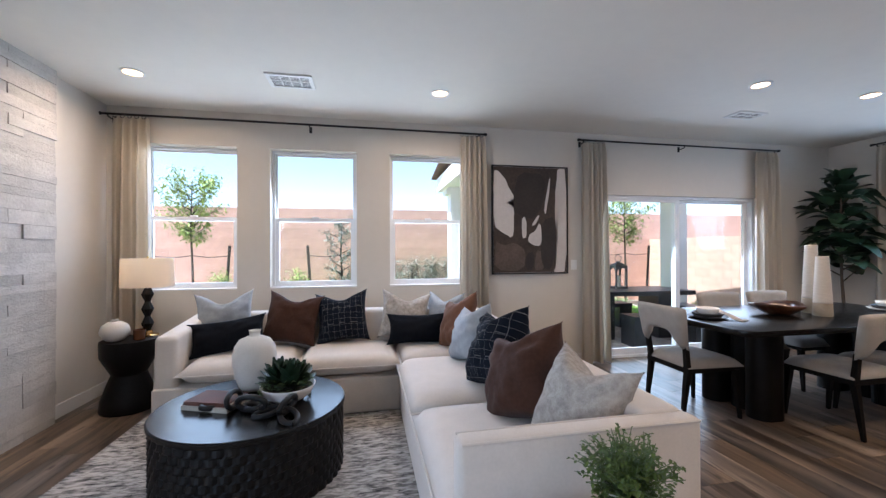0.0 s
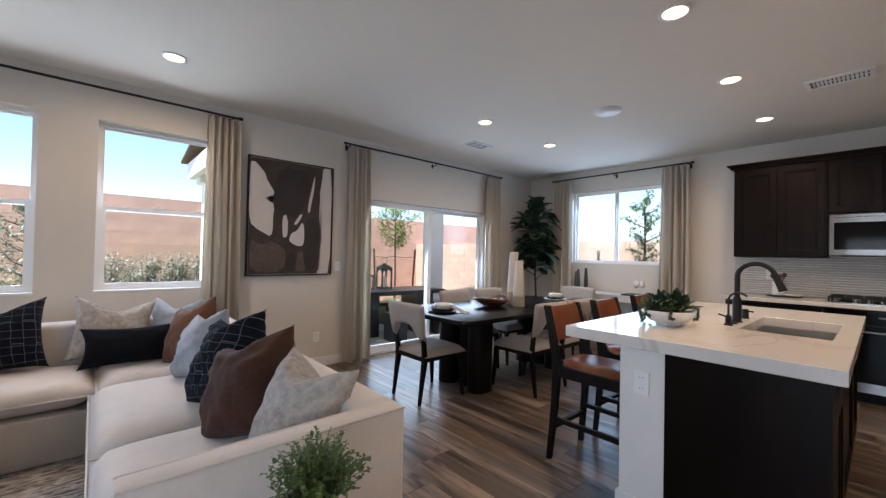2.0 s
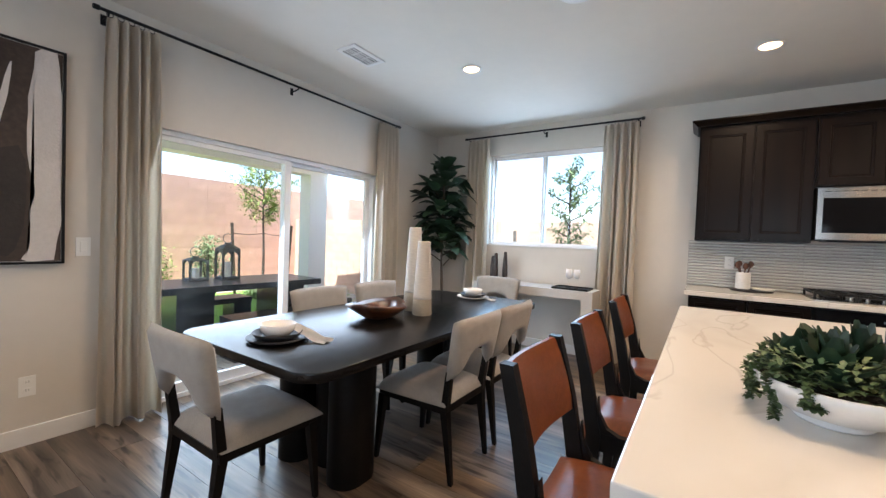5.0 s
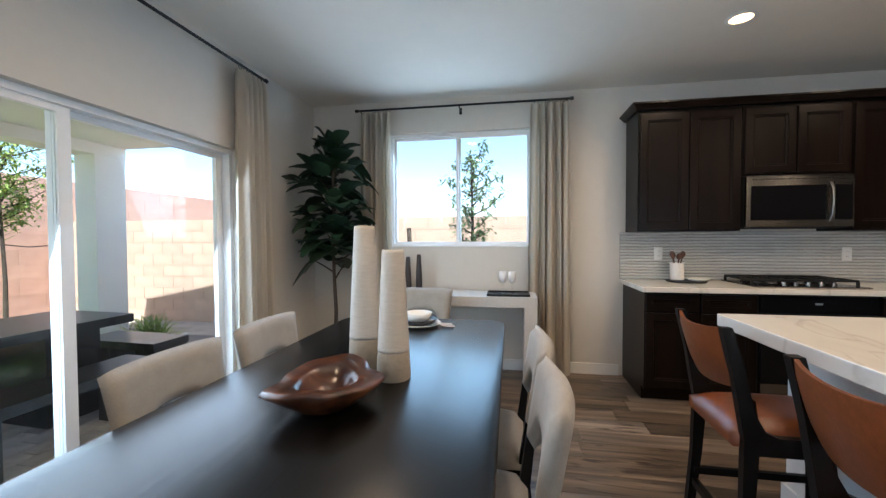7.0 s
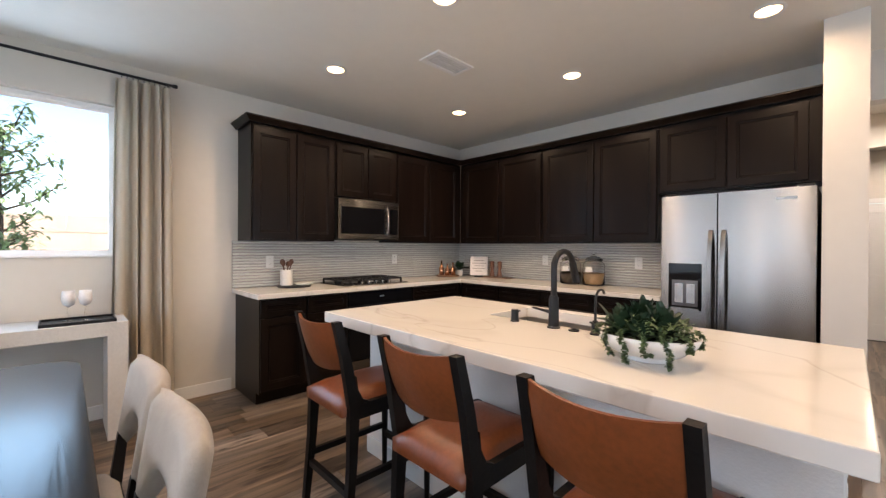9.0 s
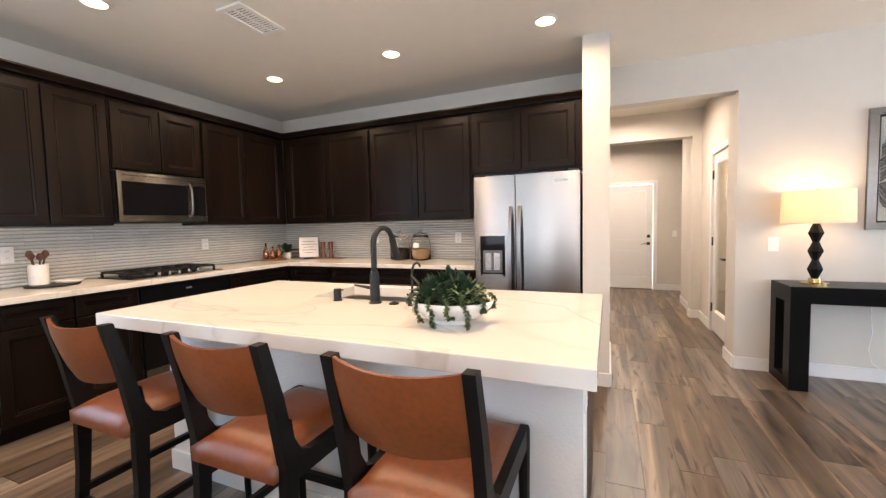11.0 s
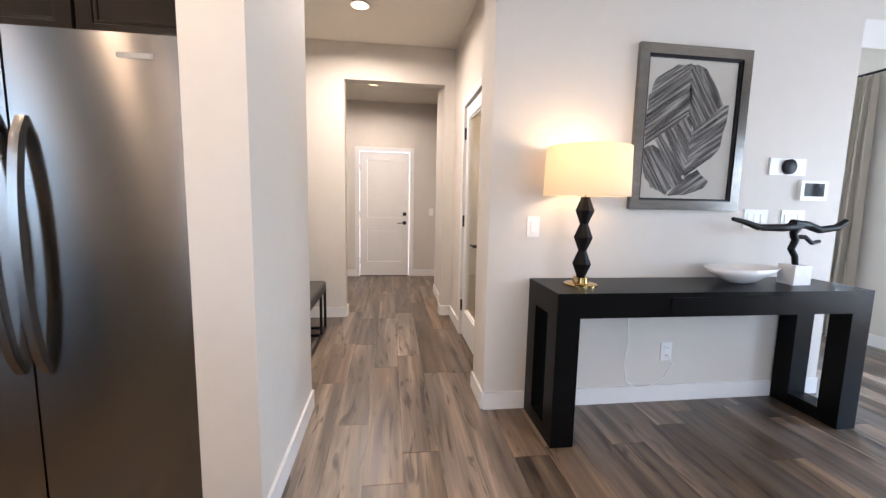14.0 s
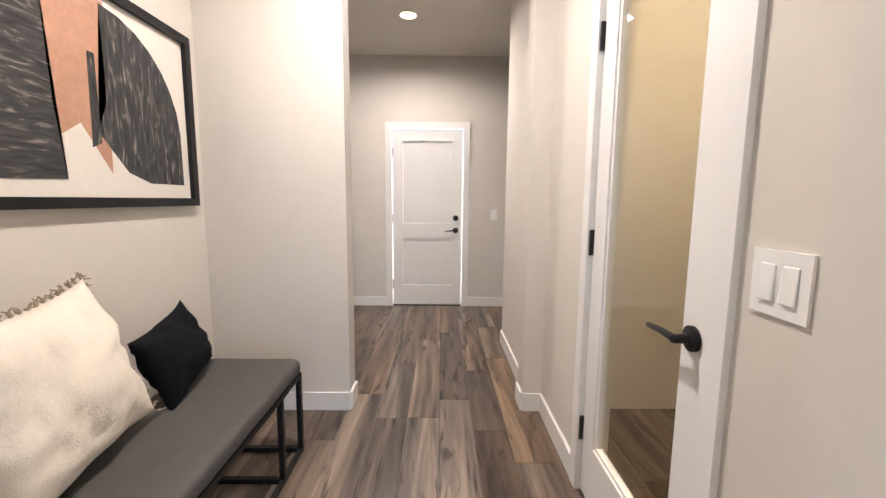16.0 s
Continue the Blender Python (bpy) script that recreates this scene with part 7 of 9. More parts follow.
# ---- kitchen counter things ----
def counter_things():
    t = thing("round_tray", 6.14, 0.74, CT, 0, "round dark stone tray on the counter", "tray")
    part("disc", turned([(0.15, 0), (0.155, 0.004), (0.155, 0.012), (0.15, 0.014), (0, 0.013)], 36), BLACK, t, smooth=True)
    k = thing("utensil_crock", 6.18, 0.80, CT + 0.014, 0, "white crock of wooden cooking utensils", "utensil holder")
    part("crock", turned([(0.052, 0), (0.056, 0.004), (0.056, 0.15), (0.052, 0.15), (0.05, 0.02), (0, 0.02)], 30), mat("white_marble_crock", (0.70, 0.68, 0.66), 0.4, var=0.08), k, smooth=True)
    WOODU = mat("dark_cherry_utensil_wood", (0.10, 0.038, 0.02), 0.5, var=0.25, scale=10)
    for q, (dx, dy, hh) in enumerate(((-0.02, 0.03, 0.21), (0.02, 0.02, 0.22), (0.0, -0.01, 0.20), (0.01, -0.035, 0.22))):
        bm = rod([(dx * 0.3, dy * 0.3, 0.022), (dx, dy, 0.15), (dx * 1.5, dy * 1.5, hh)], 0.006, 8)
        lathe(bm, [(0.0, hh - 0.03), (0.02, hh - 0.01), (0.024, hh + 0.005), (0.014, hh + 0.03), (0.0, hh + 0.035)], 12, dx * 1.5, dy * 1.5, 0.5, 1.0)
        part("utensil", bm, WOODU, k, smooth=True)
    d = thing("small_dish", 6.10, 0.66, CT + 0.014, 0, "shallow white dish on the tray", "dish")
    part("dish", turned([(0.05, 0), (0.07, 0.004), (0.09, 0.022), (0.086, 0.023), (0.06, 0.008), (0, 0.007)], 30), CERAMIC_W, d, smooth="all")
    b = thing("serving_board", 6.13, -1.35, CT, 15, "round wooden board in the counter corner", "board")
    part("board", turned([(0.15, 0), (0.155, 0.005), (0.155, 0.016), (0.15, 0.02), (0, 0.02)], 36), mat("warm_board_wood", (0.16, 0.085, 0.045), 0.5, var=0.2), b, smooth=True)
    for x, y, h in ((6.17, -1.27, 0.19), (6.10, -1.31, 0.15), (6.05, -1.36, 0.17)):
        o = thing("copper_bottle", x, y, CT + 0.021, 0, "small copper-toned bottle on the wooden board", "bottle", "copper bottles")
        part("body", turned([(0.03, 0), (0.034, 0.004), (0.034, h * 0.5), (0.012, h * 0.68), (0.011, h), (0.008, h), (0, h * 0.9)], 20), mat("copper_metal", (0.42, 0.20, 0.11), 0.25, metal=1.0), o, smooth="all")
    p = thing("small_potted_plant", 6.08, -1.52, CT, 0, "small green plant in a white pot", "plant")
    part("pot", turned([(0.04, 0), (0.045, 0.003), (0.05, 0.085), (0.045, 0.085), (0, 0.075)], 24), CERAMIC_W, p, smooth="all")
    rnd = random.Random(3)
    bm = bmesh.new()
    for q in range(26):
        a, el = rnd.uniform(0, 6.28), radians(rnd.uniform(15, 80))
        leafy(bm, (0, 0, 0.08), (math.cos(a) * math.cos(el), math.sin(a) * math.cos(el), math.sin(el)), rnd.uniform(0.13, 0.21), 0.07, 0.35, 4)
    part("leaves", bm, LEAF, p, smooth=True)
    s = thing("recipe_stand", 5.80, -1.60, CT, 38, "white recipe card on a small dark stand", "sign")
    part("card", bx(-0.115, 0.115, -0.006, 0.006, 0.02, 0.27), mat("white_card", (0.78, 0.74, 0.72), 0.6, var=0.02), s, bevel=0.002, m=pose(0, 0, 0, 10, 0, 0))
    for z, w in ((0.215, 0.07), (0.18, 0.09), (0.145, 0.06), (0.11, 0.08), (0.075, 0.05)):
        part("line_of_writing", bx(-w, w, 0.0065, 0.0075, z - 0.004, z + 0.004), mat("grey_ink", (0.30, 0.26, 0.25), 0.7), s, m=pose(0, 0, 0, 10, 0, 0))
    part("stand", bx(-0.06, 0.06, -0.03, 0.06, 0.0, 0.02), BLACK, s, bevel=0.003)
    l = thing("long_tray", 5.52, -1.63, CT, -4, "slim wooden tray under two grain mills", "tray")
    part("board", bx(-0.20, 0.20, -0.06, 0.06, 0.0, 0.016), mat("grey_brown_board_wood", (0.16, 0.11, 0.08), 0.6, var=0.2), l, bevel=0.004)
    for x in (5.60, 5.48):
        m = thing("pepper_mill", x, -1.63, CT + 0.0165, 0, "turned wooden pepper mill", "mill", "wooden mills")
        part("body", turned([(0.032, 0), (0.034, 0.006), (0.026, 0.05), (0.018, 0.085), (0.026, 0.11), (0.03, 0.135), (0.024, 0.15), (0.028, 0.165), (0.03, 0.185), (0.022, 0.195), (0, 0.196)], 24), mat("walnut_mill_wood", (0.13, 0.055, 0.03), 0.4, var=0.2), m, smooth="all")
    for x, fill, nm in ((4.50, (0.035, 0.02, 0.014), "dark coffee beans"), (4.24, (0.40, 0.25, 0.12), "pale oats")):
        j = thing("glass_canister", x, -1.61, CT, 0, "lidded clear glass canister of %s" % nm, "jar", "glass canisters")
        part("jar", turned([(0.085, 0), (0.098, 0.01), (0.10, 0.12), (0.095, 0.18), (0.075, 0.20), (0.075, 0.205), (0.071, 0.205), (0.071, 0.198), (0.091, 0.178), (0.096, 0.12), (0.094, 0.012), (0, 0.008)], 32), CLEAR, j, smooth="all")
        part("contents", turned([(0.088, 0.0125), (0.092, 0.016), (0.094, 0.10), (0.05, 0.107), (0, 0.105)], 28), mat(nm.replace(" ", "_"), fill, 0.9, var=0.3, scale=60, bump=0.8, bscale=150), j, nm)
        lid = part("lid", turned([(0.08, 0.207), (0.082, 0.215), (0.06, 0.235), (0.015, 0.245), (0.012, 0.255), (0.02, 0.268), (0.015, 0.28), (0, 0.283)], 28), CLEAR, j, "glass lid with knob", smooth=True)
        part("tag", bx(-0.03, 0.03, 0.0985, 0.1005, 0.115, 0.155), WHITEP, j)
        j.scale = (1.12, 1.12, 1.25)
    pl = thing("island_planter", 2.895, 0.86, CT, 0, "low white bowl of succulents with trailing strands", "planter")
    part("bowl", turned([(0.085, 0), (0.09, 0.006), (0.08, 0.014), (0.13, 0.03), (0.178, 0.075), (0.19, 0.105), (0.186, 0.107), (0.17, 0.08), (0.12, 0.045), (0, 0.04)], 48, 0, 0, 1.08, 0.92), CERAMIC_W, pl, smooth="all")
    part("soil", turned([(0.175, 0.092), (0, 0.10)], 28, 0, 0, 1.06, 0.9), SOIL, pl)
    succulents(pl, 0.105, 0.165, 9, False)
    rnd = random.Random(77)
    broad = bmesh.new()
    for k in range(26):
        a, el = rnd.uniform(0, 6.283), radians(rnd.uniform(15, 70))
        leafy(broad, (0.07 + rnd.uniform(-0.05, 0.06), -0.02 + rnd.uniform(-0.05, 0.05), 0.10), (math.cos(a) * math.cos(el), math.sin(a) * math.cos(el), math.sin(el)), rnd.uniform(0.12, 0.17), 0.075, 0.15, 5)
    part("broad_leaf_crown", broad, LEAF, pl, "broad glossy dark green leaves", smooth=True)
    sprigs = bmesh.new()
    for k in range(420):
        a, q = rnd.uniform(0, 6.283), 0.16 * rnd.uniform(0.0, 1.0) ** 0.5
        c = (-0.06 + q * 0.8 * math.cos(a), 0.04 + q * 0.8 * math.sin(a), 0.10 + rnd.uniform(0.0, 0.075))
        leafy(sprigs, c, (rnd.uniform(-1, 1), rnd.uniform(-1, 1), rnd.uniform(-0.1, 1)), rnd.uniform(0.018, 0.032), 0.015, 0.2, 2)
    part("sprig_mound", sprigs, SUCC, pl, "mound of small grey-green leaves", smooth=True)
    for a, low in ((0.55, 0.10), (0.95, 0.03), (1.35, 0.012), (1.75, 0.05), (2.15, 0.015), (2.6, 0.07), (3.5, 0.06), (5.2, 0.04)):
        strand = bmesh.new()
        for k in range(44):
            f = k / 43
            q = 0.168 + 0.030 * min(1, f * 4) - 0.030 * max(0, f - 0.4)
            z = max(low, 0.125 - 0.135 * max(0, f - 0.10))
            if z == low and low < 0.02:
                q += 0.05 * max(0, f - 0.85)
            w = a + 0.16 * f + 0.03 * math.sin(f * 9 + a * 7)
            for e in range(3):
                leafy(strand, (1.06 * q * math.cos(w), 0.94 * q * math.sin(w), z), (rnd.uniform(-1, 1), rnd.uniform(-1, 1), rnd.uniform(-0.3, 0.6)), 0.018, 0.014, 0.1, 2)
        part("trailing_strand", strand, SUCC, pl, "trailing bead-leaved strand", smooth=True)
    pl.scale = (0.83, 0.83, 0.86)


counter_things()


# ---- console and hall ----
def console():
    c = thing("console_table", 0.175, -1.595, 0, 0, "long black wood console table with open frame legs", "console table")
    part("top", bx(-0.895, 0.895, -0.195, 0.195, 0.665, 0.79), JET, c, bevel=0.004)
    part("drawer_front", bx(-0.30, 0.30, 0.194, 0.200, 0.69, 0.765), JET, c, bevel=0.002)
    for s in (-1, 1):
        x0 = s * 0.895
        x1 = s * 0.775
        part("leg", bx(x0, x1, 0.085, 0.195, 0.0, 0.665), JET, c, bevel=0.004)
        part("leg", bx(x0, x1, -0.195, -0.085, 0.0, 0.665), JET, c, bevel=0.004)
        part("floor_rail", bx(x0, x1, -0.085, 0.085, 0.0, 0.075), JET, c, bevel=0.003)
    stacked_lamp(0.86, -1.60, 0.79, True, "black stacked-stem table lamp, lit, with white drum shade", 0.215, 0.465, 0.245, 1.5)
    b = thing("shallow_bowl", -0.13, -1.63, 0.79, 8, "wide shallow white oval bowl", "bowl")
    part("bowl", turned([(0.06, 0), (0.09, 0.006), (0.19, 0.055), (0.235, 0.092), (0.228, 0.092), (0.17, 0.058), (0, 0.03)], 44, 0, 0, 1.05, 0.55), CERAMIC_W, b, smooth="all")
    s = thing("branch_sculpture", -0.43, -1.59, 0.79, 0, "dark driftwood sculpture on a white block", "sculpture")
    part("block", bx(-0.055, 0.055, -0.05, 0.05, 0, 0.11), mat("white_marble_block", (0.75, 0.74, 0.73), 0.4, var=0.06), s, bevel=0.003)
    tr = bmesh.new()
    for pts, r0, r1 in (([(0, 0, 0.10), (0.01, 0, 0.16), (0.04, 0, 0.20), (0.02, 0, 0.25), (0.05, 0.01, 0.29), (0.0, 0, 0.335)], 0.016, 0.02),
                        ([(0.02, 0, 0.33), (0.12, 0.01, 0.32), (0.26, 0.0, 0.32), (0.36, 0, 0.35), (0.43, 0, 0.365)], 0.026, 0.011),
                        ([(0.05, 0, 0.345), (-0.06, -0.01, 0.335), (-0.13, 0, 0.31), (-0.24, 0, 0.325), (-0.30, 0, 0.36)], 0.024, 0.018),
                        ([(0.03, 0, 0.27), (-0.03, 0.01, 0.27), (-0.09, 0.0, 0.235), (-0.14, 0, 0.245)], 0.014, 0.01)):
        q = [Vector(p) for p in pts]
        fine = []
        for a, b2 in zip(q, q[1:]):
            for k in range(4):
                fine.append(a.lerp(b2, k / 4))
        fine.append(q[-1])
        tube(tr, fine, r0, 10, r1)
    bmesh.ops.recalc_face_normals(tr, faces=tr.faces)
    part("branch", tr, EBONY_LEG, s, "dark twisted branch", smooth=True)


console()


def framed_print():
    a = thing("framed_print", 0.147, CONSOLE_Y, 1.196, 0, "grey abstract brushstroke print in a pewter frame", "picture")
    w, h = 0.35, 0.92
    PEWTER = mat("brushed_pewter_frame", (0.25, 0.235, 0.22), 0.22, metal=1.0, var=0.15, scale=3, stretch=(1, 1, 6))
    for x0, x1, z0, z1 in ((-w, -w + 0.055, 0, h), (w - 0.055, w, 0, h), (-w + 0.055, w - 0.055, 0, 0.055), (-w + 0.055, w - 0.055, h - 0.055, h)):
        part("frame_bar", bx(x0, x1, 0.002, 0.03, z0, z1), PEWTER, a, bevel=0.008, seg=3)
    for x0, x1, z0, z1 in ((-w + 0.055, -w + 0.068, 0.055, h - 0.055), (w - 0.068, w - 0.055, 0.055, h - 0.055), (-w + 0.068, w - 0.068, 0.055, 0.068), (-w + 0.068, w - 0.068, h - 0.068, h - 0.055)):
        part("inner_lip", bx(x0, x1, 0.002, 0.018, z0, z1), BLACK, a)
    part("mat_board", bx(-w + 0.068, w - 0.068, 0.002, 0.006, 0.068, h - 0.068), mat("cream_paper", (0.58, 0.55, 0.49), 0.9, var=0.03), a)
    def combed(name, along):
        """Dry ink dragged with a comb: long thin streaks that follow one direction of the sheet."""
        m = bpy.data.materials.new(name)
        m.use_nodes = True
        nt = m.node_tree
        tc, turn, squeeze = nt.nodes.new("ShaderNodeTexCoord"), nt.nodes.new("ShaderNodeMapping"), nt.nodes.new("ShaderNodeMapping")
        turn.inputs["Rotation"].default_value = (0, math.atan2(along[1], along[0]), 0)
        squeeze.inputs["Scale"].default_value = (3.0, 1.0, 62.0)
        n, rp = nt.nodes.new("ShaderNodeTexNoise"), nt.nodes.new("ShaderNodeValToRGB")
        n.inputs["Scale"].default_value, n.inputs["Detail"].default_value, n.inputs["Distortion"].default_value = 1.0, 4, 0.35
        e = rp.color_ramp.elements
        e[0].position, e[1].position = 0.36, 0.66
        e[0].color, e[1].color = (0.022, 0.019, 0.017, 1), (0.40, 0.375, 0.34, 1)
        e.new(0.50).color = (0.10, 0.092, 0.085, 1)
        for p, q in ((tc.outputs["Object"], turn.inputs[0]), (turn.outputs[0], squeeze.inputs[0]), (squeeze.outputs[0], n.inputs["Vector"]), (n.outputs["Fac"], rp.inputs[0]), (rp.outputs[0], shader(m).inputs["Base Color"])):
            nt.links.new(p, q)
        shader(m).inputs["Roughness"].default_value = 0.75
        return m
    rising, falling = combed("combed_ink_rising", (-0.82, 0.57)), combed("combed_ink_falling", (-0.55, -0.83))
    def shape(pts, material, y):
        bm = bmesh.new()
        out = []
        n = len(pts)
        for i in range(n):
            p, q = Vector(pts[i]), Vector(pts[(i + 1) % n])
            for k in range(5):
                s = p.lerp(q, k / 5)
                out.append((s.x + 0.012 * noise.noise((s.x * 30, s.y * 30, y * 999)), s.y + 0.012 * noise.noise((s.x * 30, s.y * 30, 4 + y * 999))))
        f = [bm.verts.new((x, y, z)) for x, z in out]
        g = [bm.verts.new((x, 0.0055, z)) for x, z in out]
        bm.faces.new(f)
        for i in range(len(f)):
            bm.faces.new((f[i], f[(i + 1) % len(f)], g[(i + 1) % len(f)], g[i]))
        bmesh.ops.triangulate(bm, faces=[x for x in bm.faces if len(x.verts) > 4])
        bmesh.ops.recalc_face_normals(bm, faces=bm.faces)
        part("brush_mass", bm, material, a)
    # overlapping combed strokes that fold into chevrons inside an oval (x runs towards the hall)
    shape([(0.27, 0.64), (0.22, 0.75), (0.12, 0.81), (0.02, 0.83), (-0.01, 0.67), (0.0, 0.55), (0.10, 0.47), (0.27, 0.36)], rising, 0.0075)
    shape([(0.02, 0.83), (-0.08, 0.81), (-0.14, 0.73), (-0.21, 0.60), (-0.03, 0.46), (0.01, 0.55), (0.0, 0.67)], falling, 0.0081)
    shape([(0.21, 0.40), (0.0, 0.55), (-0.02, 0.46), (-0.01, 0.32), (0.01, 0.20), (0.06, 0.20)], falling, 0.0084)
    shape([(-0.21, 0.61), (-0.24, 0.61), (-0.235, 0.50), (-0.20, 0.35), (0.01, 0.19), (-0.01, 0.32), (-0.02, 0.46)], rising, 0.0087)
    shape([(0.28, 0.35), (0.22, 0.37), (0.15, 0.33), (0.01, 0.18), (0.12, 0.09), (0.21, 0.13), (0.27, 0.22)], falling, 0.0090)
    shape([(0.11, 0.085), (0.0, 0.19), (-0.08, 0.235), (-0.155, 0.17), (-0.13, 0.13), (-0.02, 0.09)], rising, 0.0093)
    part("glazing", bx(-w + 0.068, w - 0.068, 0.0125, 0.0140, 0.068, h - 0.068), pane_glass("picture_glass", 0.12, (0.97, 0.97, 0.97)), a)


framed_print()
outlet("light_switch", 1.06, CONSOLE_Y, 1.085, 0, "white rocker light switch plate", 1)
outlet("outlet", 0.16, CONSOLE_Y, 0.32, 0, "white double outlet behind the console, in use")


def wall_controls():
    t = thing("smoke_sensor_box", -0.535, CONSOLE_Y, 1.47, 0, "white wall box with a dark round dial", "thermostat")
    part("plate", bx(-0.125, 0.125, 0.0, 0.012, -0.05, 0.05), WHITEP, t, bevel=0.004)
    part("dial", turned([(0.045, 0.012), (0.045, 0.03), (0.038, 0.036), (0, 0.037)], 28), BLACK, t, "dark round dial", smooth=True, m=pose(0, 0, 0, -90, 0, 0))
    p = thing("control_panel", -0.73, CONSOLE_Y, 1.33, 0, "white wall control panel with a dark screen", "control panel")
    part("housing", bx(-0.095, 0.095, 0.0, 0.022, -0.06, 0.06), WHITEP, p, bevel=0.005)
    part("screen", bx(-0.07, 0.07, 0.0215, 0.0235, -0.035, 0.045), DARKGLASS, p, "dark glass screen")
    outlet("light_switch", -0.36, CONSOLE_Y, 1.15, 0, "white three-gang rocker switch plate", 3)
    outlet("light_switch", -0.62, CONSOLE_Y, 1.15, 0, "white three-gang rocker switch plate", 3)
    w = thing("power_cord", 0.30, CONSOLE_Y + 0.012, 0, 0, "thin clear-white lamp cord hanging to the outlet", "cable")
    part("cord", rod([(0.14, 0.01, 0.66), (0.145, 0.012, 0.52), (0.13, 0.012, 0.40), (0.15, 0.014, 0.26), (0.13, 0.02, 0.15), (0.06, 0.02, 0.10), (-0.02, 0.02, 0.11), (-0.12, 0.02, 0.17), (-0.165, 0.02, 0.25), (-0.14, 0.01, 0.30)], 0.0035, 8), WHITEP, w, smooth=True)


wall_controls()


def panel_door():
    d = tagged(new("door_3"), "white two-panel door with black lever and hinges", "door", kind="structure")
    d.location = (1.955, END_Y - 0.05, 0)
    w, h = 0.388, 1.975
    st = 0.115
    bm = bmesh.new()
    box(bm, -w, -w + st, 0, 0.04, 0.012, h)
    box(bm, w - st, w, 0, 0.04, 0.012, h)
    box(bm, -w + st, w - st, 0, 0.04, 0.012, 0.24)
    box(bm, -w + st, w - st, 0, 0.04, 0.78, 0.95)
    box(bm, -w + st, w - st, 0, 0.04, h - 0.12, h)
    part("leaf", bm, TRIM, d, bevel=0.002)
    for z0, z1 in ((0.24, 0.78), (0.95, h - 0.12)):
        bm = bx(-w + st, w - st, 0, 0.012, z0, z1)
        box(bm, -w + st + 0.045, w - st - 0.045, 0.012, 0.030, z0 + 0.045, z1 - 0.045)
        part("panel", bm, TRIM, d, bevel=0.008)
    bm = bmesh.new()
    box(bm, -w - 0.075, -w - 0.004, 0.05, 0.068, 0, h + 0.075)
    box(bm, w + 0.004, w + 0.075, 0.05, 0.068, 0, h + 0.075)
    box(bm, -w - 0.004, w + 0.004, 0.05, 0.068, h + 0.006, h + 0.075)
    part("casing", bm, TRIM, d, bevel=0.003)
    part("threshold", bx(-w, w, -0.02, 0.05, 0.0, 0.012), IRON, d)
    for z in (0.25, 1.0, 1.73):
        part("hinge", bx(w - 0.004, w + 0.016, 0.036, 0.050, z - 0.05, z + 0.05), BLACK, d, "black hinge", bevel=0.002)
    hd = part("lever_handle", turned([(0.032, 0), (0.032, 0.008), (0.012, 0.014), (0.011, 0.045), (0, 0.046)], 20), BLACK, d, "matte black lever", smooth=True, m=pose(-w + 0.07, 0.04, 0.87, -90, 0, 0))
    part("lever", rod([(-w + 0.07, 0.078, 0.87), (-w + 0.12, 0.08, 0.868), (-w + 0.19, 0.078, 0.864)], 0.009, 10, 0.006), BLACK, hd, smooth=True)
    part("deadbolt", turned([(0.032, 0), (0.032, 0.012), (0.024, 0.022), (0, 0.023)], 20), BLACK, d, "matte black deadbolt", smooth=True, m=pose(-w + 0.07, 0.04, 1.01, -90, 0, 0))


panel_door()


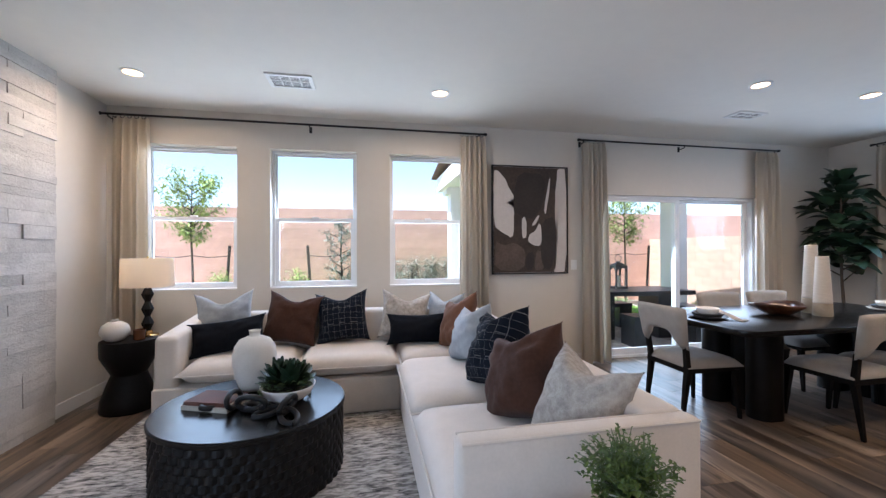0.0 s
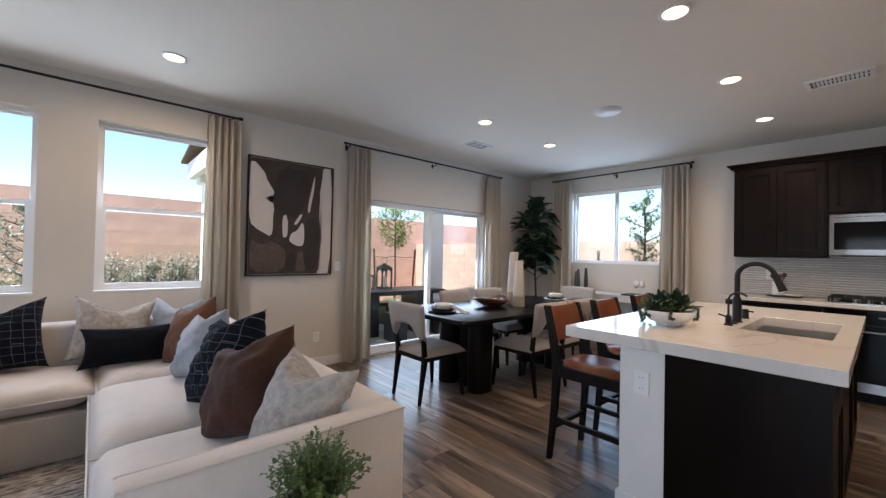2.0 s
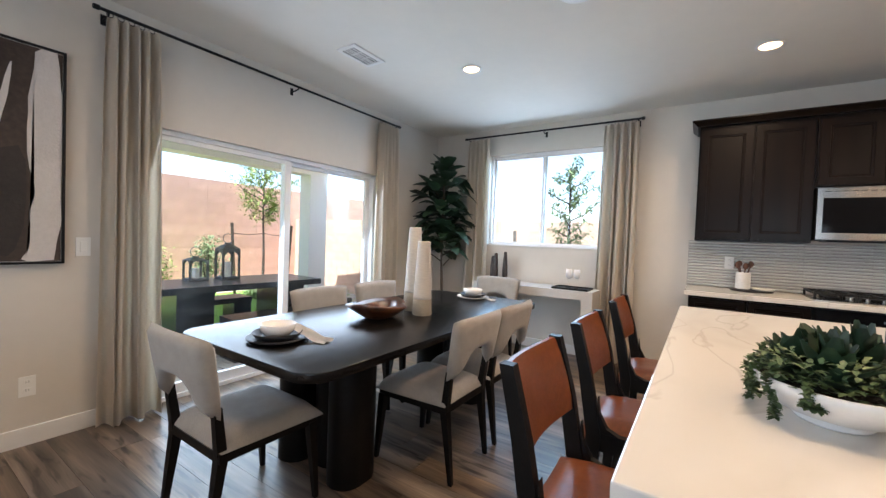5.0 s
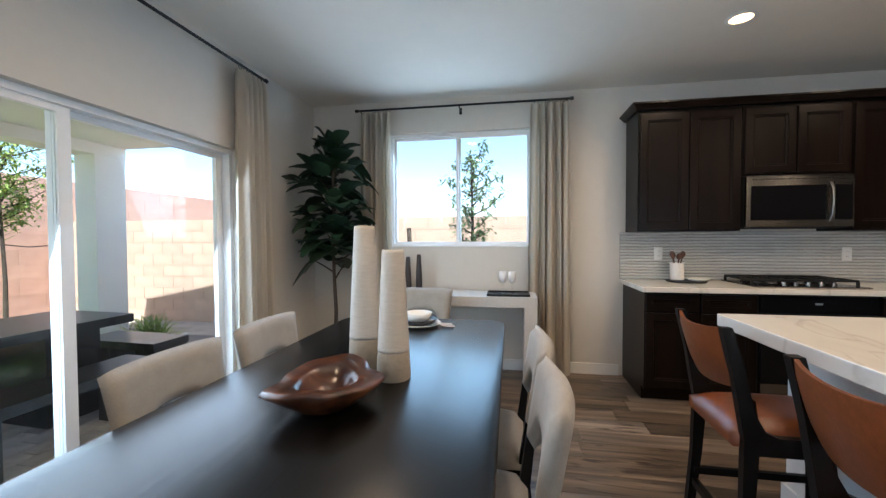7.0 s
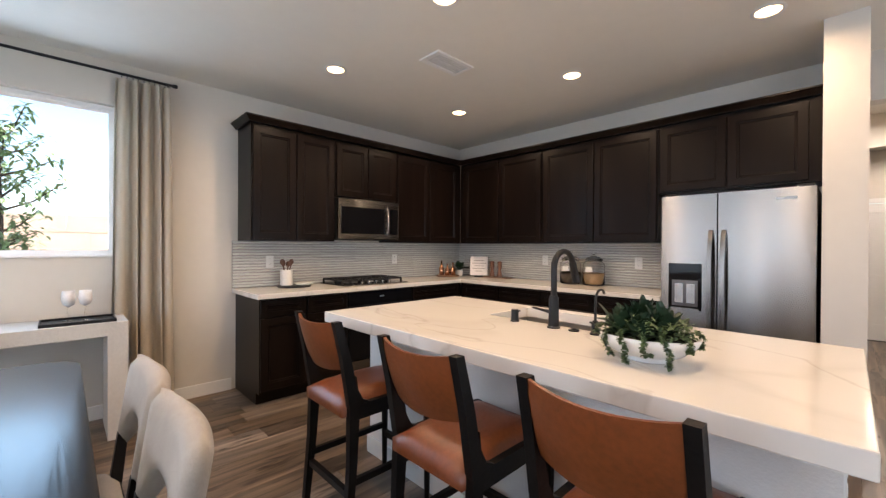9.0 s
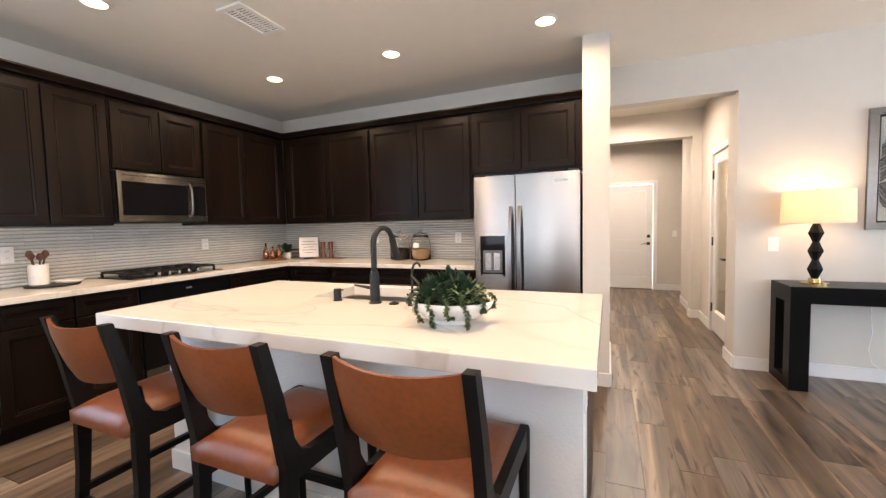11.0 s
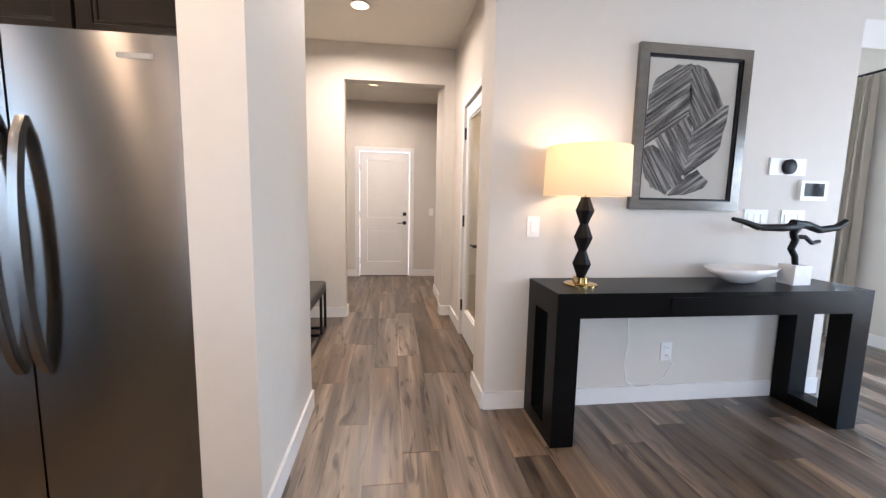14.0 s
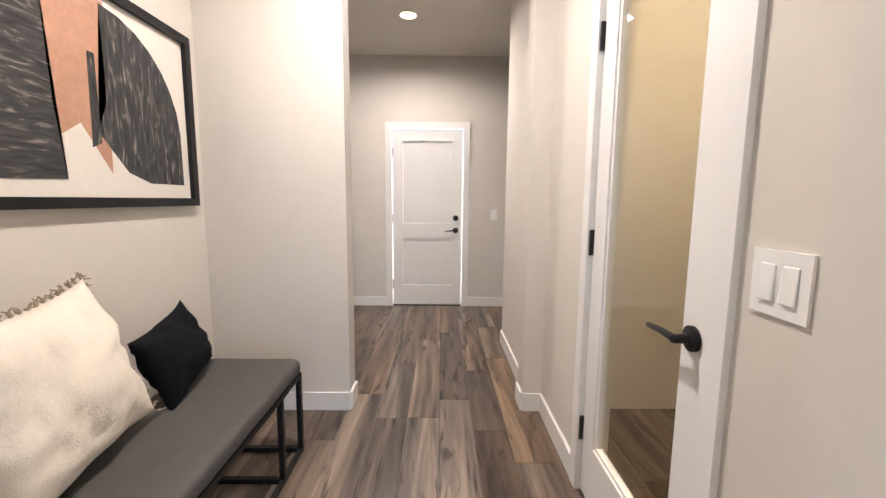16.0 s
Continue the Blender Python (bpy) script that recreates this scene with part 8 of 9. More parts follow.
def glazed_door():
    y0, y1, _, zt = PANTRY
    d = tagged(new("door_4"), "white pantry door with a full glass pane, closed", "door", kind="structure")
    d.location = (HALL_R - 0.045, (y0 + y1) / 2, 0)
    hw, h, st = (y1 - y0) / 2 - 0.012, zt - 0.015, 0.105
    bm = bmesh.new()
    box(bm, 0, 0.038, -hw, -hw + st, 0.012, h)
    box(bm, 0, 0.038, hw - st, hw, 0.012, h)
    box(bm, 0, 0.038, -hw + st, hw - st, 0.012, 0.25)
    box(bm, 0, 0.038, -hw + st, hw - st, h - 0.11, h)
    part("leaf", bm, TRIM, d, bevel=0.003)
    bm = bmesh.new()
    a, b, c, e = -hw + st, hw - st, 0.25, h - 0.11
    for q in ((a, a + 0.014, c, e), (b - 0.014, b, c, e), (a + 0.014, b - 0.014, c, c + 0.014), (a + 0.014, b - 0.014, e - 0.014, e)):
        box(bm, 0.006, 0.030, q[0], q[1], q[2], q[3])
    part("glazing_bead", bm, TRIM, d, bevel=0.003)
    g = part("pane", bx(0.016, 0.021, a, b, c, e), pane_glass("door_glass", 0.15, (0.96, 0.97, 0.95)), d)
    g.visible_shadow = False
    bm = bmesh.new()
    o = 0.046
    box(bm, o - 0.05, o + 0.016, -hw - 0.066, -hw - 0.004, 0, h + 0.07)
    box(bm, o - 0.05, o + 0.016, hw + 0.004, hw + 0.066, 0, h + 0.07)
    box(bm, o - 0.05, o + 0.016, -hw - 0.004, hw + 0.004, h + 0.006, h + 0.07)
    part("casing", bm, TRIM, d, bevel=0.003)
    for z in (0.28, 1.05, 1.81):
        part("hinge", bx(0.034, 0.054, -hw - 0.012, -hw + 0.006, z - 0.05, z + 0.05), BLACK, d, "black hinge", bevel=0.002)
    hd = part("lever_handle", turned([(0.031, 0), (0.031, 0.008), (0.012, 0.014), (0.011, 0.05), (0, 0.051)], 20), BLACK, d, "matte black lever", smooth=True, m=pose(0.038, hw - 0.065, 0.89, 0, 90, 0))
    part("lever", rod([(0.082, hw - 0.065, 0.89), (0.084, hw - 0.12, 0.892), (0.080, hw - 0.185, 0.886)], 0.010, 10, 0.007), BLACK, hd, smooth=True)
    part("strike", bx(0.032, 0.052, hw - 0.002, hw + 0.010, 0.86, 0.92), BLACK, d)
    p = new("pantry_light", bpy.data.lights.new("pantry_light", "AREA"))
    p.data.shape, p.data.size, p.data.energy, p.data.color = "DISK", 0.14, 4.6, (1.0, 0.74, 0.42)
    p.matrix_world = look((0.58, -2.9, CEILING - 0.02), (0.58, -2.9, 0))
    f = thing("pantry_downlight", 0.58, -2.9, CEILING, 0, "small round recessed light in the pantry", "ceiling light")
    part("lens", turned([(0.07, 0.0), (0.07, -0.006), (0, -0.008)], 24), LAMPGLOW, f)


glazed_door()
outlet("light_switch", HALL_R, -2.27, 1.07, -90, "white two-gang rocker switch plate beside the door", 2)
outlet("light_switch", 1.21, END_Y, 1.05, 0, "white rocker light switch plate", 1)


def bench():
    b = thing("upholstered_bench", 2.68, -2.78, 0, 0, "grey upholstered bench on a black metal frame", "bench")
    hx, hy = 0.225, 0.62
    GREYF = mat("charcoal_grey_upholstery", (0.075, 0.070, 0.066), 0.85, var=0.1, scale=20, bump=0.3, bscale=300)
    part("seat", prism(rounded(2 * hx, 2 * hy, 0.05, 5), 0.395, 0.46), GREYF, b, smooth=True, bevel=0.018, seg=3)
    r = 0.011
    for sy in (-hy + 0.025, -hy + 0.24, hy - 0.24, hy - 0.025):
        for sx in (-hx + 0.015, hx - 0.015):
            part("leg", bx(sx - r, sx + r, sy - r, sy + r, 0.0, 0.395), BLACK, b, bevel=0.002)
        part("cross_bar", bx(-hx + 0.026, hx - 0.026, sy - r, sy + r, 0.0, 2 * r), BLACK, b)
    for sx in (-hx + 0.015, hx - 0.015):
        part("floor_bar", bx(sx - r + 0.001, sx + r - 0.001, -hy + 0.036, hy - 0.036, 0.001, 2 * r - 0.001), BLACK, b)
        part("top_bar", bx(sx - r + 0.001, sx + r - 0.001, -hy + 0.036, hy - 0.036, 0.372, 0.394), BLACK, b)
    c = cushion(2.74, -2.62, 0.466, -84, 20, 0.54, 0.50, 0.20, IVORY, "ivory cotton pillow with tasselled edges on the bench", 31, 0.0, -4, "bench pillows")
    rnd = random.Random(4)
    for side in (0, 1):
        bm = bmesh.new()
        for k in range(22):
            s = k / 21 * 2 - 1
            pin = 0.27 * (1 - 0.14 * (1 - s * s) ** 0.8)
            x, z = (s * 0.27, 0.25 + 0.25 * (1 - 0.14 * (1 - s * s) ** 0.8)) if side == 0 else ((pin, 0.25 + s * 0.25))
            for q in range(5):
                dx, dz = rnd.uniform(-0.010, 0.010), rnd.uniform(-0.010, 0.010)
                ex, ez = (dx, 0.015 + dz) if side == 0 else (0.015 + dx, dz)
                tube(bm, [(x, 0, z), (x + ex * 0.5, rnd.uniform(-0.008, 0.008), z + ez * 0.5), (x + ex, rnd.uniform(-0.015, 0.015), z + ez)], 0.0035, 4, 0.002)
        part("tassel_fringe", bm, mat("taupe_tassel_yarn", (0.36, 0.30, 0.23), 0.9, var=0.2), c, "taupe yarn tassels")
    cushion(2.80, -3.14, 0.466, -78, 22, 0.46, 0.30, 0.15, INK, "small black lumbar pillow on the bench", 32, 0.0, -5, "bench pillows")


bench()


def hall_art():
    a = thing("framed_collage", 3.09, -3.065, 1.17, 0, "large black-framed charcoal and blush collage", "picture")
    hy, h = 0.605, 0.82
    for y0, y1, z0, z1 in ((-hy, -hy + 0.038, 0, h), (hy - 0.038, hy, 0, h), (-hy + 0.038, hy - 0.038, 0, 0.038), (-hy + 0.038, hy - 0.038, h - 0.038, h)):
        part("frame_bar", bx(-0.034, -0.002, y0, y1, z0, z1), BLACK, a, bevel=0.002)
    part("paper", bx(-0.012, -0.004, -hy + 0.038, hy - 0.038, 0.038, h - 0.038), mat("warm_white_paper", (0.66, 0.62, 0.56), 0.9, var=0.03), a)
    CH = banded("scraped_charcoal", [(0.012, 0.012, 0.013), (0.03, 0.03, 0.031), (0.05, 0.048, 0.047), (0.26, 0.22, 0.19)], 6.0, 2.0, rough=0.85, detail=8, bump=0.1, stretch=(1, 1.0, 5.0))
    CH2 = banded("scraped_charcoal_upright", [(0.012, 0.012, 0.013), (0.03, 0.03, 0.031), (0.05, 0.048, 0.047), (0.26, 0.22, 0.19)], 6.0, 2.0, rough=0.85, detail=8, bump=0.1, stretch=(1, 5.0, 1.0))
    BL = mat("blush_paper", (0.42, 0.24, 0.16), 0.9, var=0.12, scale=6)
    def sheet(pts, material, lift):
        bm = bmesh.new()
        f = [bm.verts.new((-0.012 - lift, y, z)) for y, z in pts]
        g = [bm.verts.new((-0.0118, y, z)) for y, z in pts]
        bm.faces.new(f)
        for i in range(len(f)):
            bm.faces.new((f[i], f[(i + 1) % len(f)], g[(i + 1) % len(f)], g[i]))
        bmesh.ops.triangulate(bm, faces=[x for x in bm.faces if len(x.verts) > 4])
        bmesh.ops.recalc_face_normals(bm, faces=bm.faces)
        part("torn_paper", bm, material, a)
    # local y runs from the inner hall (-) towards the living room (+)
    sheet([(-0.12, 0.76), (0.18, 0.77), (0.17, 0.20), (0.02, 0.30), (-0.10, 0.13)], BL, 0.0008)
    arc = [(-0.10 - 0.42 * math.sin(radians(t)), 0.30 + 0.45 * math.cos(radians(t))) for t in range(0, 100, 12)]
    sheet([(-0.10, 0.75)] + arc + [(-0.52, 0.10), (-0.30, 0.10), (-0.18, 0.14), (-0.05, 0.28), (-0.10, 0.40)], CH2, 0.0016)
    sheet([(0.13, 0.77), (0.56, 0.78), (0.56, 0.08), (0.09, 0.10), (0.12, 0.36)], CH, 0.0024)
    sheet([(-0.03, 0.56), (-0.06, 0.56), (-0.06, 0.24), (-0.02, 0.22)], CH2, 0.0020)


hall_art()


# ---- the yard ----
GROUND = mat("pale_gravel_earth", (0.42, 0.36, 0.30), 0.95, var=0.25, scale=3, bump=0.6, bscale=90)
tagged(link("ground", bx(-400, 400, -400, 400, -0.6, -0.16), GROUND), "pale gravel and dry earth yard", "ground", kind="structure")
LAWN = mat("bright_turf", (0.20, 0.38, 0.06), 0.95, var=0.25, scale=20, bump=0.9, bscale=300)
lawn = thing("lawn", 2.0, 8.9, -0.16, 0, "strip of bright green turf beyond the patio", "lawn", kind="stuff")
bm = bx(-5.0, 5.0, -1.75, 1.3, 0.0, 0.03)
rnd = random.Random(8)
for k in range(9000):
    gx, gy = rnd.uniform(-4.98, 4.98), rnd.uniform(-1.73, 1.28)
    a = rnd.uniform(0, 6.28)
    v = [bm.verts.new((gx - 0.004 * math.cos(a), gy - 0.004 * math.sin(a), 0.03)), bm.verts.new((gx + 0.004 * math.cos(a), gy + 0.004 * math.sin(a), 0.03)), bm.verts.new((gx + rnd.uniform(-0.02, 0.02), gy + rnd.uniform(-0.02, 0.02), 0.03 + rnd.uniform(0.02, 0.04)))]
    bm.faces.new(v)
part("turf", bm, LAWN, lawn)


def block_wall(name, axis, a, b, face, z0, z1, course, length, material, label, thick=0.2):
    """A wall of laid blocks with recessed joints; its courses are pieces."""
    w = tagged(new(name), label, "block wall", kind="structure")
    s = 1 if thick > 0 else -1
    core = bx(a, b, face + s * 0.006, face + thick, z0, z1 - 0.012) if axis == "x" else bx(face + s * 0.006, face + thick, a, b, z0, z1 - 0.012)
    part("core", core, mat(name + "_mortar", (0.52, 0.335, 0.25), 0.95, var=0.1), w)
    bm = bx(0.003, length - 0.003, 0, s * 0.16, 0.003, course - 0.003) if axis == "x" else bx(0, s * 0.16, 0.003, length - 0.003, 0.003, course - 0.003)
    first = part("block", bm, material, w)
    me = first.data
    bpy.data.objects.remove(first)
    z, r = z0, 0
    while z < z1 - 0.02:
        u = a - (length / 2 if r % 2 else 0)
        while u < b - 0.02:
            ob = new("block", me)
            ob.parent = w
            lo, hi = max(u, a), min(u + length, b)
            ob.location = (lo, face, z) if axis == "x" else (face, lo, z)
            k = (hi - lo) / length
            ob.scale = (k, 1, 1) if axis == "x" else (1, k, 1)
            u += length
        z += course
        r += 1
    return w


REDBLOCK = mat("red_brown_block", (0.60, 0.355, 0.26), 0.95, var=0.12, scale=5, bump=0.5, bscale=50, rand=0.07)
TANBLOCK = mat("tan_block", (0.60, 0.43, 0.32), 0.95, var=0.12, scale=5, bump=0.5, bscale=50, rand=0.06)
block_wall("boundary_wall_north", "x", -5.0, 17.0, 10.6, -0.16, 2.44, 0.26, 0.80, REDBLOCK, "tall red-brown block wall along the yard")
block_wall("boundary_wall_east", "y", -3.0, 10.6, 8.55, -0.16, 1.53, 0.203, 0.41, TANBLOCK, "tan split-face block wall along the side yard")

# covered patio
STUCCO = mat("pale_stucco", (0.78, 0.76, 0.72), 0.9, var=0.05, scale=4, bump=0.5, bscale=80)
patio = tagged(new("patio_cover"), "flat covered patio roof on white stucco posts", "patio roof", kind="structure")
part("roof_slab", bx(1.65, 7.25, 4.57, 8.25, 2.62, 2.72), STUCCO, patio)
part("beam", bx(1.65, 7.25, 7.75, 8.10, 2.47, 2.62), STUCCO, patio)
part("fascia", bx(1.55, 7.35, 8.25, 8.29, 2.58, 2.86), STUCCO, patio)
part("fascia", bx(1.55, 1.65, 4.7, 8.25, 2.58, 2.86), STUCCO, patio)
ROOFTILE = mat("brown_roof_tile", (0.16, 0.10, 0.075), 0.9, var=0.2, rand=0.15)
bm = bmesh.new()
v = [bm.verts.new(c) for c in ((1.45, 8.4, 2.86), (7.45, 8.4, 2.86), (7.45, 4.57, 3.6), (1.45, 4.57, 3.6), (1.45, 8.4, 2.90), (7.45, 8.4, 2.90), (7.45, 4.57, 3.64), (1.45, 4.57, 3.64))]
for q in ((3, 2, 1, 0), (4, 5, 6, 7), (0, 1, 5, 4), (1, 2, 6, 5), (2, 3, 7, 6), (3, 0, 4, 7)):
    bm.faces.new([v[i] for i in q])
part("tiled_roof", bm, ROOFTILE, patio, "brown tiled roof slope")
for px in (1.95, 7.03):
    part("post", bx(px - 0.21, px + 0.21, 7.76, 8.09, -0.16, 2.47), STUCCO, patio, bevel=0.006)
for lx, ly in ((3.0, 6.3), (4.6, 6.3)):
    part("soffit_light", turned([(0.08, 2.62), (0.08, 2.612), (0, 2.61)], 20, lx, ly), LAMPGLOW, patio, "lit round soffit light")

tagged(link("curb", bx(1.3, 7.6, 7.104, 7.146, -0.20, -0.10), STUCCO), "pale concrete border between pavers and lawn", "border", kind="structure")
paving = tagged(link("pavement", bx(1.3, 7.6, 4.56, 7.10, -0.22, -0.132), mat("sand_joint", (0.20, 0.17, 0.15), 0.95)), "grey-tan concrete pavers on the patio", "pavement", kind="structure")


def pavers():
    PAVER = mat("grey_tan_paver", (0.44, 0.39, 0.345), 0.9, var=0.2, scale=8, bump=0.4, bscale=60, rand=0.25)
    bm = bx(0.004, 0.226, 0.004, 0.151, 0.0, 0.030)
    first = part("paver", bm, PAVER, paving, bevel=0.004, seg=1)
    me = first.data
    bpy.data.objects.remove(first)
    n = 0
    y, r = 4.57, 0
    while y < 6.9 and n < 300:
        x = 2.5 - (0.115 if r % 2 else 0)
        while x < 5.9:
            p = new("paver", me)
            p.parent = paving
            p.location = (x, y, -0.131)
            x += 0.23
            n += 1
        y += 0.155
        r += 1


def patio_table():
    t = thing("patio_table", 4.35, 5.95, -0.10, -3, "dark slab outdoor dining table on the patio", "table")
    TOPM = mat("weathered_charcoal_top", (0.022, 0.023, 0.026), 0.3, var=0.2, scale=6)
    part("top", bx(-1.12, 0.95, -0.42, 0.42, 0.71, 0.78), TOPM, t, bevel=0.006)
    for sx in (-0.55, 0.6):
        part("slab_leg", bx(sx - 0.19, sx + 0.19, -0.26, 0.26, 0.0, 0.71), TOPM, t, bevel=0.006)
    for name, x, y, turn, w in (("patio_bench", 4.55, 5.30, -3, 0.62), ("patio_bench", 5.70, 5.95, 87, 0.45), ("patio_bench", 4.3, 6.75, -3, 0.62)):
        b = thing(name, x, y, -0.10, turn, "dark slab outdoor bench on the pavers", "bench", "patio benches")
        part("seat", bx(-w, w, -0.19, 0.19, 0.38, 0.45), TOPM, b, bevel=0.005)
        for sx in (-w + 0.12, w - 0.12):
            part("slab_leg", bx(sx - 0.12, sx + 0.12, -0.17, 0.17, 0, 0.38), TOPM, b, bevel=0.005)
    LANT = mat("weathered_grey_lantern", (0.10, 0.105, 0.11), 0.55, var=0.15)
    for x, y, w, h in ((3.97, 6.15, 0.105, 0.28), (4.33, 6.12, 0.108, 0.44)):
        l = thing("lantern", x, y, 0.6805, -3, "grey metal candle lantern on the patio table", "lantern", "lanterns")
        part("base", bx(-w, w, -w, w, 0, 0.03), LANT, l, bevel=0.004)
        for sx in (-1, 1):
            for sy in (-1, 1):
                part("corner_post", bx(sx * w - sx * 0.0, sx * w - sx * 0.022, sy * w, sy * w - sy * 0.022, 0.03, h * 0.86), LANT, l)
        for ax in (0, 1):
            for s in (-1, 1):
                bm = bmesh.new()
                n = 8
                outer, inner = [], []
                for k in range(n + 1):
                    a = math.pi * k / n
                    outer.append((w * math.cos(a) * 0.99, h * 0.86))
                    inner.append((w * 0.80 * math.cos(a), h * 0.62 + w * 0.8 * math.sin(a) * 0.9))
                for k in range(n):
                    q = [outer[k], outer[k + 1], inner[k + 1], inner[k]]
                    for off in (0.0, 0.01):
                        vs = [bm.verts.new((u, s * (w - 0.002 - off), z) if ax == 0 else (s * (w - 0.002 - off), u, z)) for u, z in q]
                        bm.faces.new(vs)
                part("arched_side", bm, LANT, l)
        bm = turned([(w * 1.38, h * 0.86), (w * 1.38, h * 0.88), (w * 0.7, h * 0.97), (w * 0.35, h), (w * 0.35, h * 1.04), (0, h * 1.05)], 4)
        part("lid", bm, LANT, l, m=pose(0, 0, 0, 0, 0, 45))
        part("handle", rod([(0.06 * math.cos(t), 0, h * 1.05 + 0.05 + 0.06 * math.sin(t)) for t in [math.pi * 2 * q / 16 for q in range(17)]], 0.005, 6), LANT, l)
        part("candle", turned([(0.04, 0.03), (0.04, 0.03 + h * 0.42), (0, 0.03 + h * 0.42)], 18), CERAMIC_W, l, "white pillar candle", smooth=True)


patio_table()


def tree(x, y, height, spread, leaves, material, seed, label, trunk=0.035, low=0.35, stakes=True, leaf=0.05, side=False):
    rnd = random.Random(seed)
    t = thing("young_tree", x, y, -0.16, 0, label, "tree")
    tr, lf = bmesh.new(), bmesh.new()
    tube(tr, [(0, 0, 0), (0.02, 0.01, height * 0.3), (-0.02, 0.0, height * 0.65), (0.0, 0.02, height * 0.97)], trunk, 8, trunk * 0.25)
    limbs = []
    for k in range(22):
        s = low + (0.95 - low) * k / 22
        z = height * s
        a = k * 2.4 + rnd.uniform(-0.4, 0.4)
        L = spread * (0.45 + 0.6 * math.sin(math.pi * (s - low) / (1.03 - low))) * rnd.uniform(0.7, 1.1)
        e = Vector((L * math.cos(a), L * math.sin(a), z + L * rnd.uniform(0.35, 0.9)))
        m_ = Vector((L * 0.5 * math.cos(a), L * 0.5 * math.sin(a), z + L * 0.25))
        tube(tr, [(0, 0, z), m_, e], trunk * 0.35, 5, trunk * 0.1)
        limbs.append((Vector((0, 0, z)), m_, e))
    for k in range(leaves):
        p, q, r = limbs[rnd.randrange(len(limbs))]
        s = rnd.uniform(0.3, 1.05)
        c = p.lerp(q, s * 2) if s < 0.5 else q.lerp(r, (s - 0.5) * 2)
        c = c + Vector((rnd.gauss(0, 1), rnd.gauss(0, 1), rnd.gauss(0, 1))) * spread * 0.10
        leafy(lf, c, (rnd.uniform(-1, 1), rnd.uniform(-1, 1), rnd.uniform(-0.5, 0.9)), rnd.uniform(0.7, 1.3) * leaf, leaf * 0.45, 0.25, 2)
    part("trunk", tr, BARK, t, "slim brown trunk and limbs", smooth=True)
    part("crown", lf, material, t, "airy crown of small leaves")
    if stakes:
        for sx in (-1, 1):
            s = thing("tree_stake", x + (0 if side else sx * 0.62), y + (sx * 0.75 if side else 0), -0.16, 0, "leaning wooden tree stake with ties", "stake", "tree stakes")
            along = Matrix.Rotation(radians(90 if side else 0), 4, "Z")
            part("pole", rod([(0, 0, 0), (sx * 0.10, 0, 1.62)], 0.03, 8), BARK, s, m=along)
            part("tie", rod([(sx * 0.09, 0, 1.40), (-sx * 0.3, 0.02, 1.37), (-sx * 0.6, 0, 1.41)], 0.008, 6), BLACK, s, m=along)


YLEAF = mat("yellow_green_leaf", (0.26, 0.34, 0.075), 0.6, var=0.4, scale=5)
GLEAF = mat("olive_green_leaf", (0.18, 0.26, 0.11), 0.6, var=0.4, scale=5)
DLEAF = mat("grey_green_hedge_leaf", (0.025, 0.045, 0.022), 0.6, scale=14, col2=(0.42, 0.43, 0.34))
tree(7.45, 2.74, 2.62, 0.36, 1300, GLEAF, 41, "slim young tree tied between stakes at the side window", leaf=0.07, low=0.45, side=True)
tree(6.85, 9.4, 3.0, 0.75, 2600, YLEAF, 42, "young leafy tree tied between wooden stakes", low=0.55, leaf=0.075)
tree(-3.46, 9.0, 3.05, 0.66, 2800, YLEAF, 43, "young leafy tree tied between wooden stakes", low=0.55, leaf=0.08)
tree(-0.46, 9.0, 2.25, 0.42, 2000, DLEAF, 44, "narrow dark evergreen young tree by the wall", low=0.2, leaf=0.06)


def shrub(x, y, r, h, n, material, seed, label, leaf=0.06, blades=False, sx=1.0):
    rnd = random.Random(seed)
    s = thing("shrub" if not blades else "grass_clump", x, y, -0.16, 0, label, "shrub" if not blades else "grass")
    bm, st = bmesh.new(), bmesh.new()
    if blades:
        for k in range(n):
            a, el = rnd.uniform(0, 6.28), radians(rnd.uniform(35, 86))
            L = h * rnd.uniform(0.6, 1.1)
            leafy(bm, (rnd.gauss(0, r * 0.3), rnd.gauss(0, r * 0.3), 0), (math.cos(a) * math.cos(el), math.sin(a) * math.cos(el), math.sin(el)), L, 0.016, 0.45, 5)
    else:
        for k in range(40):
            a, el = rnd.uniform(0, 6.28), radians(rnd.uniform(20, 85))
            d = Vector((sx * r * math.cos(a) * math.cos(el), r * math.sin(a) * math.cos(el), h * math.sin(el)))
            tube(st, [(0, 0, 0), d * 0.5, d * 0.9], 0.008, 5, 0.003)
            for q in range(n // 40):
                c = d * rnd.uniform(0.4, 1.0) ** 0.7 + Vector((rnd.gauss(0, 0.07), rnd.gauss(0, 0.07), rnd.gauss(0, 0.06)))
                c.z = max(c.z, 0.02)
                leafy(bm, c, (rnd.uniform(-1, 1), rnd.uniform(-1, 1), rnd.uniform(-0.3, 1)), leaf * rnd.uniform(0.7, 1.3), leaf * 0.5, 0.3, 2)
        part("stem", st, BARK, s)
    part("foliage", bm, material, s)


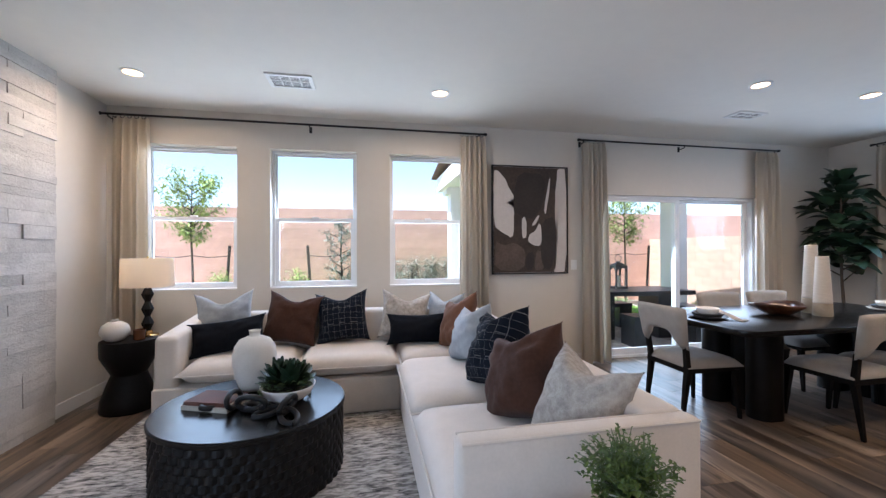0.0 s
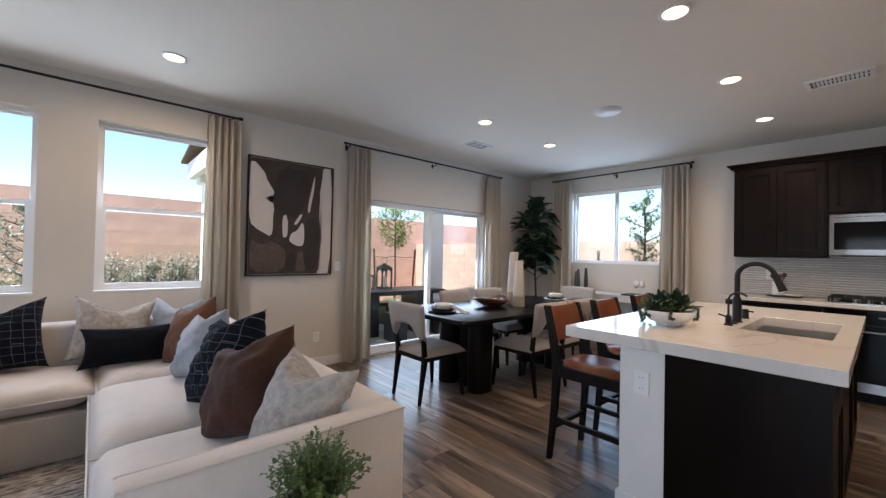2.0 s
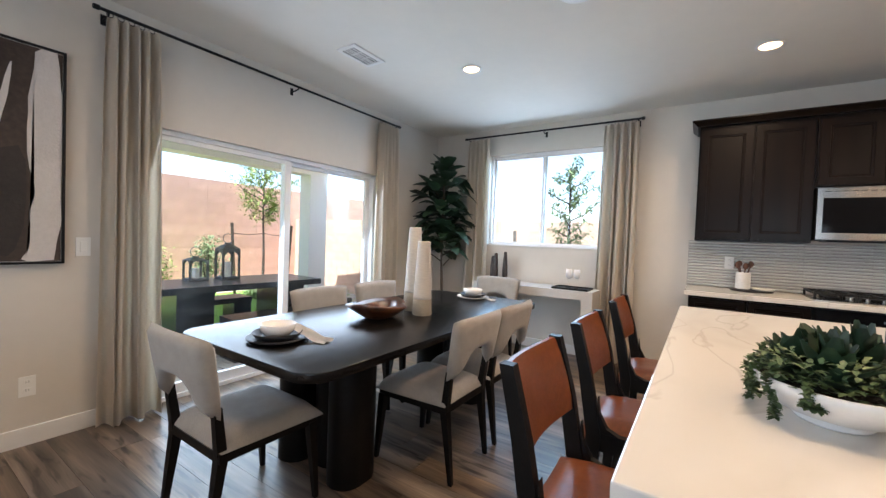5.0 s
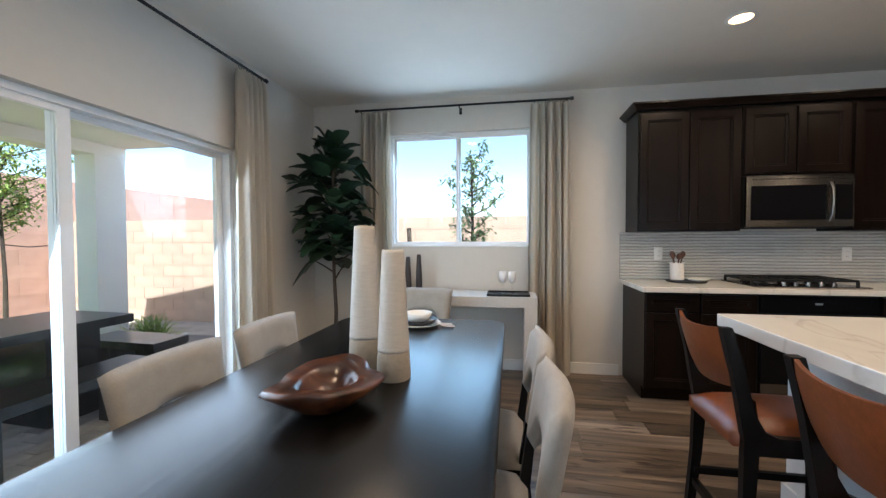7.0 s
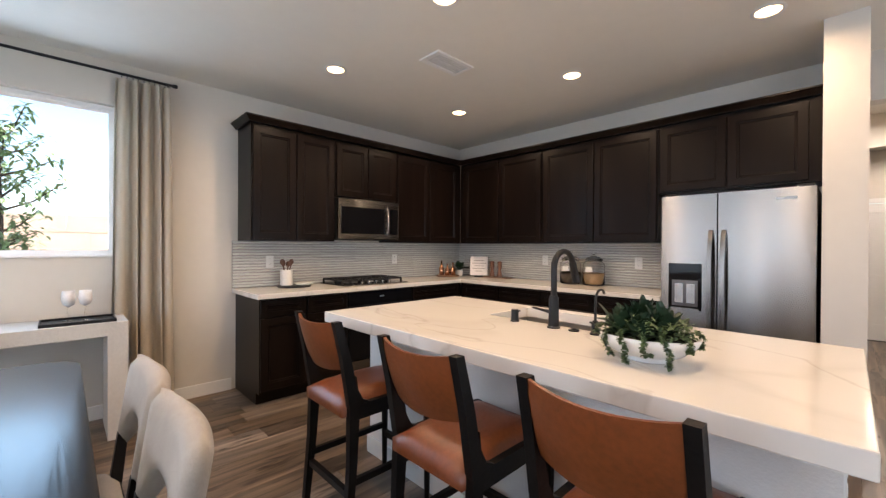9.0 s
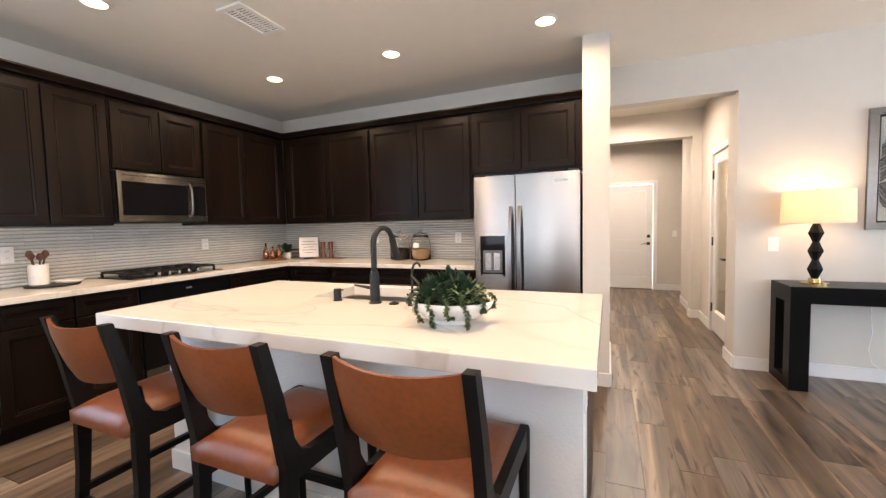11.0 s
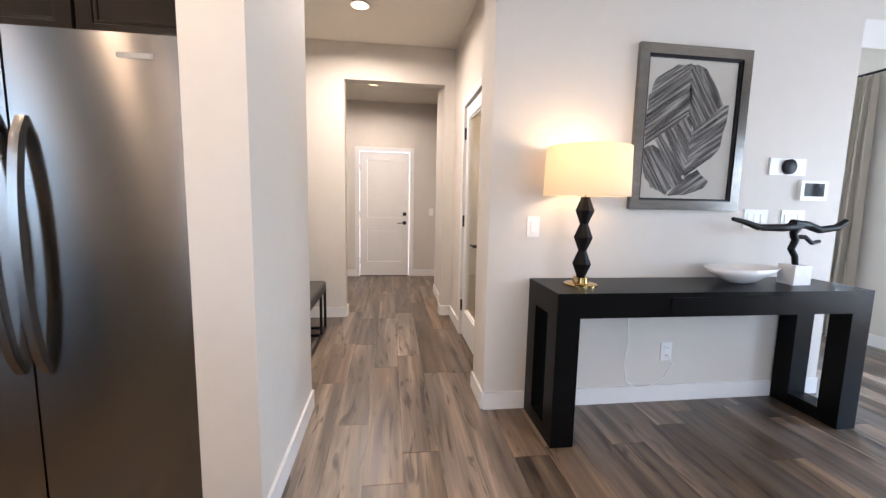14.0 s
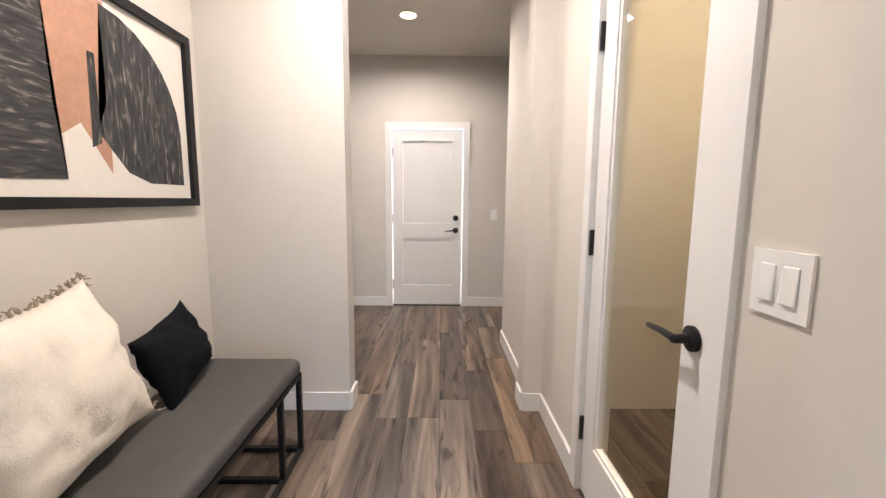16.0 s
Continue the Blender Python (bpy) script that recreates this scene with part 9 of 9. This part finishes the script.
shrub(-2.76, 8.6, 0.36, 1.1, 1400, YLEAF, 51, "yellow-green upright shrub by the block wall")
shrub(-1.31, 8.6, 0.46, 1.08, 1500, YLEAF, 52, "yellow-green rounded shrub by the block wall")
shrub(4.55, 9.2, 0.42, 1.35, 1500, YLEAF, 53, "yellow-green upright shrub beyond the patio")
shrub(5.6, 9.2, 0.45, 1.35, 1600, GLEAF, 54, "olive green bushy shrub beyond the patio")
for k, hx in enumerate((0.55, 1.0, 1.45, 1.9)):
    shrub(hx, 8.6, 0.52, 1.36, 3000, DLEAF, 60 + k, "dense grey-green hedge bush by the wall", 0.05, sx=1.1)
shrub(7.1, 7.25, 0.25, 0.75, 260, YLEAF, 55, "bright green ornamental grass clump", blades=True)
shrub(6.4, 9.0, 0.22, 0.6, 160, GLEAF, 56, "green ornamental grass clump", blades=True)
shrub(7.9, 5.4, 0.18, 0.45, 120, GLEAF, 57, "small ornamental grass clump in gravel", blades=True)


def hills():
    h = tagged(new("backdrop_hills"), "distant desert mountains with blue haze in their colour", "mountains", kind="structure")
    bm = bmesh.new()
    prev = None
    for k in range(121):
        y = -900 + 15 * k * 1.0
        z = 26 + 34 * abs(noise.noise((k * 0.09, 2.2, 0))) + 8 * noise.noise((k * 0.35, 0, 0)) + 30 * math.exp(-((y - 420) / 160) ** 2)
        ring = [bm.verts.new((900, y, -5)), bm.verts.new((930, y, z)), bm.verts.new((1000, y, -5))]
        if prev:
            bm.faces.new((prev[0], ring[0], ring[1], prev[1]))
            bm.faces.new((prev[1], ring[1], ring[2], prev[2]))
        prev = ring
    # the blue haze of distance is mixed into the ridge's base colour
    part("ridge", bm, mat("rock_with_painted_haze", (0.36, 0.43, 0.52), 1.0, var=0.1, scale=0.02), h)


hills()
for hx, hy, w, d, hh in ((48, 22, 7, 6, 3.1), (60, -6, 9, 7, 3.0)):
    b = thing("distant_house", hx, hy, -0.16, 0, "low white distant house with a flat roof", "house", "distant houses")
    part("wall", bx(-d, d, -w, w, 0, hh), STUCCO, b)
    part("roof", bx(-d - 0.4, d + 0.4, -w - 0.4, w + 0.4, hh, hh + 0.35), mat("pale_roof", (0.45, 0.38, 0.32), 0.9), b)
    for k in (-0.5, 0.4):
        part("window", bx(-d - 0.03, -d, w * k - 0.6, w * k + 0.6, 1.0, 2.2), DARKGLASS, b)


# ---- laid pieces: boards, stones, pavers ----
def floor_boards():
    W, L, T = 0.178, 1.22, 0.006
    lengths = (1.22, 0.98, 0.74)
    meshes = {}
    for Lk in lengths:
        p = part("floor_board", bx(0.0008, W - 0.0008, 0.001, Lk - 0.001, -T, 0.0), PLANK, floor)
        meshes[Lk] = p.data
        bpy.data.objects.remove(p)
    rnd = random.Random(99)
    near, far = [], []
    x = WEST
    while x < EAST:
        y = -6.2 - rnd.uniform(0, 1.0)
        while y < NORTH:
            Lk = lengths[rnd.choice((0, 0, 0, 1, 2))]
            cx, cy = x + W / 2, y + Lk / 2
            walked = y > -6.2 and y + Lk < NORTH + 0.15 and -0.4 < cx < 5.3 and -5.9 < cy < 2.4 and not (2.6 < cx and cy < -1.9)
            (near if walked else far).append((x, y, Lk))
            y += Lk
        x += W
    near.sort(key=lambda b: abs(b[0] - 1.8) + 0.35 * abs(b[1] + 0.8))
    near, extra = near[:298], near[298:]
    for bx_, by_, Lk in near:
        p = new("floor_board", meshes[Lk])
        p.parent = floor
        p.location = (bx_, by_, 0)
    vs, fs = [], []
    for bx_, by_, Lk in far + extra:
        n = len(vs)
        for dx, dy, z in ((0.0008, 0.001, -T), (W - 0.0008, 0.001, -T), (W - 0.0008, Lk - 0.001, -T), (0.0008, Lk - 0.001, -T), (0.0008, 0.001, 0), (W - 0.0008, 0.001, 0), (W - 0.0008, Lk - 0.001, 0), (0.0008, Lk - 0.001, 0)):
            vs.append((bx_ + dx, max(-6.2, min(by_ + dy, NORTH + 0.19)), z))
        fs += [tuple(n + i for i in q) for q in ((4, 5, 6, 7), (0, 1, 5, 4), (1, 2, 6, 5), (2, 3, 7, 6), (3, 0, 4, 7))]
    me = bpy.data.meshes.new("floor_boards")
    me.from_pydata(vs, [], fs)
    me.materials.append(PLANK_FAR)
    rest = new("floor_boards", me)
    rest.parent = floor
    tagged(rest, "grey-brown wood floor boards", kind="stuff")


PLANK_FAR = PLANK.copy()
PLANK_FAR.name = "floor_plank_wood_rest"
nt_far = PLANK_FAR.node_tree
info = next(n for n in nt_far.nodes if n.bl_idname == "ShaderNodeObjectInfo")
geo = nt_far.nodes.new("ShaderNodeNewGeometry")
for l in [l for l in nt_far.links if l.from_node == info]:
    nt_far.links.new(geo.outputs["Random Per Island"], l.to_socket)
floor_boards()
stone_wall()
pavers()
